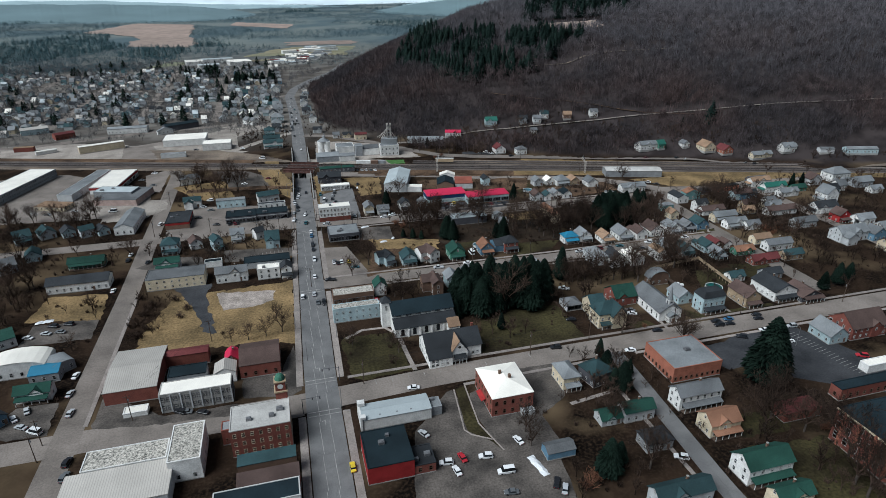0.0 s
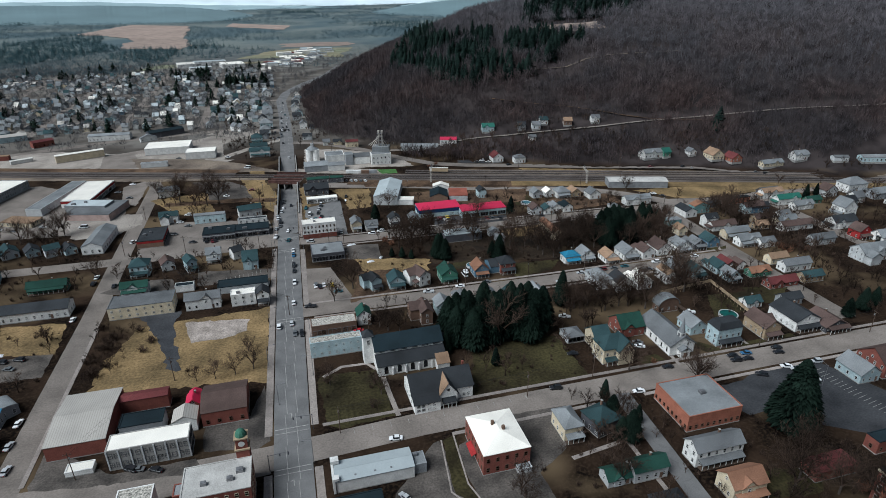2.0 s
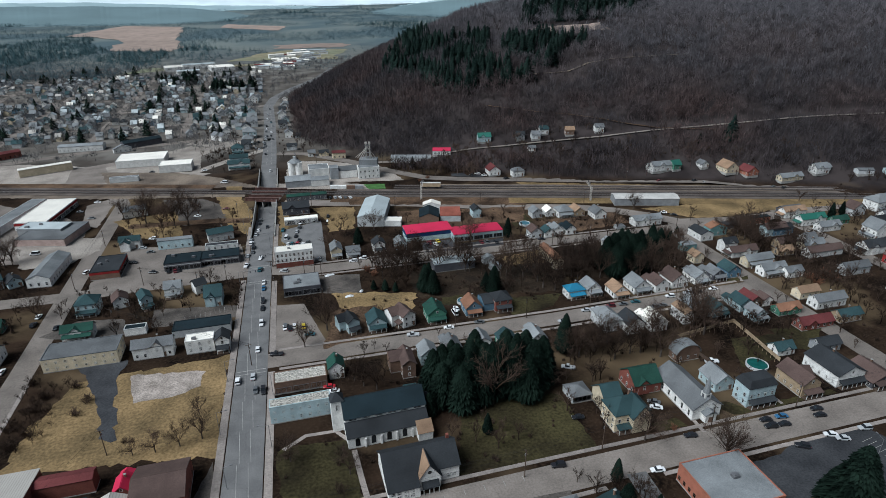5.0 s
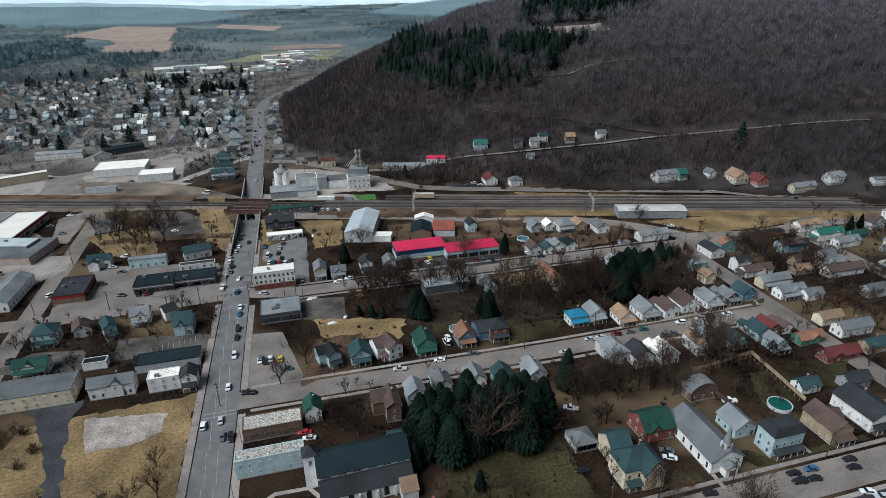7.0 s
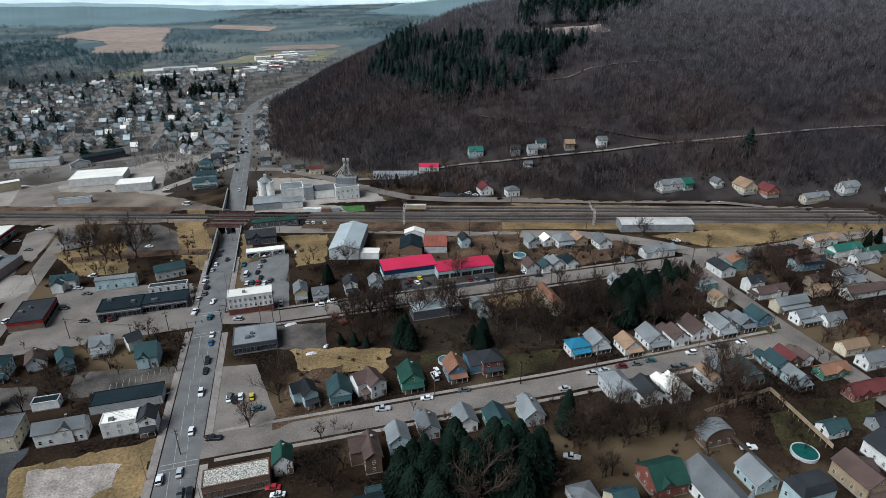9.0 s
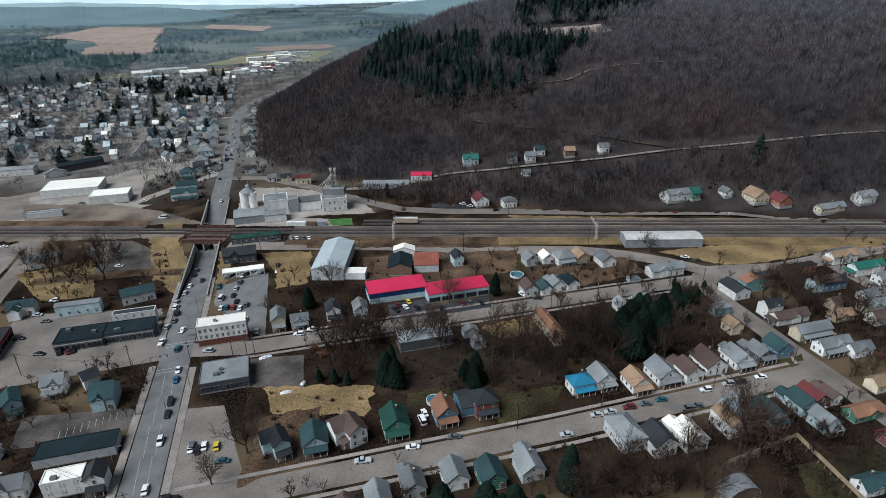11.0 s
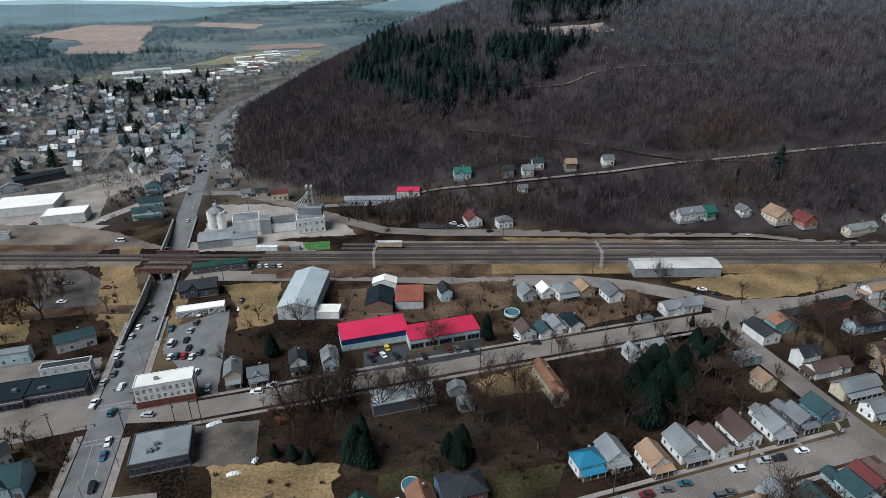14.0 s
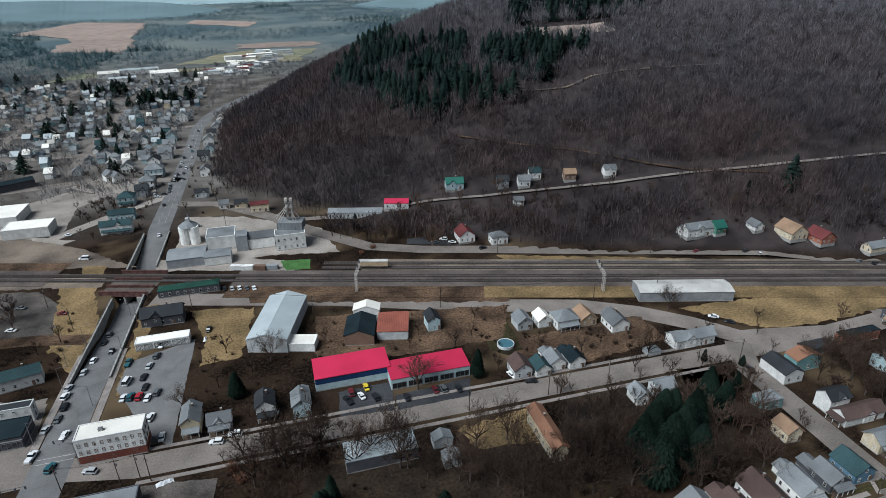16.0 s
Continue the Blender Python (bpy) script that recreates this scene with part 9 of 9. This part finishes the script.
BUILT = FOOTPRINTS + [(51, 222, 17), (-10, 172, 4), (91, 511, 9)]


def thicket(outline, count, lo, hi, seed, mats=None):
    """Self-sown trees and brush over a piece of waste ground."""
    rnd = random.Random(seed)
    xs, ys = [p[0] for p in outline], [p[1] for p in outline]
    places = []
    while len(places) < count:
        x, y = rnd.uniform(min(xs), max(xs)), rnd.uniform(min(ys), max(ys))
        if in_poly(x, y, outline) and not any(math.hypot(x - a, y - b) < r for a, b, r in BUILT):
            s = rnd.uniform(lo, hi)
            places.append((x, y, hz(x, y) - 0.2, s * rnd.uniform(0.8, 1.1), s, rnd.randrange(4)))
    scatter("thicket", THICKET, places, mats or TWIG, "thicket of bare winter trees and brush", "trees")


def twiggy(seed):
    """A bare tree with limbs and twigs, of height about 1."""
    rnd = random.Random(seed)
    g = Geo()
    g.tube((0, 0, 0), (0, 0, 0.3), 0.025, 0.02, 3)
    for k in range(5):
        t = k * 2.4 + rnd.uniform(0, 0.8)
        grow_small(g, rnd, Vector((0, 0, 0.2 + 0.04 * k)), Vector((math.cos(t) * 0.5, math.sin(t) * 0.5, 1)).normalized(), 0.36, 0.013, 0)
    f = [(q[0], q[i], q[i + 1]) for q in g.f for i in range(1, len(q) - 1)]
    return np.array(g.v), np.array(f)


def grow_small(g, rnd, a, way, length, r, level):
    b = a + way * length
    if level == 3:
        side = way.orthogonal().normalized() * r * 1.2
        g.face([a - side, a + side, b])
        return
    g.tube(a, b, r, r * 0.5, 3)
    if level < 3:
        for k in range((4, 4, 5)[level]):
            side = way.orthogonal().normalized()
            side.rotate(Matrix.Rotation(rnd.uniform(0, 6.28), 3, way))
            w2 = (way * 0.75 + side * rnd.uniform(0.4, 0.8) + Vector((0, 0, 0.2))).normalized()
            grow_small(g, rnd, a.lerp(b, rnd.uniform(0.35, 1.0)), w2, length * rnd.uniform(0.45, 0.68), max(r * 0.55, 0.0036), level + 1)


THICKET = [twiggy(k) for k in range(4)]
fence("board_fence", [(180, 239), (182, 213)], 1.8, TIMBER, "weathered board fence round a garden", True)
fence("board_fence", [(180, 239), (212, 243), (209, 213)], 1.8, MATS["wall_tan"], "pale board fence round a garden", True)

thicket([(59, 348), (118, 332), (152, 328), (189, 317), (180, 297), (152, 291), (113, 299), (81, 319)], 40, 4, 9, 1)
thicket([(174, 336), (199, 337), (218, 333), (253, 339), (232, 310), (206, 290), (157, 301)], 60, 6, 13, 2)
thicket([(123, 247), (148, 251), (169, 245), (171, 233), (148, 227), (132, 222), (117, 226)], 22, 6, 12, 3)
thicket([(164, 138), (179, 127), (167, 107), (160, 90), (147, 93), (142, 119)], 8, 7, 13, 4)
thicket([(-202, 419), (-156, 416), (-119, 401), (-108, 378), (-150, 376), (-184, 373)], 26, 6, 12, 5)
thicket([(-174, 347), (-147, 340), (-123, 300), (-120, 266), (-142, 263)], 24, 7, 13, 6)
thicket([(-76, 289), (-62, 287), (-60, 255), (-66, 231), (-75, 236)], 75, 2.5, 6, 7)
thicket([(280, 343), (318, 332), (300, 299), (323, 279), (302, 251), (278, 258), (279, 292), (265, 316)], 46, 6, 12, 8)
thicket([(128, 541), (192, 530), (304, 511), (270, 456), (218, 470), (145, 499)], 70, 6, 12, 9)
thicket([(73, 359), (102, 354), (100, 342), (88, 328), (71, 335)], 22, 6, 12, 11)
thicket([(202, 260), (216, 261), (202, 243), (186, 240)], 10, 6, 12, 12)
thicket([(-74, 460), (-34, 479), (-29, 447), (-64, 437)], 10, 8, 13, 13)
thicket([(365, 275), (448, 275), (361, 197), (305, 213)], 30, 7, 13, 14)
thicket([(104, 185), (122, 172), (98, 138), (94, 151)], 14, 6, 11, 15)
thicket([(178, 357), (288, 368), (394, 337), (294, 253), (252, 300), (161, 308)], 70, 5, 10, 21)
thicket([(199, 261), (314, 269), (237, 204), (181, 227)], 40, 5, 11, 22)
thicket([(-97, 366), (-2, 349), (2, 301), (-81, 321)], 16, 4, 8, 23)
thicket([(41, 281), (138, 261), (116, 233), (63, 242)], 14, 5, 9, 24)
thicket([(-191, 443), (-117, 422), (-100, 341), (-156, 342)], 30, 5, 10, 25)
thicket([(111, 183), (158, 140), (185, 110), (160, 90), (74, 114)], 14, 5, 10, 26)
thicket([(152, 261), (254, 257), (227, 235), (153, 257)], 16, 5, 9, 27)
thicket([(-63, 688), (2, 683), (8, 522), (-32, 553)], 24, 5, 9, 28)


def clear_of(x, y, room):
    """True where nothing is built or paved within that many metres."""
    if any(math.hypot(x - a, y - b) < r * 0.9 + room for a, b, r in BUILT) or any(in_poly(x, y, p) for p in PAVED):
        return False
    return not any(near_line(x, y, pts, half + room) for pts, half in STREETS)


def brush_plant(seed):
    rnd = random.Random(seed + 900)
    v, f = [], []
    for k in range(46):
        t = 2.399 * k
        foot = Vector((rnd.uniform(-0.3, 0.3), rnd.uniform(-0.3, 0.3), 0))
        tip = Vector((math.cos(t) * rnd.uniform(0.1, 0.7), math.sin(t) * rnd.uniform(0.1, 0.7), rnd.uniform(0.5, 1.0)))
        side = Vector((rnd.uniform(-1, 1), rnd.uniform(-1, 1), 0)).normalized() * rnd.uniform(0.02, 0.045)
        f.append((len(v), len(v) + 1, len(v) + 2))
        v.extend([foot.lerp(tip, 0.2) - side, foot.lerp(tip, 0.2) + side, tip])
    return np.array([tuple(p) for p in v]), np.array(f)


BRUSH_PLANTS = [brush_plant(k) for k in range(4)]
QUARTERS = [([(16, 194), (248, 194), (248, 262), (16, 262)], 34, 120), ([(42, 280), (246, 280), (246, 342), (42, 342)], 40, 150), ([(60, 90), (182, 86), (175, 172), (60, 172)], 26, 100), ([(-76, 306), (0, 306), (0, 350), (-76, 350)], 20, 60), ([(-170, 290), (-92, 290), (-92, 410), (-170, 410)], 30, 80), ([(258, 196), (420, 215), (430, 340), (258, 342)], 130, 200), ([(46, 360), (236, 360), (225, 396), (46, 436)], 16, 90), ([(-76, 400), (-6, 400), (-6, 470), (-76, 470)], 12, 60), ([(-130, 188), (-90, 188), (-90, 290), (-130, 290)], 12, 50), ([(340, 345), (520, 300), (520, 372), (400, 392)], 50, 60), ([(20, 575), (75, 575), (50, 700), (24, 700)], 14, 30), ([(-45, 590), (3, 560), (3, 690), (-45, 690)], 24, 40), ([(205, 478), (330, 444), (425, 404), (440, 424), (340, 466), (215, 505)], 60, 160), ([(112, 520), (180, 500), (182, 524), (112, 543)], 20, 60)]


def gardens():
    rnd = random.Random(77)
    trees, low = [], []
    for outline, many, few in QUARTERS:
        xs, ys = [p[0] for p in outline], [p[1] for p in outline]
        for places, count, lo, hi, room in ((trees, many, 5, 11, 1.5), (low, few, 1.0, 2.8, 0.6)):
            made = 0
            for _ in range(count * 30):
                x, y = rnd.uniform(min(xs), max(xs)), rnd.uniform(min(ys), max(ys))
                if made < count and in_poly(x, y, outline) and clear_of(x, y, room):
                    s = rnd.uniform(lo, hi)
                    places.append((x, y, hz(x, y) - 0.1, s * rnd.uniform(0.8, 1.15), s, rnd.randrange(4)))
                    made += 1
    scatter("garden_trees", THICKET, trees, TWIG, "bare winter trees in gardens between the houses", "trees")
    scatter("garden_brush", BRUSH_PLANTS, low, TWIG, "leafless hedges and brush in the gardens", "shrubs")


gardens()


def victorian_trim():
    """Front gable, dormer and rear wing of the cream house by the lawn."""
    for ob in [o for o in scene.objects if o.get("label", "").startswith("tall cream Victorian")]:
        w, d = 12.0, 12.0
        part("front_gable", Geo().face([(-1.0, -d / 2 - 0.9, 6.4), (5.6, -d / 2 - 0.9, 6.4), (2.3, -d / 2 - 0.9, 10.8)]).box(-1.0, 5.6, -d / 2 - 0.89, -d / 2 + 2, 0.4, 6.4), MATS["wall_cream"], ob)
        for s in (-1, 1):
            q = [(2.3 + s * 3.8, -d / 2 - 1.3, 6.2), (2.3, -d / 2 - 1.3, 11.1), (2.3, 1.5, 11.1), (2.3 + s * 3.8, 0.5, 6.2)]
            part("gable_roof", Geo().slab(q[::-1] if s < 0 else q, 0.2), MATS["roof_teal"], ob)
        part("window", window_mesh(1.8, 1.4), None, ob, m=pose(2.3, -d / 2 - 0.92, 7.0))
        shell(ob, 7, 9, 5.6, "gx", "cream", "teal", 0.8, -1.5, 9.5)


victorian_trim()


def heap_of_snow(x, y, ln, wd, rot):
    rnd = random.Random(int(x * 5))
    g = Geo()
    n = 10
    for i in range(n + 1):
        for j in range(5):
            u, v = i / n, j / 4
            z = math.sin(u * math.pi) ** 0.5 * math.sin(v * math.pi) * 0.9 * rnd.uniform(0.6, 1.2)
            g.v.append(((u - 0.5) * ln, (v - 0.5) * wd + rnd.uniform(-0.2, 0.2), z))
    for i in range(n):
        for j in range(4):
            a = i * 5 + j
            g.f.append((a, a + 5, a + 6, a + 1))
            g.m.append(0)
    ob = new("heap_of_snow", g.mesh("heap_of_snow", SNOW))
    ob.matrix_basis = pose(x, y, 0.06, 0, 0, rot)
    tagged(ob, "last heap of dirty snow on the lot", "snow", "snow heaps")


SNOW = mat("old_snow", (0.7, 0.71, 0.72), 0.8, 0.15, 0.8)
heap_of_snow(66.8, 128.7, 9.2, 2.5, -78)
heap_of_snow(43.6, 342.8, 5.1, 1.8, 16)
heap_of_snow(50.9, 317.1, 4.3, 1.6, 2)
heap_of_snow(57.3, 320.9, 2.7, 1.5, 58)
heap_of_snow(-113.5, 268.9, 7.3, 2.2, 8)
heap_of_snow(49.8, 421.7, 3.5, 1.2, 86)
heap_of_snow(27.7, 451.7, 9.9, 0.8, 32)


# parking bays
for k in range(18):
    paint("bay_line", [(207.7 + k * 0.27 + -2.47, 170.8 + k * -1.78 + -0.38, 4.8, 0.13, -81)])
for k in range(11):
    paint("bay_line", [(24.2 + k * 6.39, 184.9 + k * 0.09, 2.2, 0.13, 0)])
for k in range(9):
    paint("bay_line", [(-24.5 + k * 2.13, 315.8 + k * 0.61, 4.6, 0.13, 5)])
